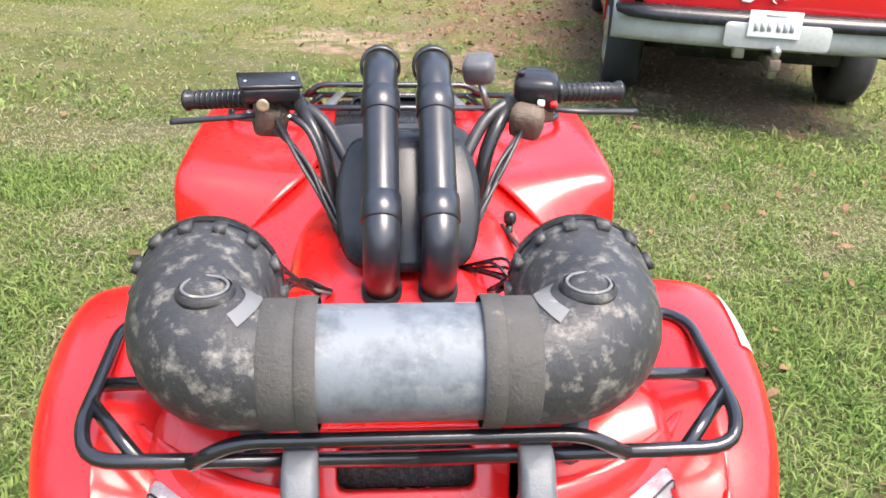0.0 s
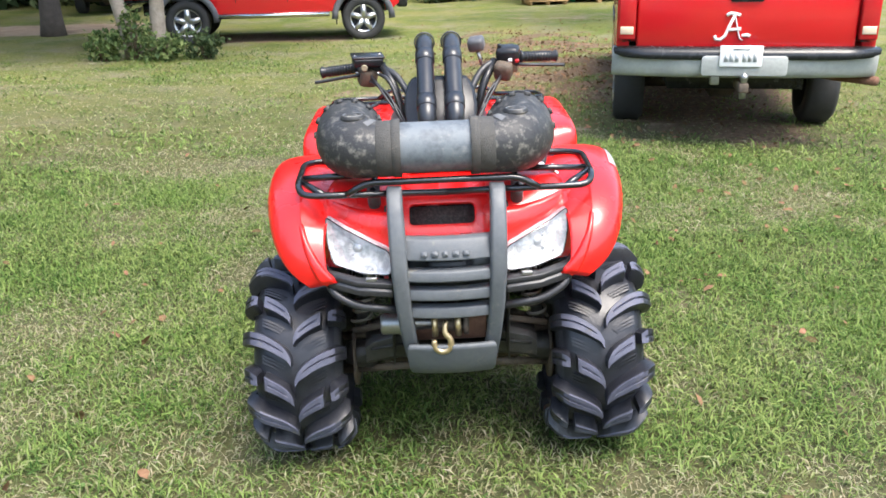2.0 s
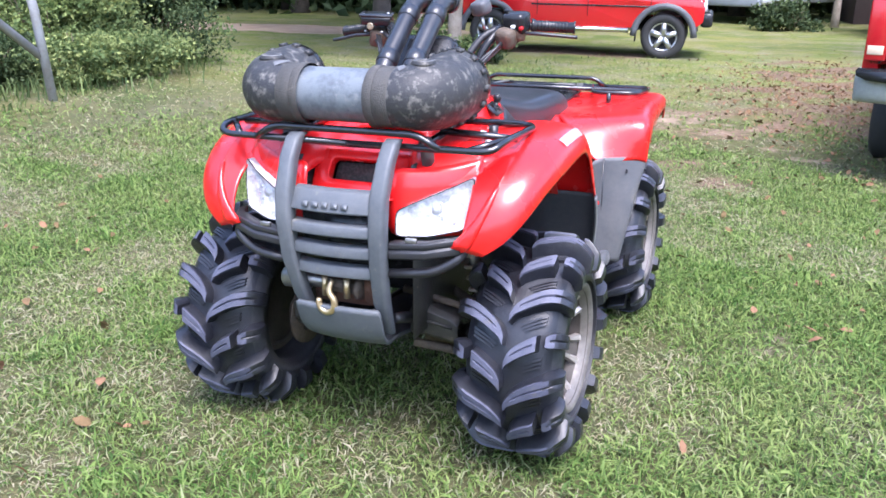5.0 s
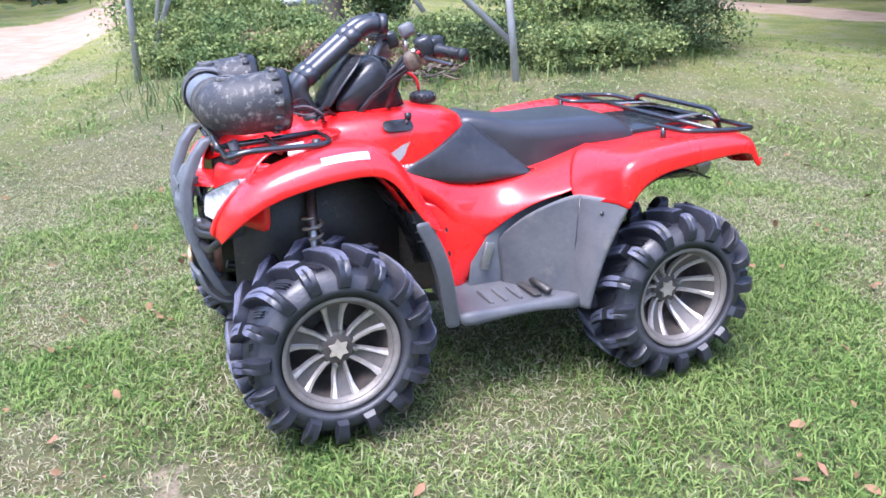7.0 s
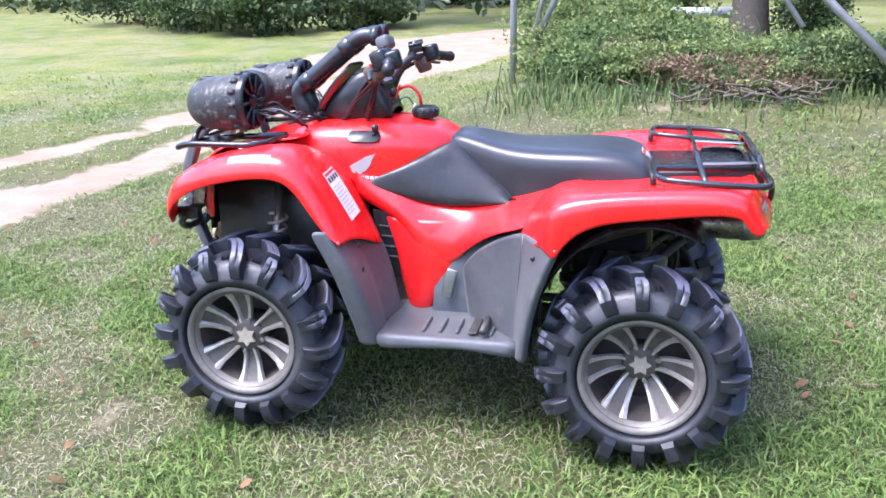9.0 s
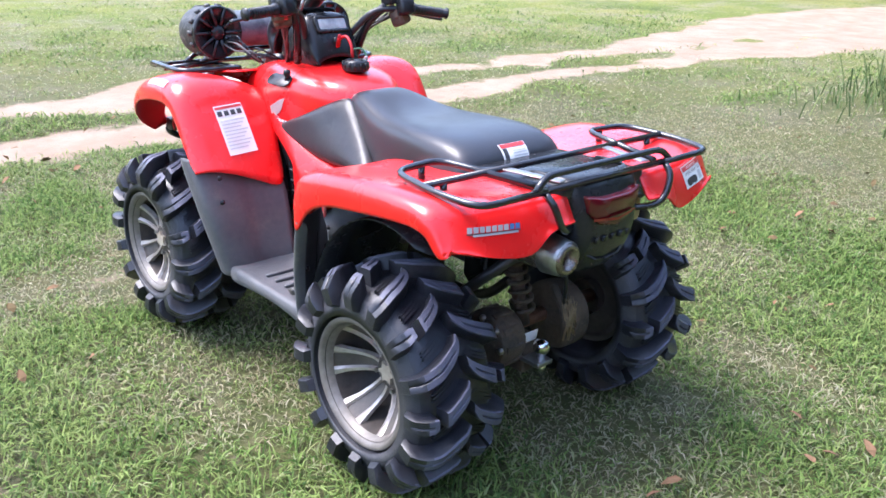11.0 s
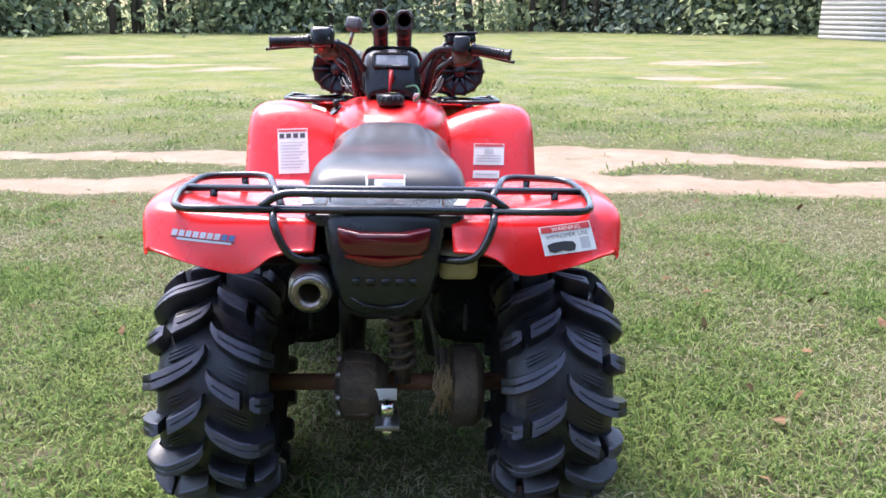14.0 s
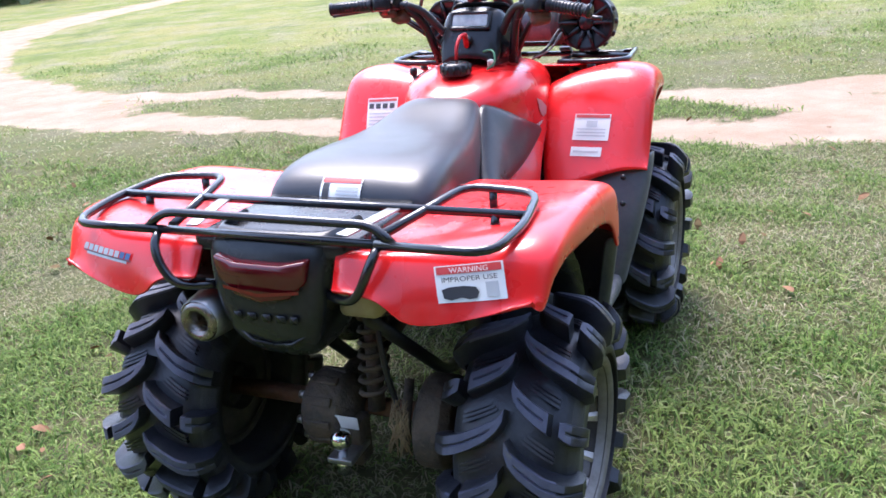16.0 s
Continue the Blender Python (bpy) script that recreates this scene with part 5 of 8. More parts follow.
for s, tip, base in ((1, (0.405, -0.15, 1.187), (0.275, -0.183, 1.193)), (-1, (-0.4, -0.13, 1.16), (-0.272, -0.172, 1.177))):
    t, b = Vector(tip), Vector(base)
    g = qpart("grip", sweep([b, b + (t - b) * 0.06, b + (t - b) * 0.1, b + (t - b) * 0.94, b + (t - b) * 0.96, t], [0.022, 0.022, 0.017, 0.0165, 0.02, 0.02], 16), DARK, "black rubber handlebar grip")
    for k in range(9):
        c = b + (t - b) * (0.16 + 0.08 * k)
        d = (t - b).normalized() * 0.002
        qpart("grip_ring", sweep([c - d, c + d], 0.0182, 14), DARK, parent=g)
    front_y = Vector((0, -0.055, -0.015))
    qpart("brake_lever", sweep(rounded([b + Vector((-s * 0.03, -0.03, -0.02)), b + front_y + Vector((s * 0.03, 0, -0.005)), t + front_y + Vector((s * 0.0, 0, -0.008)), t + front_y + Vector((s * 0.02, 0.004, -0.01))], 0.03), [0.008] * 11 + [0.009], 8, flat=0.7), BLACK, "black brake lever")
    qpart("lever_perch", box(b + Vector((-s * 0.035, -0.03, -0.02)), (0.05, 0.05, 0.04), pose(0, 0, 0, 20, 0, s * 12)), MUDDY, "muddy lever bracket", bevel=0.008)
    qpart("control_box", box(b + Vector((-s * 0.035, 0.005, 0.01)), (0.055, 0.05, 0.06), pose(0, 0, 0, 15, 0, s * 10)), DARK, "black switch box", bevel=0.01)
qpart("brake_reservoir", box((-0.235, -0.225, 1.205), (0.1, 0.05, 0.028), pose(0, 0, 0, 12, 2, 14)), DARK, "black brake fluid reservoir", bevel=0.006)
qpart("reservoir_lid", box((-0.235, -0.225, 1.222), (0.108, 0.056, 0.008), pose(0, 0, 0, 12, 2, 14)), DARK, bevel=0.003)
qpart("throttle_box", box((-0.24, -0.2, 1.15), (0.06, 0.055, 0.06), pose(0, 0, 0, 20, 10, 20)), MUDDY, "muddy throttle housing", bevel=0.012)
sb = qpart("switch_box", box((0.235, -0.215, 1.203), (0.078, 0.056, 0.066), pose(0, 0, 0, 20, 0, -14)), DARK, "black handlebar switch box", bevel=0.014)
for x, y, z, mat in ((0.25, -0.186, 1.182, REDCORD), (0.215, -0.182, 1.2, WHITE), (0.238, -0.188, 1.212, DARK), (0.205, -0.222, 1.238, DARK), (0.262, -0.246, 1.188, REDCORD), (0.238, -0.254, 1.192, WHITE)):
    qpart("switch_button", box((x, y, z), (0.013, 0.012, 0.01), pose(0, 0, 0, 20, 0, -14)), mat, parent=sb, bevel=0.003)
eye = qpart("sight_glass", lathe([(0.0, 0.0), (0.0, 0.011), (-0.004, 0.0115), (-0.005, 0.008), (-0.003, 0.0)], 16, "Y", at=(-0.245, -0.252, 1.186)), PALEBRASS, "round brake fluid sight glass")
qpart("brake_hose", sweep(rounded([(-0.2, -0.245, 1.165), (-0.165, -0.27, 1.15), (-0.135, -0.31, 1.08), (-0.12, -0.345, 0.99)], 0.05), 0.0065, 8), BLACK, "black brake hose")
for x, y, z in ((-0.275, -0.24, 1.222), (-0.195, -0.222, 1.224), (-0.2, -0.262, 1.168), (-0.272, -0.235, 1.168)):
    qpart("screw_head", lathe([(0.0, 0.005), (0.004, 0.0045), (0.005, 0.0)], 10, "Z", at=(x, y, z)), STEEL)
qpart("lever_box", box((0.215, -0.25, 1.158), (0.06, 0.045, 0.06), pose(0, 0, 0, 25, 8, -20)), MUDDY, "muddy lever housing", bevel=0.014)
for x, y, z, mt in ((0.243, -0.19, 1.19, WARNRED), (0.236, -0.196, 1.21, BRASS), (0.24, -0.187, 1.168, WARNRED)):
    qpart("switch_button", box((x, y, z), (0.016, 0.012, 0.012), pose(0, 0, 0, 20, 0, -14)), mt, bevel=0.003)
qpart("light_pod", box((0.128, -0.235, 1.248), (0.055, 0.05, 0.045), pose(0, 0, 0, 20, -6, -16)), GREY, "small grey box on a stalk", bevel=0.012)
qpart("light_pod_stalk", sweep([(0.13, -0.24, 1.23), (0.145, -0.245, 1.18)], 0.006), STEEL)
random.seed(3)
for s in (1, -1):
    for k in range(5):
        j = [random.uniform(-0.012, 0.012) for _ in range(6)]
        qpart("control_cable", sweep(rounded([(s * (0.22 + j[0]), -0.24 + j[1], 1.15 + j[2]), (s * (0.17 + j[3]), -0.31 + j[1], 1.1 + j[0]), (s * (0.125 + j[4]), -0.36 + j[5], 1.04), (s * (0.1 + j[2]), -0.4 + j[3], 0.985)], 0.05), 0.0042, 6), BLACK, "black control cable")
    qpart("riser", sweep(rounded([(s * 0.19, -0.22, 1.19), (s * 0.145, -0.27, 1.12), (s * 0.12, -0.31, 1.0)], 0.03), 0.014), DARK, "black handlebar riser")
for k in range(6):
    j = [random.uniform(-0.02, 0.02) for _ in range(5)]
    qpart("speaker_wire", sweep(rounded([(0.1 + j[0], -0.48, 0.985), (0.14 + j[1], -0.53, 1.01 + j[2]), (0.17 + j[3], -0.57, 0.99 + j[4])], 0.03), 0.003, 5), DARK, "black speaker wire")
for s in (1, -1):
    for k in range(6):
        j = [random.uniform(-0.016, 0.016) for _ in range(8)]
        qpart("speaker_wire", sweep(rounded([(s * 0.2 + j[0], -0.67, 1.03 + j[1]), (s * 0.19 + j[2], -0.6 + j[3], 1.035 + 2 * j[4]), (s * 0.165 + j[5], -0.55 + j[6], 1.0 + j[7]), (s * 0.13 + j[0], -0.53 + j[1], 0.97)], 0.03), 0.0032, 5), (DARK, WORN, DARK)[k % 3], "bunched speaker wire")
qpart("ignition_wire", sweep(rounded([(-0.05, -0.24, 1.04), (-0.09, -0.22, 1.05), (-0.1, -0.2, 1.01), (-0.075, -0.19, 0.995)], 0.03), 0.0035, 6), CORDGREEN, "green wire")
qpart("key_fob", prism(lozenge(0.02, 0.03, 0.008), 0.004, pose(-0.085, -0.2, 1.01, 60, 0, 20)), WHITE, "small white tag")

# --- gear lever and gate, left of the tank
qpart("gear_gate", prism(lozenge(0.05, 0.11, 0.022), 0.006, pose(0.2, -0.3, 0.95, 0, 42, 8)), DARK, "black gear gate", bevel=0.002)
qpart("gear_lever", sweep([(0.192, -0.275, 0.942), (0.194, -0.262, 0.968)], 0.007), DARK, "black gear lever")
qpart("gear_knob", lathe([(0.0, 0.006), (0.004, 0.011), (0.014, 0.013), (0.024, 0.011), (0.027, 0.0)], 16, "Z", at=(0.194, -0.262, 0.964)), DARK, "black gear knob")


# --- grey lower plastics
def mud_guard(s):
    rows = []
    for z, y, xi, xo in ((0.715, -0.318, 0.24, 0.54), (0.67, -0.295, 0.235, 0.54), (0.57, -0.246, 0.225, 0.53), (0.45, -0.218, 0.23, 0.505), (0.375, -0.2, 0.235, 0.487), (0.328, -0.195, 0.24, 0.478)):
        rows.append([Vector((s * (xi + (xo - xi) * f), y + d, z)) for f, d in ((0, 0.02), (0.2, 0.0), (0.45, -0.012), (0.52, -0.002), (0.8, 0.0), (0.97, -0.004), (1.0, -0.03), (1.0, -0.06))])
    return sheet(rows)


def rear_guard(s):
    # from the leg out to a fold, then out and back to the edge before the wheel
    cols = [((0.25, 0.04, 0.53), (0.25, 0.06, 0.355)), ((0.29, 0.075, 0.585), (0.3, 0.11, 0.355)), ((0.345, 0.15, 0.655), (0.36, 0.175, 0.355)), ((0.41, 0.25, 0.705), (0.42, 0.228, 0.33)), ((0.425, 0.262, 0.708), (0.43, 0.236, 0.322)),
            ((0.56, 0.355, 0.705), (0.49, 0.252, 0.318)), ((0.572, 0.37, 0.704), (0.505, 0.266, 0.318)), ((0.562, 0.38, 0.704), (0.497, 0.276, 0.318)), ((0.54, 0.382, 0.7), (0.475, 0.28, 0.318))]
    rows = []
    for k in range(7):
        t = k / 6
        row = []
        for top, low in cols:
            p = Vector(top).lerp(Vector(low), t)
            bow = 0.02 * math.sin(math.pi * t) if top[0] > 0.5 else 0.0
            row.append(Vector((s * p.x, p.y - bow, p.z)))
        rows.append(row)
    return sheet(rows)


for s in (1, -1):
    qpart("mud_guard", mud_guard(s), GREY, "scuffed grey plastic mud guard behind the front wheel", sub=2, solid=0.006)
    qpart("rear_mud_guard", rear_guard(s), GREY, "scuffed grey plastic guard before the rear wheel", sub=2, solid=0.006)
    floor_rows = []
    for y, lift in ((-0.2, 0.0), (-0.1, 0.012), (0.06, 0.022), (0.16, 0.014), (0.255, -0.004)):
        floor_rows.append([Vector((s * x, y, z)) for x, z in ((0.2, 0.385), (0.23, 0.363), (0.3, 0.355), (0.42, 0.355), (0.462, 0.363), (0.472, 0.355), (0.474, 0.314 + lift))])
    qpart("footwell", sheet(floor_rows), GREY, "scuffed grey plastic footwell", sub=1, solid=0.006)
    for k in range(5):
        qpart("foot_rib", box((s * 0.36, -0.06 + 0.055 * k, 0.364), (0.12, 0.012, 0.012)), GREY, bevel=0.004)
    qpart("peg_bar", sweep([(s * 0.28, 0.14, 0.385), (s * 0.45, 0.14, 0.387)], 0.012), ARMGUARD, "dark steel foot peg")
    qpart("peg_tread", box((s * 0.37, 0.105, 0.372), (0.13, 0.03, 0.008)), ARMGUARD, "dark toothed foot tread", bevel=0.003)
    qpart("panel_seam", sweep([(s * 0.43, 0.262, 0.703), (s * 0.432, 0.25, 0.52), (s * 0.436, 0.24, 0.33)], 0.0042, 6), DARK, "dark seam along the fold of the guard")
    qpart("panel_clip", box((s * 0.262, -0.005, 0.475), (0.01, 0.035, 0.1), pose(0, 0, 0, -14, 0, 0)), STEEL, "dull metal bracket in the side panel", bevel=0.004)
    for y, z in ((0.3, 0.655), (0.285, 0.52), (0.27, 0.39), (0.12, 0.5), (0.17, 0.58)):
        qpart("panel_screw", lathe([(0.0, 0.008), (s * 0.004, 0.006), (s * 0.005, 0.0)], 10, at=(s * (0.3 + 0.48 * (y - 0.11)) if y < 0.2 else s * (0.43 + 0.9 * (y - 0.25) + 0.1 * (z - 0.33)), y, z)), DARK)
    inner = [(0.03, 0.58), (0.12, 0.625), (0.22, 0.66), (0.3, 0.7), (0.3, 0.34), (-0.07, 0.34), (-0.06, 0.45)]
    qpart("inner_panel", flank(inner, lambda y, z: 0.245, 0.012, s), FADED, "dusty grey inner side panel", bevel=0.003)
    vent = [(-0.285, 0.7), (-0.19, 0.69), (-0.1, 0.62), (-0.095, 0.53), (-0.15, 0.46), (-0.25, 0.46)]
    vt = qpart("side_vent", flank(vent, lambda y, z: 0.19, 0.012, s), DARK, "dark slatted vent behind the mud guard", bevel=0.003)
    for k in range(4):
        qpart("vent_bar", sweep([(s * 0.193, -0.26 + 0.006 * k, 0.645 - 0.036 * k), (s * 0.193, -0.13 + 0.006 * k, 0.635 - 0.034 * k)], 0.003, 6), GREY, parent=vt)
    for y, z in ((-0.262, 0.66), (-0.252, 0.58)):
        qpart("rivet", lathe([(0.0, 0.009), (0.004, 0.007), (0.005, 0.0)], 10, "Y", at=(s * 0.47, y + 0.016, z)), DARK)
    liner = []
    for a in range(15, 106, 15):
        c, q = Vector((0, -AXLE_Y, 0.36)), 0.43
        liner.append([Vector((s * x, c.y + q * 0.9 * math.cos(radians(a)), c.z + (q + 0.06) * math.sin(radians(a)))) for x in (0.17, 0.24, 0.3)])
    qpart("wheel_arch_liner", sheet(liner), DARK, "dark plastic arch liner", sub=1, solid=0.004)
    bm = sheet([[Vector((s * 0.17, y, z)) for y in (-0.86, -0.7, -0.5, -0.3)] for z in (0.4, 0.6, 0.88)])
    qpart("inner_fender", sheet([[Vector((s * x, y, z)) for x in (0.2, 0.3, 0.42)] for y, z in ((-0.34, 0.71), (-0.4, 0.8), (-0.46, 0.86))]), RED, "red inner side of the fender", solid=0.004)
    qpart("inner_arch_panel", bm, ARMGUARD, "muddy inner panel of the wheel arch", solid=0.004)
    liner = []
    for a in range(60, 187, 14):
        c, q = Vector((0, AXLE_Y, 0.34)), 0.4
        liner.append([Vector((s * x, c.y + q * 0.85 * math.cos(radians(a)), c.z + (q + 0.02) * math.sin(radians(a)))) for x in (0.14, 0.3, 0.48)])
    qpart("wheel_arch_liner", sheet(liner), DARK, "dark plastic arch liner", sub=1, solid=0.004)


# --- engine, frame, running gear
qpart("engine", box((0, -0.05, 0.5), (0.3, 0.5, 0.34)), MUDDY, "dusty engine block", bevel=0.03)
qpart("air_box", box((0, 0.4, 0.68), (0.3, 0.5, 0.22)), DARK, "dark air box under the seat", bevel=0.03)
qpart("front_frame", box((0, -0.53, 0.64), (0.3, 0.32, 0.36)), DARK, "dark front frame and radiator", bevel=0.03)
qpart("tail_frame", box((0, 0.78, 0.76), (0.24, 0.24, 0.1)), DARK, "dark rear frame", bevel=0.02)
for s in (1, -1):
    qpart("frame_rail", sweep(rounded([(s * 0.11, -0.85, 0.45), (s * 0.13, -0.4, 0.3), (s * 0.13, 0.4, 0.3), (s * 0.1, 0.75, 0.62)], 0.08), 0.017), BLACK, "black frame tube")
    for z, ox in ((0.3, 0.35), (0.42, 0.34)):
        for dy in (-0.1, 0.1):
            qpart("suspension_arm", sweep([(s * 0.11, -AXLE_Y + dy, z + 0.03), (s * ox, -AXLE_Y, z - 0.03)], 0.014), MUDDY, "muddy front suspension arm")
    rows = []
    for x, z, h, d in ((0.118, 0.372, 0.085, 0.1), (0.16, 0.372, 0.09, 0.1), (0.235, 0.362, 0.082, 0.095), (0.262, 0.357, 0.07, 0.08)):
        y = -AXLE_Y - 0.14
        rows.append([Vector((s * x, y + dy, z + dz)) for dy, dz in ((d, 0.0), (0.012, 0.0), (0.0, 0.012), (-0.004, h - 0.012), (0.012, h), (d, h * 0.95))])
    ag = qpart("arm_guard", sheet(rows), ARMGUARD, "dark scuffed plastic guard before the suspension arm", solid=0.005, bevel=0.003)
    qpart("guard_rib", sweep([(s * 0.135, -AXLE_Y - 0.146, 0.425), (s * 0.245, -AXLE_Y - 0.146, 0.41)], 0.005, 6), ARMGUARD, parent=ag)
    qpart("bumper_tab", box((s * 0.212, -0.962, 0.713), (0.03, 0.012, 0.012)), STEEL, "small steel lamp bracket", bevel=0.002)
    qpart("steering_knuckle", lathe([(-0.05, 0.0), (-0.05, 0.03), (-0.02, 0.045), (0.03, 0.05), (0.05, 0.035), (0.05, 0.0)], 18, at=(s * 0.285, -AXLE_Y - 0.03, 0.345)), ARMGUARD, "black muddy steering knuckle")
    qpart("tie_rod", sweep([(s * 0.08, -AXLE_Y - 0.1, 0.49), (s * 0.3, -AXLE_Y - 0.09, 0.45)], 0.011, 8), MUDDY, "muddy tie rod")
    boot = [Vector((s * x, -AXLE_Y, 0.33)) for x in (0.12, 0.15, 0.165, 0.18, 0.195, 0.21, 0.225, 0.24, 0.26, 0.3, 0.36)]
    qpart("drive_shaft", sweep(boot, [0.045, 0.045, 0.035, 0.042, 0.032, 0.038, 0.028, 0.033, 0.018, 0.018, 0.018], 14), MUDDY, "muddy drive shaft with a rubber boot")
    qpart("brake_disc", lathe([(0.0, 0.03), (0.0, 0.1), (0.01, 0.1), (0.01, 0.03)], 24, at=(s * 0.31, -AXLE_Y, 0.325)), MUDDY, "muddy front brake")
    top, bot = Vector((s * 0.2, -AXLE_Y + 0.02, 0.8)), Vector((s * 0.3, -AXLE_Y, 0.36))
    sh = qpart("shock_absorber", sweep([bot, top], 0.018), STEEL, "dusty shock absorber")
    coil = [bot + (top - bot) * (0.15 + 0.6 * k / 80) + Vector((math.cos(k * math.tau / 10), math.sin(k * math.tau / 10), 0)) * 0.03 for k in range(81)]
    qpart("spring", sweep(coil, 0.006, 6), CAPTAN, "dusty coil spring", sh)
qpart("differential", lathe([(-0.08, 0.0), (-0.08, 0.05), (-0.05, 0.085), (0.02, 0.095), (0.045, 0.085), (0.06, 0.045), (0.06, 0.0)], 24, at=(0.075, 0.655, 0.32)), MUDDY, "muddy rear final drive housing", bevel=0.004)
for k in range(8):
    a = math.tau * k / 8
    qpart("housing_bolt", lathe([(0.0, 0.01), (0.012, 0.01), (0.014, 0.0)], 6, at=(0.12, 0.655 + 0.078 * math.cos(a), 0.32 + 0.078 * math.sin(a))), STEEL)
qpart("rear_axle", sweep([(-0.42, AXLE_Y, 0.318), (0.42, AXLE_Y, 0.318)], 0.023, 14), RUSTY, "muddy rusty axle tube")
qpart("brake_drum", lathe([(-0.05, 0.0), (-0.05, 0.09), (-0.03, 0.112), (0.03, 0.112), (0.04, 0.09), (0.04, 0.0)], 28, at=(-0.21, 0.65, 0.32)), MUDDY, "rusty muddy rear brake drum", bevel=0.004)
qpart("brake_arm", sweep(rounded([(-0.15, 0.68, 0.44), (-0.155, 0.73, 0.36), (-0.15, 0.74, 0.28)], 0.03), 0.012), MUDDY, "muddy brake arm with dried grass")
for k in range(10):
    a = math.tau * k / 10
    qpart("housing_rib", box((0.075, 0.655 + 0.09 * math.cos(a), 0.32 + 0.09 * math.sin(a)), (0.07, 0.01, 0.022), pose(0, 0, 0, math.degrees(a), 0, 0)), MUDDY, bevel=0.003)
qpart("brake_cable", sweep(rounded([(-0.14, 0.735, 0.4), (-0.125, 0.75, 0.5), (-0.1, 0.72, 0.6), (-0.09, 0.66, 0.68)], 0.05), 0.007, 8), BLACK, "black brake cable")
random.seed(9)
for k in range(26):
    j = [random.uniform(-1, 1) for _ in range(5)]
    qpart("dried_grass", sweep([(-0.15 + 0.02 * j[0], 0.745 + 0.012 * j[1], 0.43 - 0.05 * abs(j[2])), (-0.15 + 0.03 * j[3], 0.757, 0.38 + 0.03 * j[1]), (-0.148 + 0.03 * j[4], 0.76, 0.31 + 0.03 * j[2])], 0.0016, 4), DRYGRASS, "dried grass caught on the brake arm")
qpart("hitch_label", box((0.0, 0.732, 0.33), (0.06, 0.003, 0.035), pose(0, 0, 0, -8, 0, 0)), WHITE, "small white label above the tow ball", bevel=0.001)
qpart("hitch_label_header", box((0.0, 0.7335, 0.342), (0.056, 0.003, 0.008), pose(0, 0, 0, -8, 0, 0)), WARNRED)
qpart("swing_arm", sweep([(0.1, 0.2, 0.34), (0.1, 0.62, 0.32)], 0.03), MUDDY, "muddy swing arm")
qpart("rear_shock", sweep([(-0.045, 0.66, 0.33), (-0.03, 0.6, 0.6)], 0.022), MUDDY, "muddy rear shock absorber")
coil = [Vector((-0.045, 0.66, 0.38)) + Vector((0.015, -0.06, 0.2)) * (k / 70) + Vector((math.cos(k * math.tau / 10), math.sin(k * math.tau / 10), 0)) * 0.033 for k in range(71)]
qpart("rear_spring", sweep(coil, 0.007, 6), MUDDY, "muddy coil spring")
qpart("hitch_plate", box((-0.005, 0.745, 0.262), (0.065, 0.1, 0.014)), STEEL, "steel hitch plate", bevel=0.003)
qpart("hitch_tongue", box((-0.005, 0.7, 0.27), (0.05, 0.06, 0.12)), MUDDY, bevel=0.006)
qpart("tow_ball", lathe([(0.0, 0.012), (0.02, 0.014), (0.024, 0.02), (0.035, 0.0255), (0.05, 0.0255), (0.062, 0.018), (0.067, 0.0)], 24, "Z", at=(-0.005, 0.775, 0.269)), CHROME, "chrome tow ball")
qpart("ball_nut", lathe([(-0.045, 0.0), (-0.045, 0.018), (-0.02, 0.02), (-0.006, 0.02), (-0.006, 0)], 6, "Z", at=(-0.005, 0.775, 0.267)), CHROME, "chrome nut under the tow ball")
qpart("exhaust", lathe([(0.66, 0.03), (0.7, 0.046), (0.93, 0.049), (0.955, 0.048), (0.975, 0.044), (0.985, 0.039), (0.985, 0.026), (0.95, 0.024), (0.9, 0.0)], 32, "Y", at=(0.166, 0, 0.693)), SOOT, "sooty steel exhaust silencer")
qpart("exhaust_band", lathe([(0.915, 0.05), (0.92, 0.053), (0.975, 0.047), (0.978, 0.044)], 32, "Y", at=(0.166, 0, 0.693)), STEEL, "rust flecked steel exhaust end ring")
qpart("exhaust_pipe", sweep(rounded([(0.166, 0.67, 0.688), (0.166, 0.5, 0.64), (0.17, 0.2, 0.5)], 0.1), 0.02), MUDDY)
qpart("overflow_tank", box((-0.17, 0.86, 0.74), (0.09, 0.12, 0.07)), TANKYELLOW, "milky yellow plastic tank under the fender", bevel=0.015)


# --- stickers and decals, laid on the panels' surfaces
bpy.context.view_layer.update()
deps = bpy.context.evaluated_depsgraph_get()


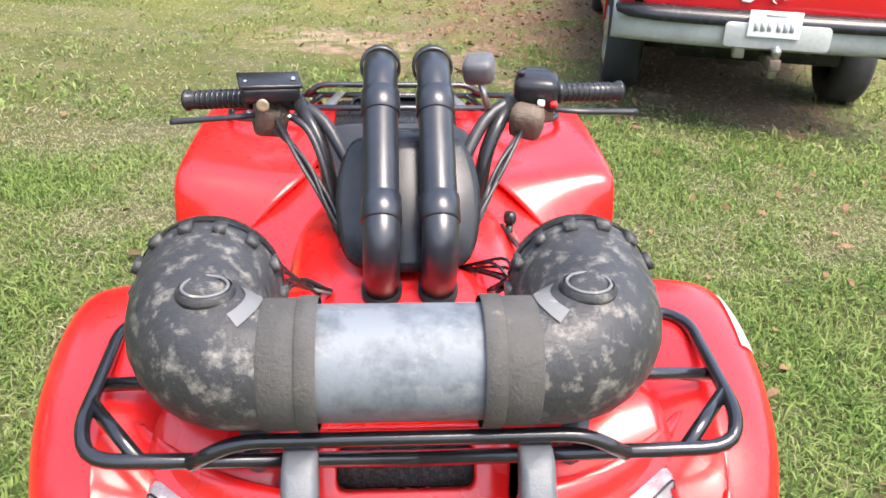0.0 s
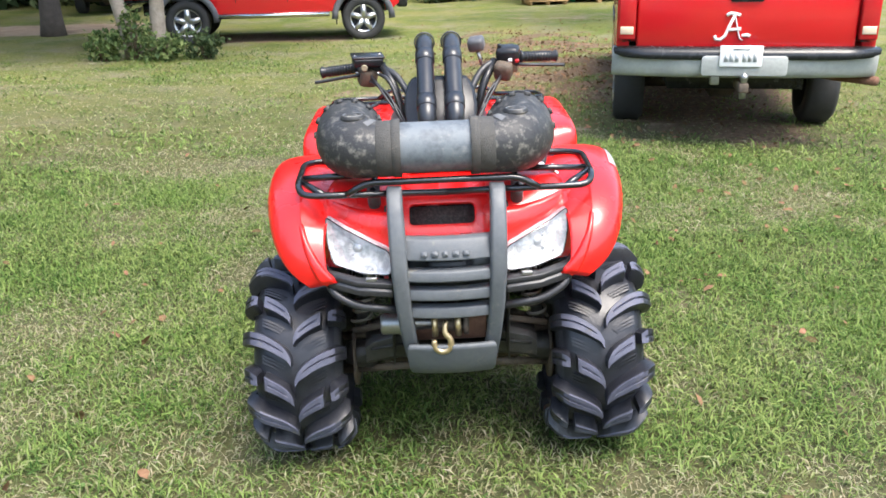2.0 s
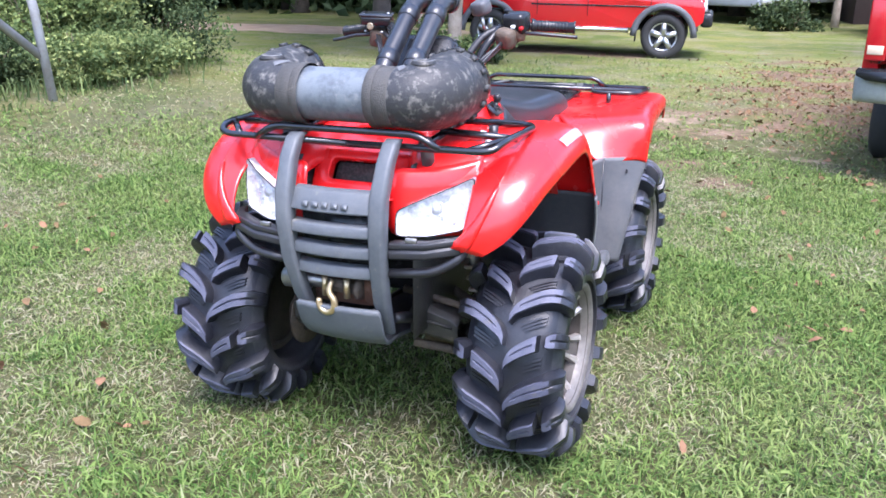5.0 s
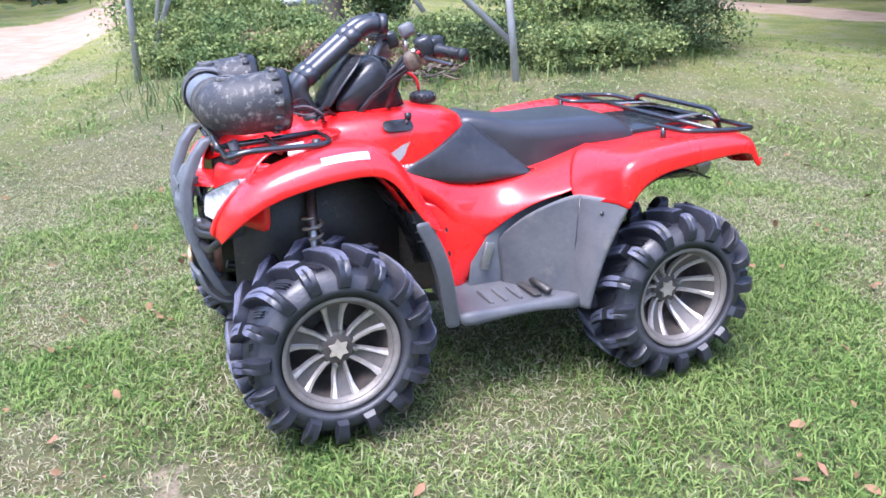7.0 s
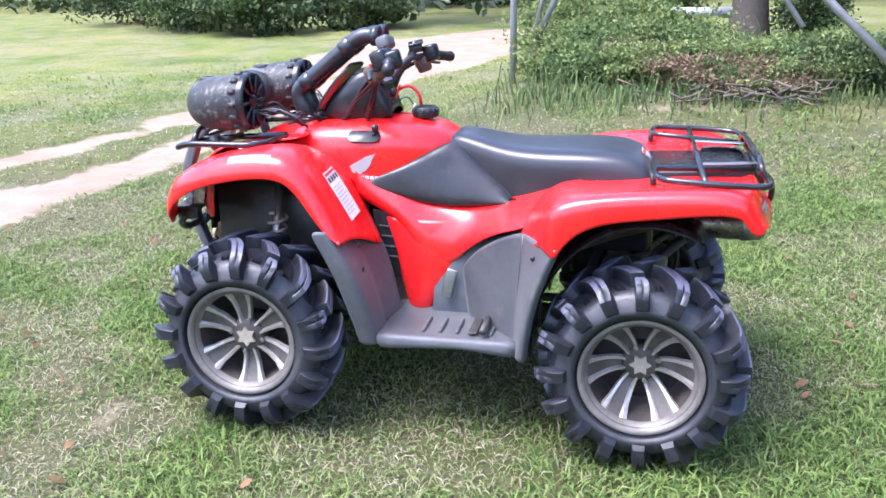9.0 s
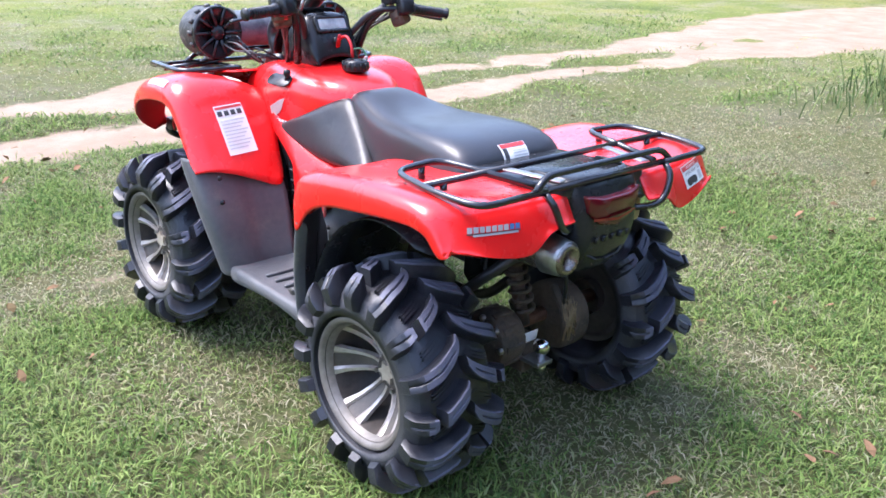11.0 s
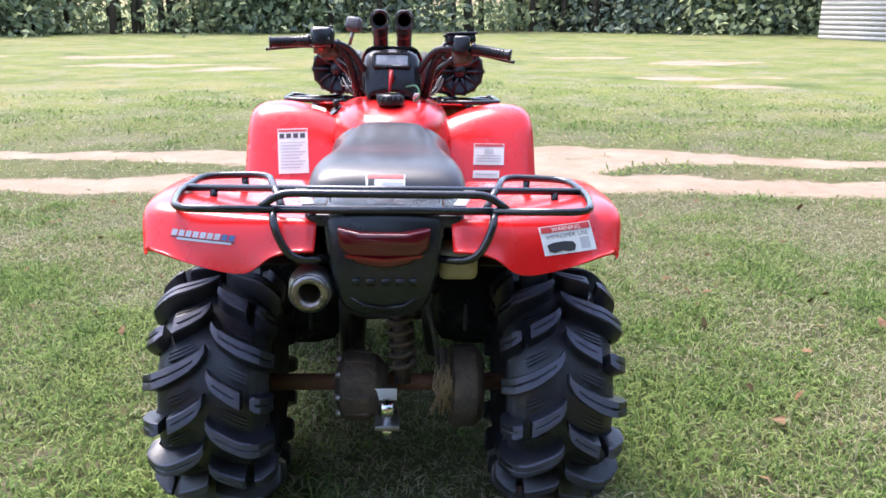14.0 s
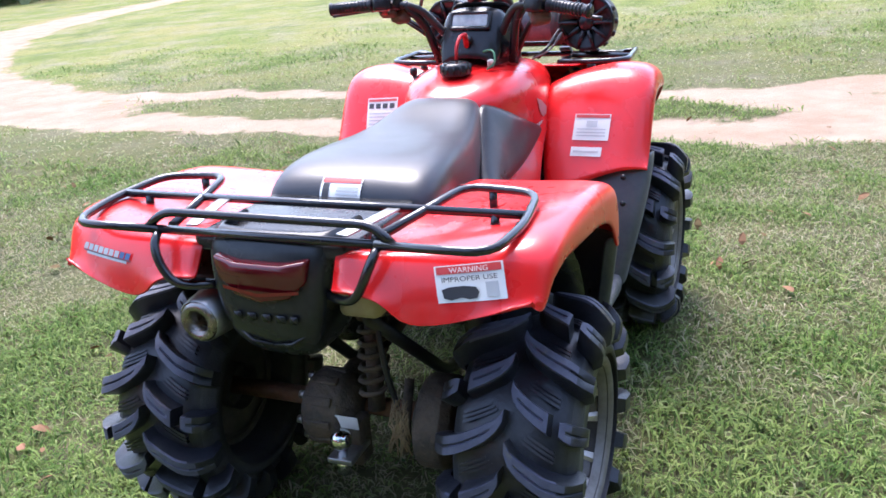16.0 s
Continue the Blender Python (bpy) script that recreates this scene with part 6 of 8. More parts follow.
def laid(name, panels, o, u, v, way, mat, label="", parent=None, lift=0.003, n=6, shape=None):
    """A thin sheet on a panel: corner o, along u, down v; laid on along way. shape: an outline in u, v."""
    o, u, v, way = Vector(o), Vector(u), Vector(v), Vector(way).normalized()

    def on(p):
        best = None
        for ob in panels:
            hit, place, *_ = ob.evaluated_get(deps).ray_cast(p - way * 0.15, way, distance=0.3)
            if hit and (best is None or (place - p).dot(way) < (best - p).dot(way)):
                best = place
        return (best if best is not None else p) - way * lift

    bm = bmesh.new()
    if shape and len(shape) > 20:
        k = len(shape) // 2
        vs = [bm.verts.new(on(o + u * a + v * b)) for a, b in shape]
        for i in range(k - 1):
            bm.faces.new((vs[i], vs[i + 1], vs[2 * k - 2 - i], vs[2 * k - 1 - i]))
    elif shape:
        bm.faces.new([bm.verts.new(on(o + u * a + v * b)) for a, b in shape])
    else:
        vs = [[bm.verts.new(on(o + u * i / n + v * j / n)) for i in range(n + 1)] for j in range(n + 1)]
        for j in range(n):
            for i in range(n):
                bm.faces.new((vs[j][i], vs[j][i + 1], vs[j + 1][i + 1], vs[j + 1][i]))
    return qpart(name, bm, mat, label, parent)


def printed(text, panels, o, u, v, way, at, wide, high, mat, parent):
    """Words that lie on a panel: their left foot at the shares at of u and v."""
    c = bpy.data.curves.new("print", "FONT")
    c.body, c.resolution_u = text, 3
    ob = bpy.data.objects.new("print", c)
    me = bpy.data.meshes.new_from_object(ob)
    bpy.data.objects.remove(ob)
    xs, ys = [p.co.x for p in me.vertices], [p.co.y for p in me.vertices]
    for p in me.vertices:
        a, b = at[0] + wide * (p.co.x - min(xs)) / (max(xs) - min(xs)), at[1] - high * (p.co.y - min(ys)) / (max(ys) - min(ys))
        q = o + u * a + v * b
        for pan in panels:
            hit, place, *_ = pan.evaluated_get(deps).ray_cast(q - way * 0.15, way, distance=0.3)
            if hit:
                q = place
                break
        p.co = q - way * 0.006
    me.materials.append(mat)
    return part("print", me, None, parent)


def sticker(name, label, panels, o, u, v, way, lines, top=0.0, icons=0):
    """A white label with a red head, pictures as dark patches and small print as bars."""
    o, u, v = Vector(o), Vector(u), Vector(v)
    st = laid(name, panels, o, u, v, way, WHITE, label)
    q = lambda nm, a, b, c, d, mat: laid(nm, panels, o + u * a + v * b, u * (c - a), v * (d - b), way, mat, "", st, 0.0045, 3)  # noqa: E731
    if top:
        q("label_header", 0.03, 0.02, 0.97, top, WARNRED)
    for k in range(icons):
        q("label_icon", 0.06 + 0.23 * k, top + 0.04, 0.22 + 0.23 * k, top + 0.14 if icons > 1 else 0.9, INK)
    for a, b, c, d in lines:
        q("print_line", a, b, c, d, PALEINK)
    return st


def parts_of(name):
    return [ob for ob in quad.children if ob.name.split(".")[0] == name]


# pale worn crescents on the elbows
for ob in [o for o in tube_box.children if o.name.startswith("pipe_elbow")]:
    sgn = 1 if ob.bound_box[0][0] > -0.1 else -1
    ring = [(-sgn * math.cos(radians(a)), math.sin(radians(a))) for a in range(-48, 37, 6)]
    cx, cy = TX + sgn * 0.222, TYC + 0.014
    o = Vector((0, 0, TZ + 0.1))
    mk = laid("worn_band", [ob], o, (1, 0, 0), (0, 1, 0), (0, 0, -1), WORN, "pale worn band on the elbow", tube_box, 0.002,
              shape=[(cx + 0.066 * a, cy + 0.066 * b) for a, b in ring] + [(cx + 0.047 * a, cy + 0.047 * b) for a, b in ring[::-1]])

FF, RF, ST, TK = parts_of("front_fender"), parts_of("rear_fender"), parts_of("seat"), parts_of("tank_cover")
FWD = (0, -1, -0.15)
sticker("warning_label", "white warning label with small print on the fender", FF, (0.418, -0.37, 0.868), (-0.108, 0, 0.005), (-0.012, 0.055, -0.155), FWD, [(0.08, b, 0.92 - 0.1 * (k % 3), b + 0.024) for k, b in enumerate((0.3, 0.37, 0.44, 0.51, 0.58, 0.65, 0.72, 0.79, 0.86))], 0.07, 4)
sticker("warning_label", "white warning label with small print on the fender", FF, (-0.304, -0.352, 0.828), (-0.112, 0, 0), (0.004, 0.03, -0.074), FWD, [(0.1, b, 0.9, b + 0.05) for b in (0.55, 0.68, 0.8)] + [(0.35, 0.25, 0.65, 0.48)], 0.14)
sticker("small_label", "small white label on the fender", FF, (-0.3, -0.306, 0.736), (-0.096, 0, 0), (0.002, 0.012, -0.026), FWD, [(0.08, 0.4, 0.9, 0.6)])
sticker("seat_label", "white passenger warning label on the seat", ST, (0.055, 0.595, 0.886), (-0.102, 0, 0), (0, 0.035, -0.042), (0, -0.8, -0.6), [(0.4, b, 0.94, b + 0.08) for b in (0.42, 0.58, 0.74)], 0.26, 1)
wl = sticker("loading_label", "white warning label with a vehicle sketch on the rear fender", RF, (-0.35, 0.968, 0.84), (-0.122, -0.027, 0.011), (-0.013, 0.01, -0.06), (0.15, -1, 0), [(0.72, 0.5, 0.9, 0.9)], 0.22)
laid("vehicle_sketch", RF, (-0.35, 0.968, 0.84), (-0.122, -0.027, 0.011), (-0.013, 0.01, -0.06), (0.15, -1, 0), INK, "", wl, 0.0055, shape=((0.08, 0.62), (0.2, 0.56), (0.42, 0.55), (0.58, 0.6), (0.62, 0.74), (0.58, 0.9), (0.46, 0.92), (0.36, 0.86), (0.2, 0.92), (0.1, 0.86)))
LAB = (Vector((-0.35, 0.968, 0.84)), Vector((-0.122, -0.027, 0.011)), Vector((-0.013, 0.01, -0.06)), Vector((0.15, -1, 0)).normalized())
printed("WARNING", RF, *LAB, (0.22, 0.19), 0.56, 0.14, WHITE, wl)
printed("IMPROPER USE", RF, *LAB, (0.1, 0.42), 0.8, 0.13, INK, wl)
laid("small_label", FF + parts_of("hood"), (0.285, -0.7, 0.95), (0.052, 0.01, 0), (-0.008, 0.062, 0), (0, 0, -1), WHITE, "cream label on the red hood")
# pale smear laid along the left front fender's outer edge
laid("scuffed_decal", FF, (0.508, -0.64, 0.96), (0.024, 0, -0.012), (0.004, 0.14, 0), (-0.45, 0, -1), SILVER, "pale smear along the fender's outer edge", n=5)
laid("hood_label", FF, (0.25, -0.53, 0.97), (0.052, 0, 0), (0, 0.065, 0), (0, 0, -1), WHITE, "white square label on the fender")
# model name on the fender and a wing mark on the tank, as plain shapes
o, d, dn = Vector((0.478, 0.94, 0.83)), Vector((-0.155, 0.034, -0.008)), Vector((0, 0.004, -0.026))
band = laid("name_decal", RF, o + dn * 0.66, d * 0.95, dn * 0.1, (-0.15, -1, 0), INK, "silver and blue name decal on the fender")
for k in range(9):
    laid("letter_bar", RF, o + d * (0.03 + 0.105 * k) + dn * 0.12, d * 0.085, dn * 0.48 + d * -0.02, (-0.15, -1, 0), SILVER if k < 7 else BLUE, "", band, 0.0045, 2)
laid("letter_strip", RF, o + d * 0.1 + dn * 0.72, d * 0.8, dn * 0.18, (-0.15, -1, 0), SILVER, "", band, 0.0045, 3)
for s in (1, -1):
    wing = laid("wing_mark", TK, (s * 0.225, -0.35, 0.9), (0, 0.09, 0), (0, 0, -0.074), (-s, 0, -0.25), SILVER, "pale wing shaped decal", shape=((0, 0.6), (0.3, 0.4), (0.6, 0.18), (1.0, 0.0), (0.85, 0.3), (0.78, 0.55), (0.62, 0.78), (0.4, 0.95), (0.1, 0.9)))
    for k in range(5):
        laid("letter_bar", TK, (s * 0.225, -0.33 + 0.016 * k, 0.823), (0, 0.012, 0), (0, 0, -0.01), (-s, 0, -0.25), WHITE, "", wing, 0.004, 1)

# ---------------------------------------------------------------- bushes, trees, woods
LEAF = leafy("bush_leaf", (0.08, 0.135, 0.042), (0.145, 0.195, 0.075), island=0.55)
LEAFPALE = leafy("pale_leaf", (0.14, 0.2, 0.06), (0.22, 0.265, 0.1), island=0.5)
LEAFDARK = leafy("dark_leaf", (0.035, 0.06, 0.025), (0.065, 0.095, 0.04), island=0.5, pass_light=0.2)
# far woods: pale and bluish haze is mixed into the leaf colours
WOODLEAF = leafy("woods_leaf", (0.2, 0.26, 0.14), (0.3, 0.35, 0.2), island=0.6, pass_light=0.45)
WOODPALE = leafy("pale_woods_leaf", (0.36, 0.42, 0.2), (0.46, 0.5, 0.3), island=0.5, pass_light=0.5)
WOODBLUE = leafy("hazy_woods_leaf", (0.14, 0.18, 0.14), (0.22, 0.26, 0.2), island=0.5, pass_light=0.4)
BARK = material("bark", (0.2, 0.16, 0.12), 0.9, other=(0.34, 0.29, 0.24), amount=0.6, scale=9, fine=40, bump=0.9, bump_scale=22)
DARKBARK = material("dark_bark", (0.05, 0.04, 0.033), 0.9, other=(0.1, 0.08, 0.066), amount=0.6, scale=8, fine=40, bump=0.9, bump_scale=20)
TWIG = material("twig", (0.16, 0.115, 0.075), 0.85, other=(0.08, 0.06, 0.04), scale=12)


def leaves(g, centres, size, up=0.25):
    """Folded two-quad leaves at the given points."""
    n = len(centres)
    d = g.normal(0, 1, (n, 3))
    d /= np.linalg.norm(d, axis=1, keepdims=True)
    u = np.cross(d, g.normal(0, 1, (n, 3)))
    u /= np.linalg.norm(u, axis=1, keepdims=True)
    nn = np.cross(d, u)
    nn[:, 2] += up
    q = (size * (0.6 + 0.8 * g.random(n)))[:, None]
    tip, back = centres + d * q, centres - d * q
    fold = nn * q * 0.22
    pts = np.stack([back, centres + u * q * 0.55 + fold, tip, centres - u * q * 0.55 + fold], 1)
    o = np.arange(n)[:, None] * 4
    return pts.reshape(-1, 3), np.concatenate([o + np.array([[0, 1, 2]]), o + np.array([[0, 2, 3]])])


def cloud(g, n, rad, clumps=26, hollow=0.45):
    """Points of an uneven crown within radii rad, gathered in clumps."""
    c = g.normal(0, 1, (clumps, 3))
    c /= np.linalg.norm(c, axis=1, keepdims=True)
    c *= (hollow + (1 - hollow) * g.random((clumps, 1))) * np.array([[1, 1, 1]])
    pick = g.integers(0, clumps, n)
    spread = 0.13 + 0.15 * g.random(clumps)
    return (c[pick] + g.normal(0, 1, (n, 3)) * spread[pick][:, None] * 0.8) * np.array(rad)


def bush(x, y, r, h, n, size, seed, mat=LEAF, label="leafy bush of vines and weeds", mixed=None, name="bush", cat="bush"):
    g = np.random.default_rng(seed)
    z = float(height(x, y))
    ob = thing(name, label, cat, pose(x, y, z), group="overgrown strip")
    pts = cloud(g, n, (r, r, h * 0.55), 34) + np.array([0, 0, h * 0.5])
    pts = pts[pts[:, 2] > 0.02]
    v, f = leaves(g, pts, size)
    part("foliage", mesh_of("foliage", v, f, mat), None, ob)
    if mixed:
        pts = cloud(g, n // 3, (r * 0.95, r * 0.95, h * 0.5), 12) + np.array([0, 0, h * 0.5])
        v, f = leaves(g, pts[pts[:, 2] > 0.02], size * 1.15)
        part("foliage", mesh_of("foliage", v, f, mixed), None, ob)
    bm = bmesh.new()
    for _ in range(9):
        a, q = g.random() * math.tau, r * 0.75 * g.random()
        e = Vector((q * math.cos(a), q * math.sin(a), h * (0.5 + 0.4 * g.random())))
        sweep([Vector((e.x * 0.25, e.y * 0.25, -0.03)), e * 0.55 + Vector((0, 0, 0.05)), e], [0.012, 0.008, 0.004], 5, bm=bm)
    part("woody_base", bm, TWIG, ob)
    return ob


DRYLEAF = leafy("dry_undergrowth", (0.12, 0.08, 0.048), (0.2, 0.145, 0.085), island=0.5, pass_light=0.2)
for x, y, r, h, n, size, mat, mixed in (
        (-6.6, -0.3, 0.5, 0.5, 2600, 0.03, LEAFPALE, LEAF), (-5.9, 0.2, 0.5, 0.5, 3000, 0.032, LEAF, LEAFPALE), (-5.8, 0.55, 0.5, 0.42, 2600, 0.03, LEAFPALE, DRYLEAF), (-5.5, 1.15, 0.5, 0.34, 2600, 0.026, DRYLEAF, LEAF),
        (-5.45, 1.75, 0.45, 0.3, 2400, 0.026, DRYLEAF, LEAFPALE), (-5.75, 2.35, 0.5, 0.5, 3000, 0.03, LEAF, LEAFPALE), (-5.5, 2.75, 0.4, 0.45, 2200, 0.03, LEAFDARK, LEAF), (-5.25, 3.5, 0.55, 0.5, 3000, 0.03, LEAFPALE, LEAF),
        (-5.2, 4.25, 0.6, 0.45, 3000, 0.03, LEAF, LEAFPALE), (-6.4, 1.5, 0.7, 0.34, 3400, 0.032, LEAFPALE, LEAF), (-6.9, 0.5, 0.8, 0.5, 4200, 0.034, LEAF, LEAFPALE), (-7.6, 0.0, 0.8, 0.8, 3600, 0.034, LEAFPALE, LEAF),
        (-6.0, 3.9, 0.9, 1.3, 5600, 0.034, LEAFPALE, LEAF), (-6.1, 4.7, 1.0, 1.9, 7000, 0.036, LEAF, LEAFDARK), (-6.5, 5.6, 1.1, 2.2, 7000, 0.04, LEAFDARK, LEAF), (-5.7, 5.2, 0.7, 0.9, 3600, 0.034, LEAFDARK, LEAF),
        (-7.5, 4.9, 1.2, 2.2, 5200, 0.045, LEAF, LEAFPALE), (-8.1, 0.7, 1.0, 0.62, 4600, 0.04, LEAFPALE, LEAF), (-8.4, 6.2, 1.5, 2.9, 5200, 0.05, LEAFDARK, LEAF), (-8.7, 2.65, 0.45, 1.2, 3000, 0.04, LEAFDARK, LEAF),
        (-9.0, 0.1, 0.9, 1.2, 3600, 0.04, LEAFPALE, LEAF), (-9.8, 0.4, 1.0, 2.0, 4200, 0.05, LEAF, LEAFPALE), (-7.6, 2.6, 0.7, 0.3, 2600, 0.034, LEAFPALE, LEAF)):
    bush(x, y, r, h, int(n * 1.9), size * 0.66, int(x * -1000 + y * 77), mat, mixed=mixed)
for x, y, r, h, n in ((-16, -7.6, 1.5, 1.5, 5000), (-17.5, -5.9, 1.3, 1.1, 4000), (-17, -10, 1.8, 2.0, 5000), (-19, -12.5, 2.2, 2.6, 5000)):
    bush(x, y, r, h, n, 0.065, int(x * -900 + y * 50), LEAFDARK, "dark green bush beside the sandy drive", LEAF)
for x, y, r, h, n, mat in ((-4.7, 9.6, 0.3, 0.4, 600, LEAF), (-3.85, 9.6, 0.34, 0.36, 700, LEAF), (-3.3, 9.7, 0.32, 0.4, 500, LEAFDARK), (-4.3, 9.75, 0.22, 0.7, 360, LEAF)):
    bush(x, y, r, h, n, 0.04, int(x * -500 + y * 31), mat, "low green weeds round the tree trunks", name="weeds", cat="weeds")
bush(0.6, 21.4, 0.95, 0.7, 2200, 0.06, 5, LEAFDARK, "low dark evergreen shrub on the lawn", name="shrub", cat="shrub")
# a heap of dead brush at the edge of the strip
g = np.random.default_rng(23)
heap = thing("brush_pile", "heap of dead brown branches at the edge of the bushes", "brush pile", pose(-5.05, 1.5, float(height(-5.05, 1.5))))
for _ in range(70):
    a, q = g.normal(0, 0.9) + (math.pi / 2), 0.15 + 0.35 * g.random()
    c = Vector((g.normal(0, 0.2), g.normal(0, 0.4), 0.02 + 0.14 * g.random()))
    d = Vector((math.cos(a) * q, math.sin(a) * q, g.normal(0, 0.08)))
    part("branch", sweep([c - d * 0.5, c + Vector((g.normal(0, 0.03), 0, g.normal(0, 0.03))), c + d * 0.5], [0.011, 0.008, 0.003], 5), DARKBARK if _ % 3 else TWIG, heap)
# tall weeds along the strip
g = np.random.default_rng(8)
bm = bmesh.new()
for _ in range(3200):
    t = g.random()
    x, y = -4.8 - 0.5 * t - 1.6 * g.random() ** 2 + g.normal(0, 0.28), -0.6 + 5.6 * t + g.normal(0, 0.3)
    a, h = g.random() * math.tau, (0.06 + 0.15 * g.random()) * (1 + 0.8 * max(0.0, -5.0 - x))
    z, w = float(height(x, y)), 0.006
    d = Vector((math.cos(a), math.sin(a), 0))
    s = Vector((-d.y, d.x, 0)) * w
    p = Vector((x, y, z))
    vs = [bm.verts.new(q) for q in (p - s, p + s, p + d * h * 0.25 + s + Vector((0, 0, h * 0.7)), p + d * h * 0.5 + Vector((0, 0, h * (0.7 + 0.3 * g.random()))), p + d * h * 0.25 - s + Vector((0, 0, h * 0.7)))]
    bm.faces.new(vs)
tagged(new("tall_weeds", finish(bm, "tall_weeds", LEAF, False)), "tall green weeds along the overgrown strip", "weeds", kind="stuff")


def tree(x, y, h, r, n, seed, bark=BARK, mat=LEAF, lean=(0, 0), crown_at=0.55, size=0.12, trunk=0.13, label="slim leafy tree with a pale trunk", group="trees"):
    g = np.random.default_rng(seed)
    ob = thing("tree", label, "tree", pose(x, y, float(height(x, y))), group=group)
    top = Vector((lean[0], lean[1], h * 0.8))
    pts = [top * t + Vector((0.05 * math.sin(5 * t + seed), 0.05 * math.cos(4 * t), -0.1 * (t == 0))) for t in (0, 0.04, 0.12, 0.3, 0.5, 0.75, 1)]
    bm = sweep(pts, [trunk * f for f in (1.5, 1.2, 1, 0.9, 0.75, 0.5, 0.2)], 10)
    for _ in range(9):
        t = crown_at * 0.75 + (0.95 - crown_at * 0.75) * g.random()
        a = g.random() * math.tau
        s = top * t
        e = s + Vector((math.cos(a) * r * 0.8, math.sin(a) * r * 0.8, h * 0.16))
        sweep([s, s.lerp(e, 0.5) + Vector((0, 0, 0.1)), e], [trunk * 0.35, trunk * 0.22, trunk * 0.08], 6, bm=bm)
    part("trunk", bm, bark, ob)
    ctr = np.array([lean[0], lean[1], h * (crown_at + 1) / 2])
    v, f = leaves(g, cloud(g, n, (r, r, h * (1 - crown_at) / 2), 30) + ctr, size)
    part("crown", mesh_of("crown", v, f, mat), None, ob)
    return ob


tree(-4.38, 9.92, 8, 3.0, 5000, 3, lean=(-1.3, 0.3), trunk=0.1, crown_at=0.58, size=0.15)
tree(-4.02, 10.0, 8.5, 3.2, 5500, 4, lean=(0.6, -0.3), trunk=0.1, crown_at=0.58, size=0.15)
tree(-9.0, 1.9, 6, 1.6, 2200, 5, DARKBARK, LEAFDARK, trunk=0.22, label="brown tree trunk among the bushes")
tree(-7.2, 13.8, 10, 4.0, 5000, 7, DARKBARK, LEAFDARK, size=0.2, trunk=0.17, label="tall tree with a broad dark trunk by the drive")
tree(1.7, 24.0, 10, 2.2, 2400, 8, mat=LEAFDARK, size=0.22, lean=(0.1, 0), trunk=0.09, crown_at=0.5)
tree(-2.9, 19.5, 11, 2.6, 3000, 9, mat=LEAFDARK, size=0.24, trunk=0.2, crown_at=0.42, label="tall tree with a thick trunk behind the pickup")
tree(-18.5, -6.2, 10, 3.2, 6000, 12, DARKBARK, LEAFDARK, trunk=0.25, crown_at=0.4, size=0.13, label="big dark tree beside the sandy drive")
tree(-22, 1.5, 11, 3.4, 6000, 13, DARKBARK, LEAFDARK, trunk=0.25, crown_at=0.35, size=0.14, label="big dark tree beyond the bushes")
tree(-16, 9, 10, 3.2, 6000, 14, DARKBARK, LEAF, trunk=0.22, crown_at=0.35, size=0.14, label="big leafy tree beyond the bushes")
tree(5.2, 13.5, 7.5, 2.4, 4500, 15, DARKBARK, LEAFDARK, trunk=0.15, crown_at=0.42, size=0.09, label="dark leafy tree hanging over the pickup")


# added trees with crowns above the view, placed to block the sun here
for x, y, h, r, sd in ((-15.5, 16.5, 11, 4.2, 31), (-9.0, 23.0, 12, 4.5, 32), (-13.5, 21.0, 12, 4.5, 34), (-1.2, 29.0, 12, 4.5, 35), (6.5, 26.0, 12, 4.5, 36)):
    tree(x, y, h, r, 4200, sd, DARKBARK, LEAFDARK, trunk=0.22, crown_at=0.42, size=0.26, label="tall dark tree added to shade the drive and motor home")


def woods(label, line, depth, h, n, seed, mat=WOODLEAF, size=0.32, trunks=40, low=0.0):
    """A far belt of woods along a line: foliage in ragged heaps, trunks between."""
    g = np.random.default_rng(seed)
    line = np.array(line, float)
    seg = np.linalg.norm(np.diff(line, axis=0), axis=1)
    at = np.concatenate([[0], np.cumsum(seg)])
    m = int(at[-1] / 1.6)
    s = g.random(m) * at[-1]
    cx, cy = np.interp(s, at, line[:, 0]) + g.normal(0, depth * 0.4, m), np.interp(s, at, line[:, 1]) + g.normal(0, depth * 0.4, m)
    top = h * (0.25 + 0.75 * g.random(m) ** 0.7)
    pick = g.integers(0, m, n)
    t = g.random(n)
    wide = (0.9 + 0.14 * top[pick]) * (1.05 - 0.6 * t)
    pts = np.stack([cx[pick] + g.normal(0, 1, n) * wide, cy[pick] + g.normal(0, 1, n) * wide, low + t * top[pick]], 1)
    ob = thing("woods", label, "woods", kind="stuff")
    tones = mat if isinstance(mat, tuple) else (mat,)
    for i, tone in enumerate(tones):
        v, f = leaves(g, pts[pick % len(tones) == i], size)
        part("foliage", mesh_of("foliage", v, f, tone), None, ob)
    bm = bmesh.new()
    for _ in range(trunks):
        q = g.random() * at[-1]
        x, y = np.interp(q, at, line[:, 0]) + g.normal(0, depth * 0.35), np.interp(q, at, line[:, 1]) + g.normal(0, depth * 0.35)
        sweep([(x, y, -0.1), (x + g.normal(0, 0.2), y, h * 0.5), (x + g.normal(0, 0.5), y, h)], [0.16, 0.12, 0.05], 6, bm=bm)
    part("trunks", bm, DARKBARK, ob)


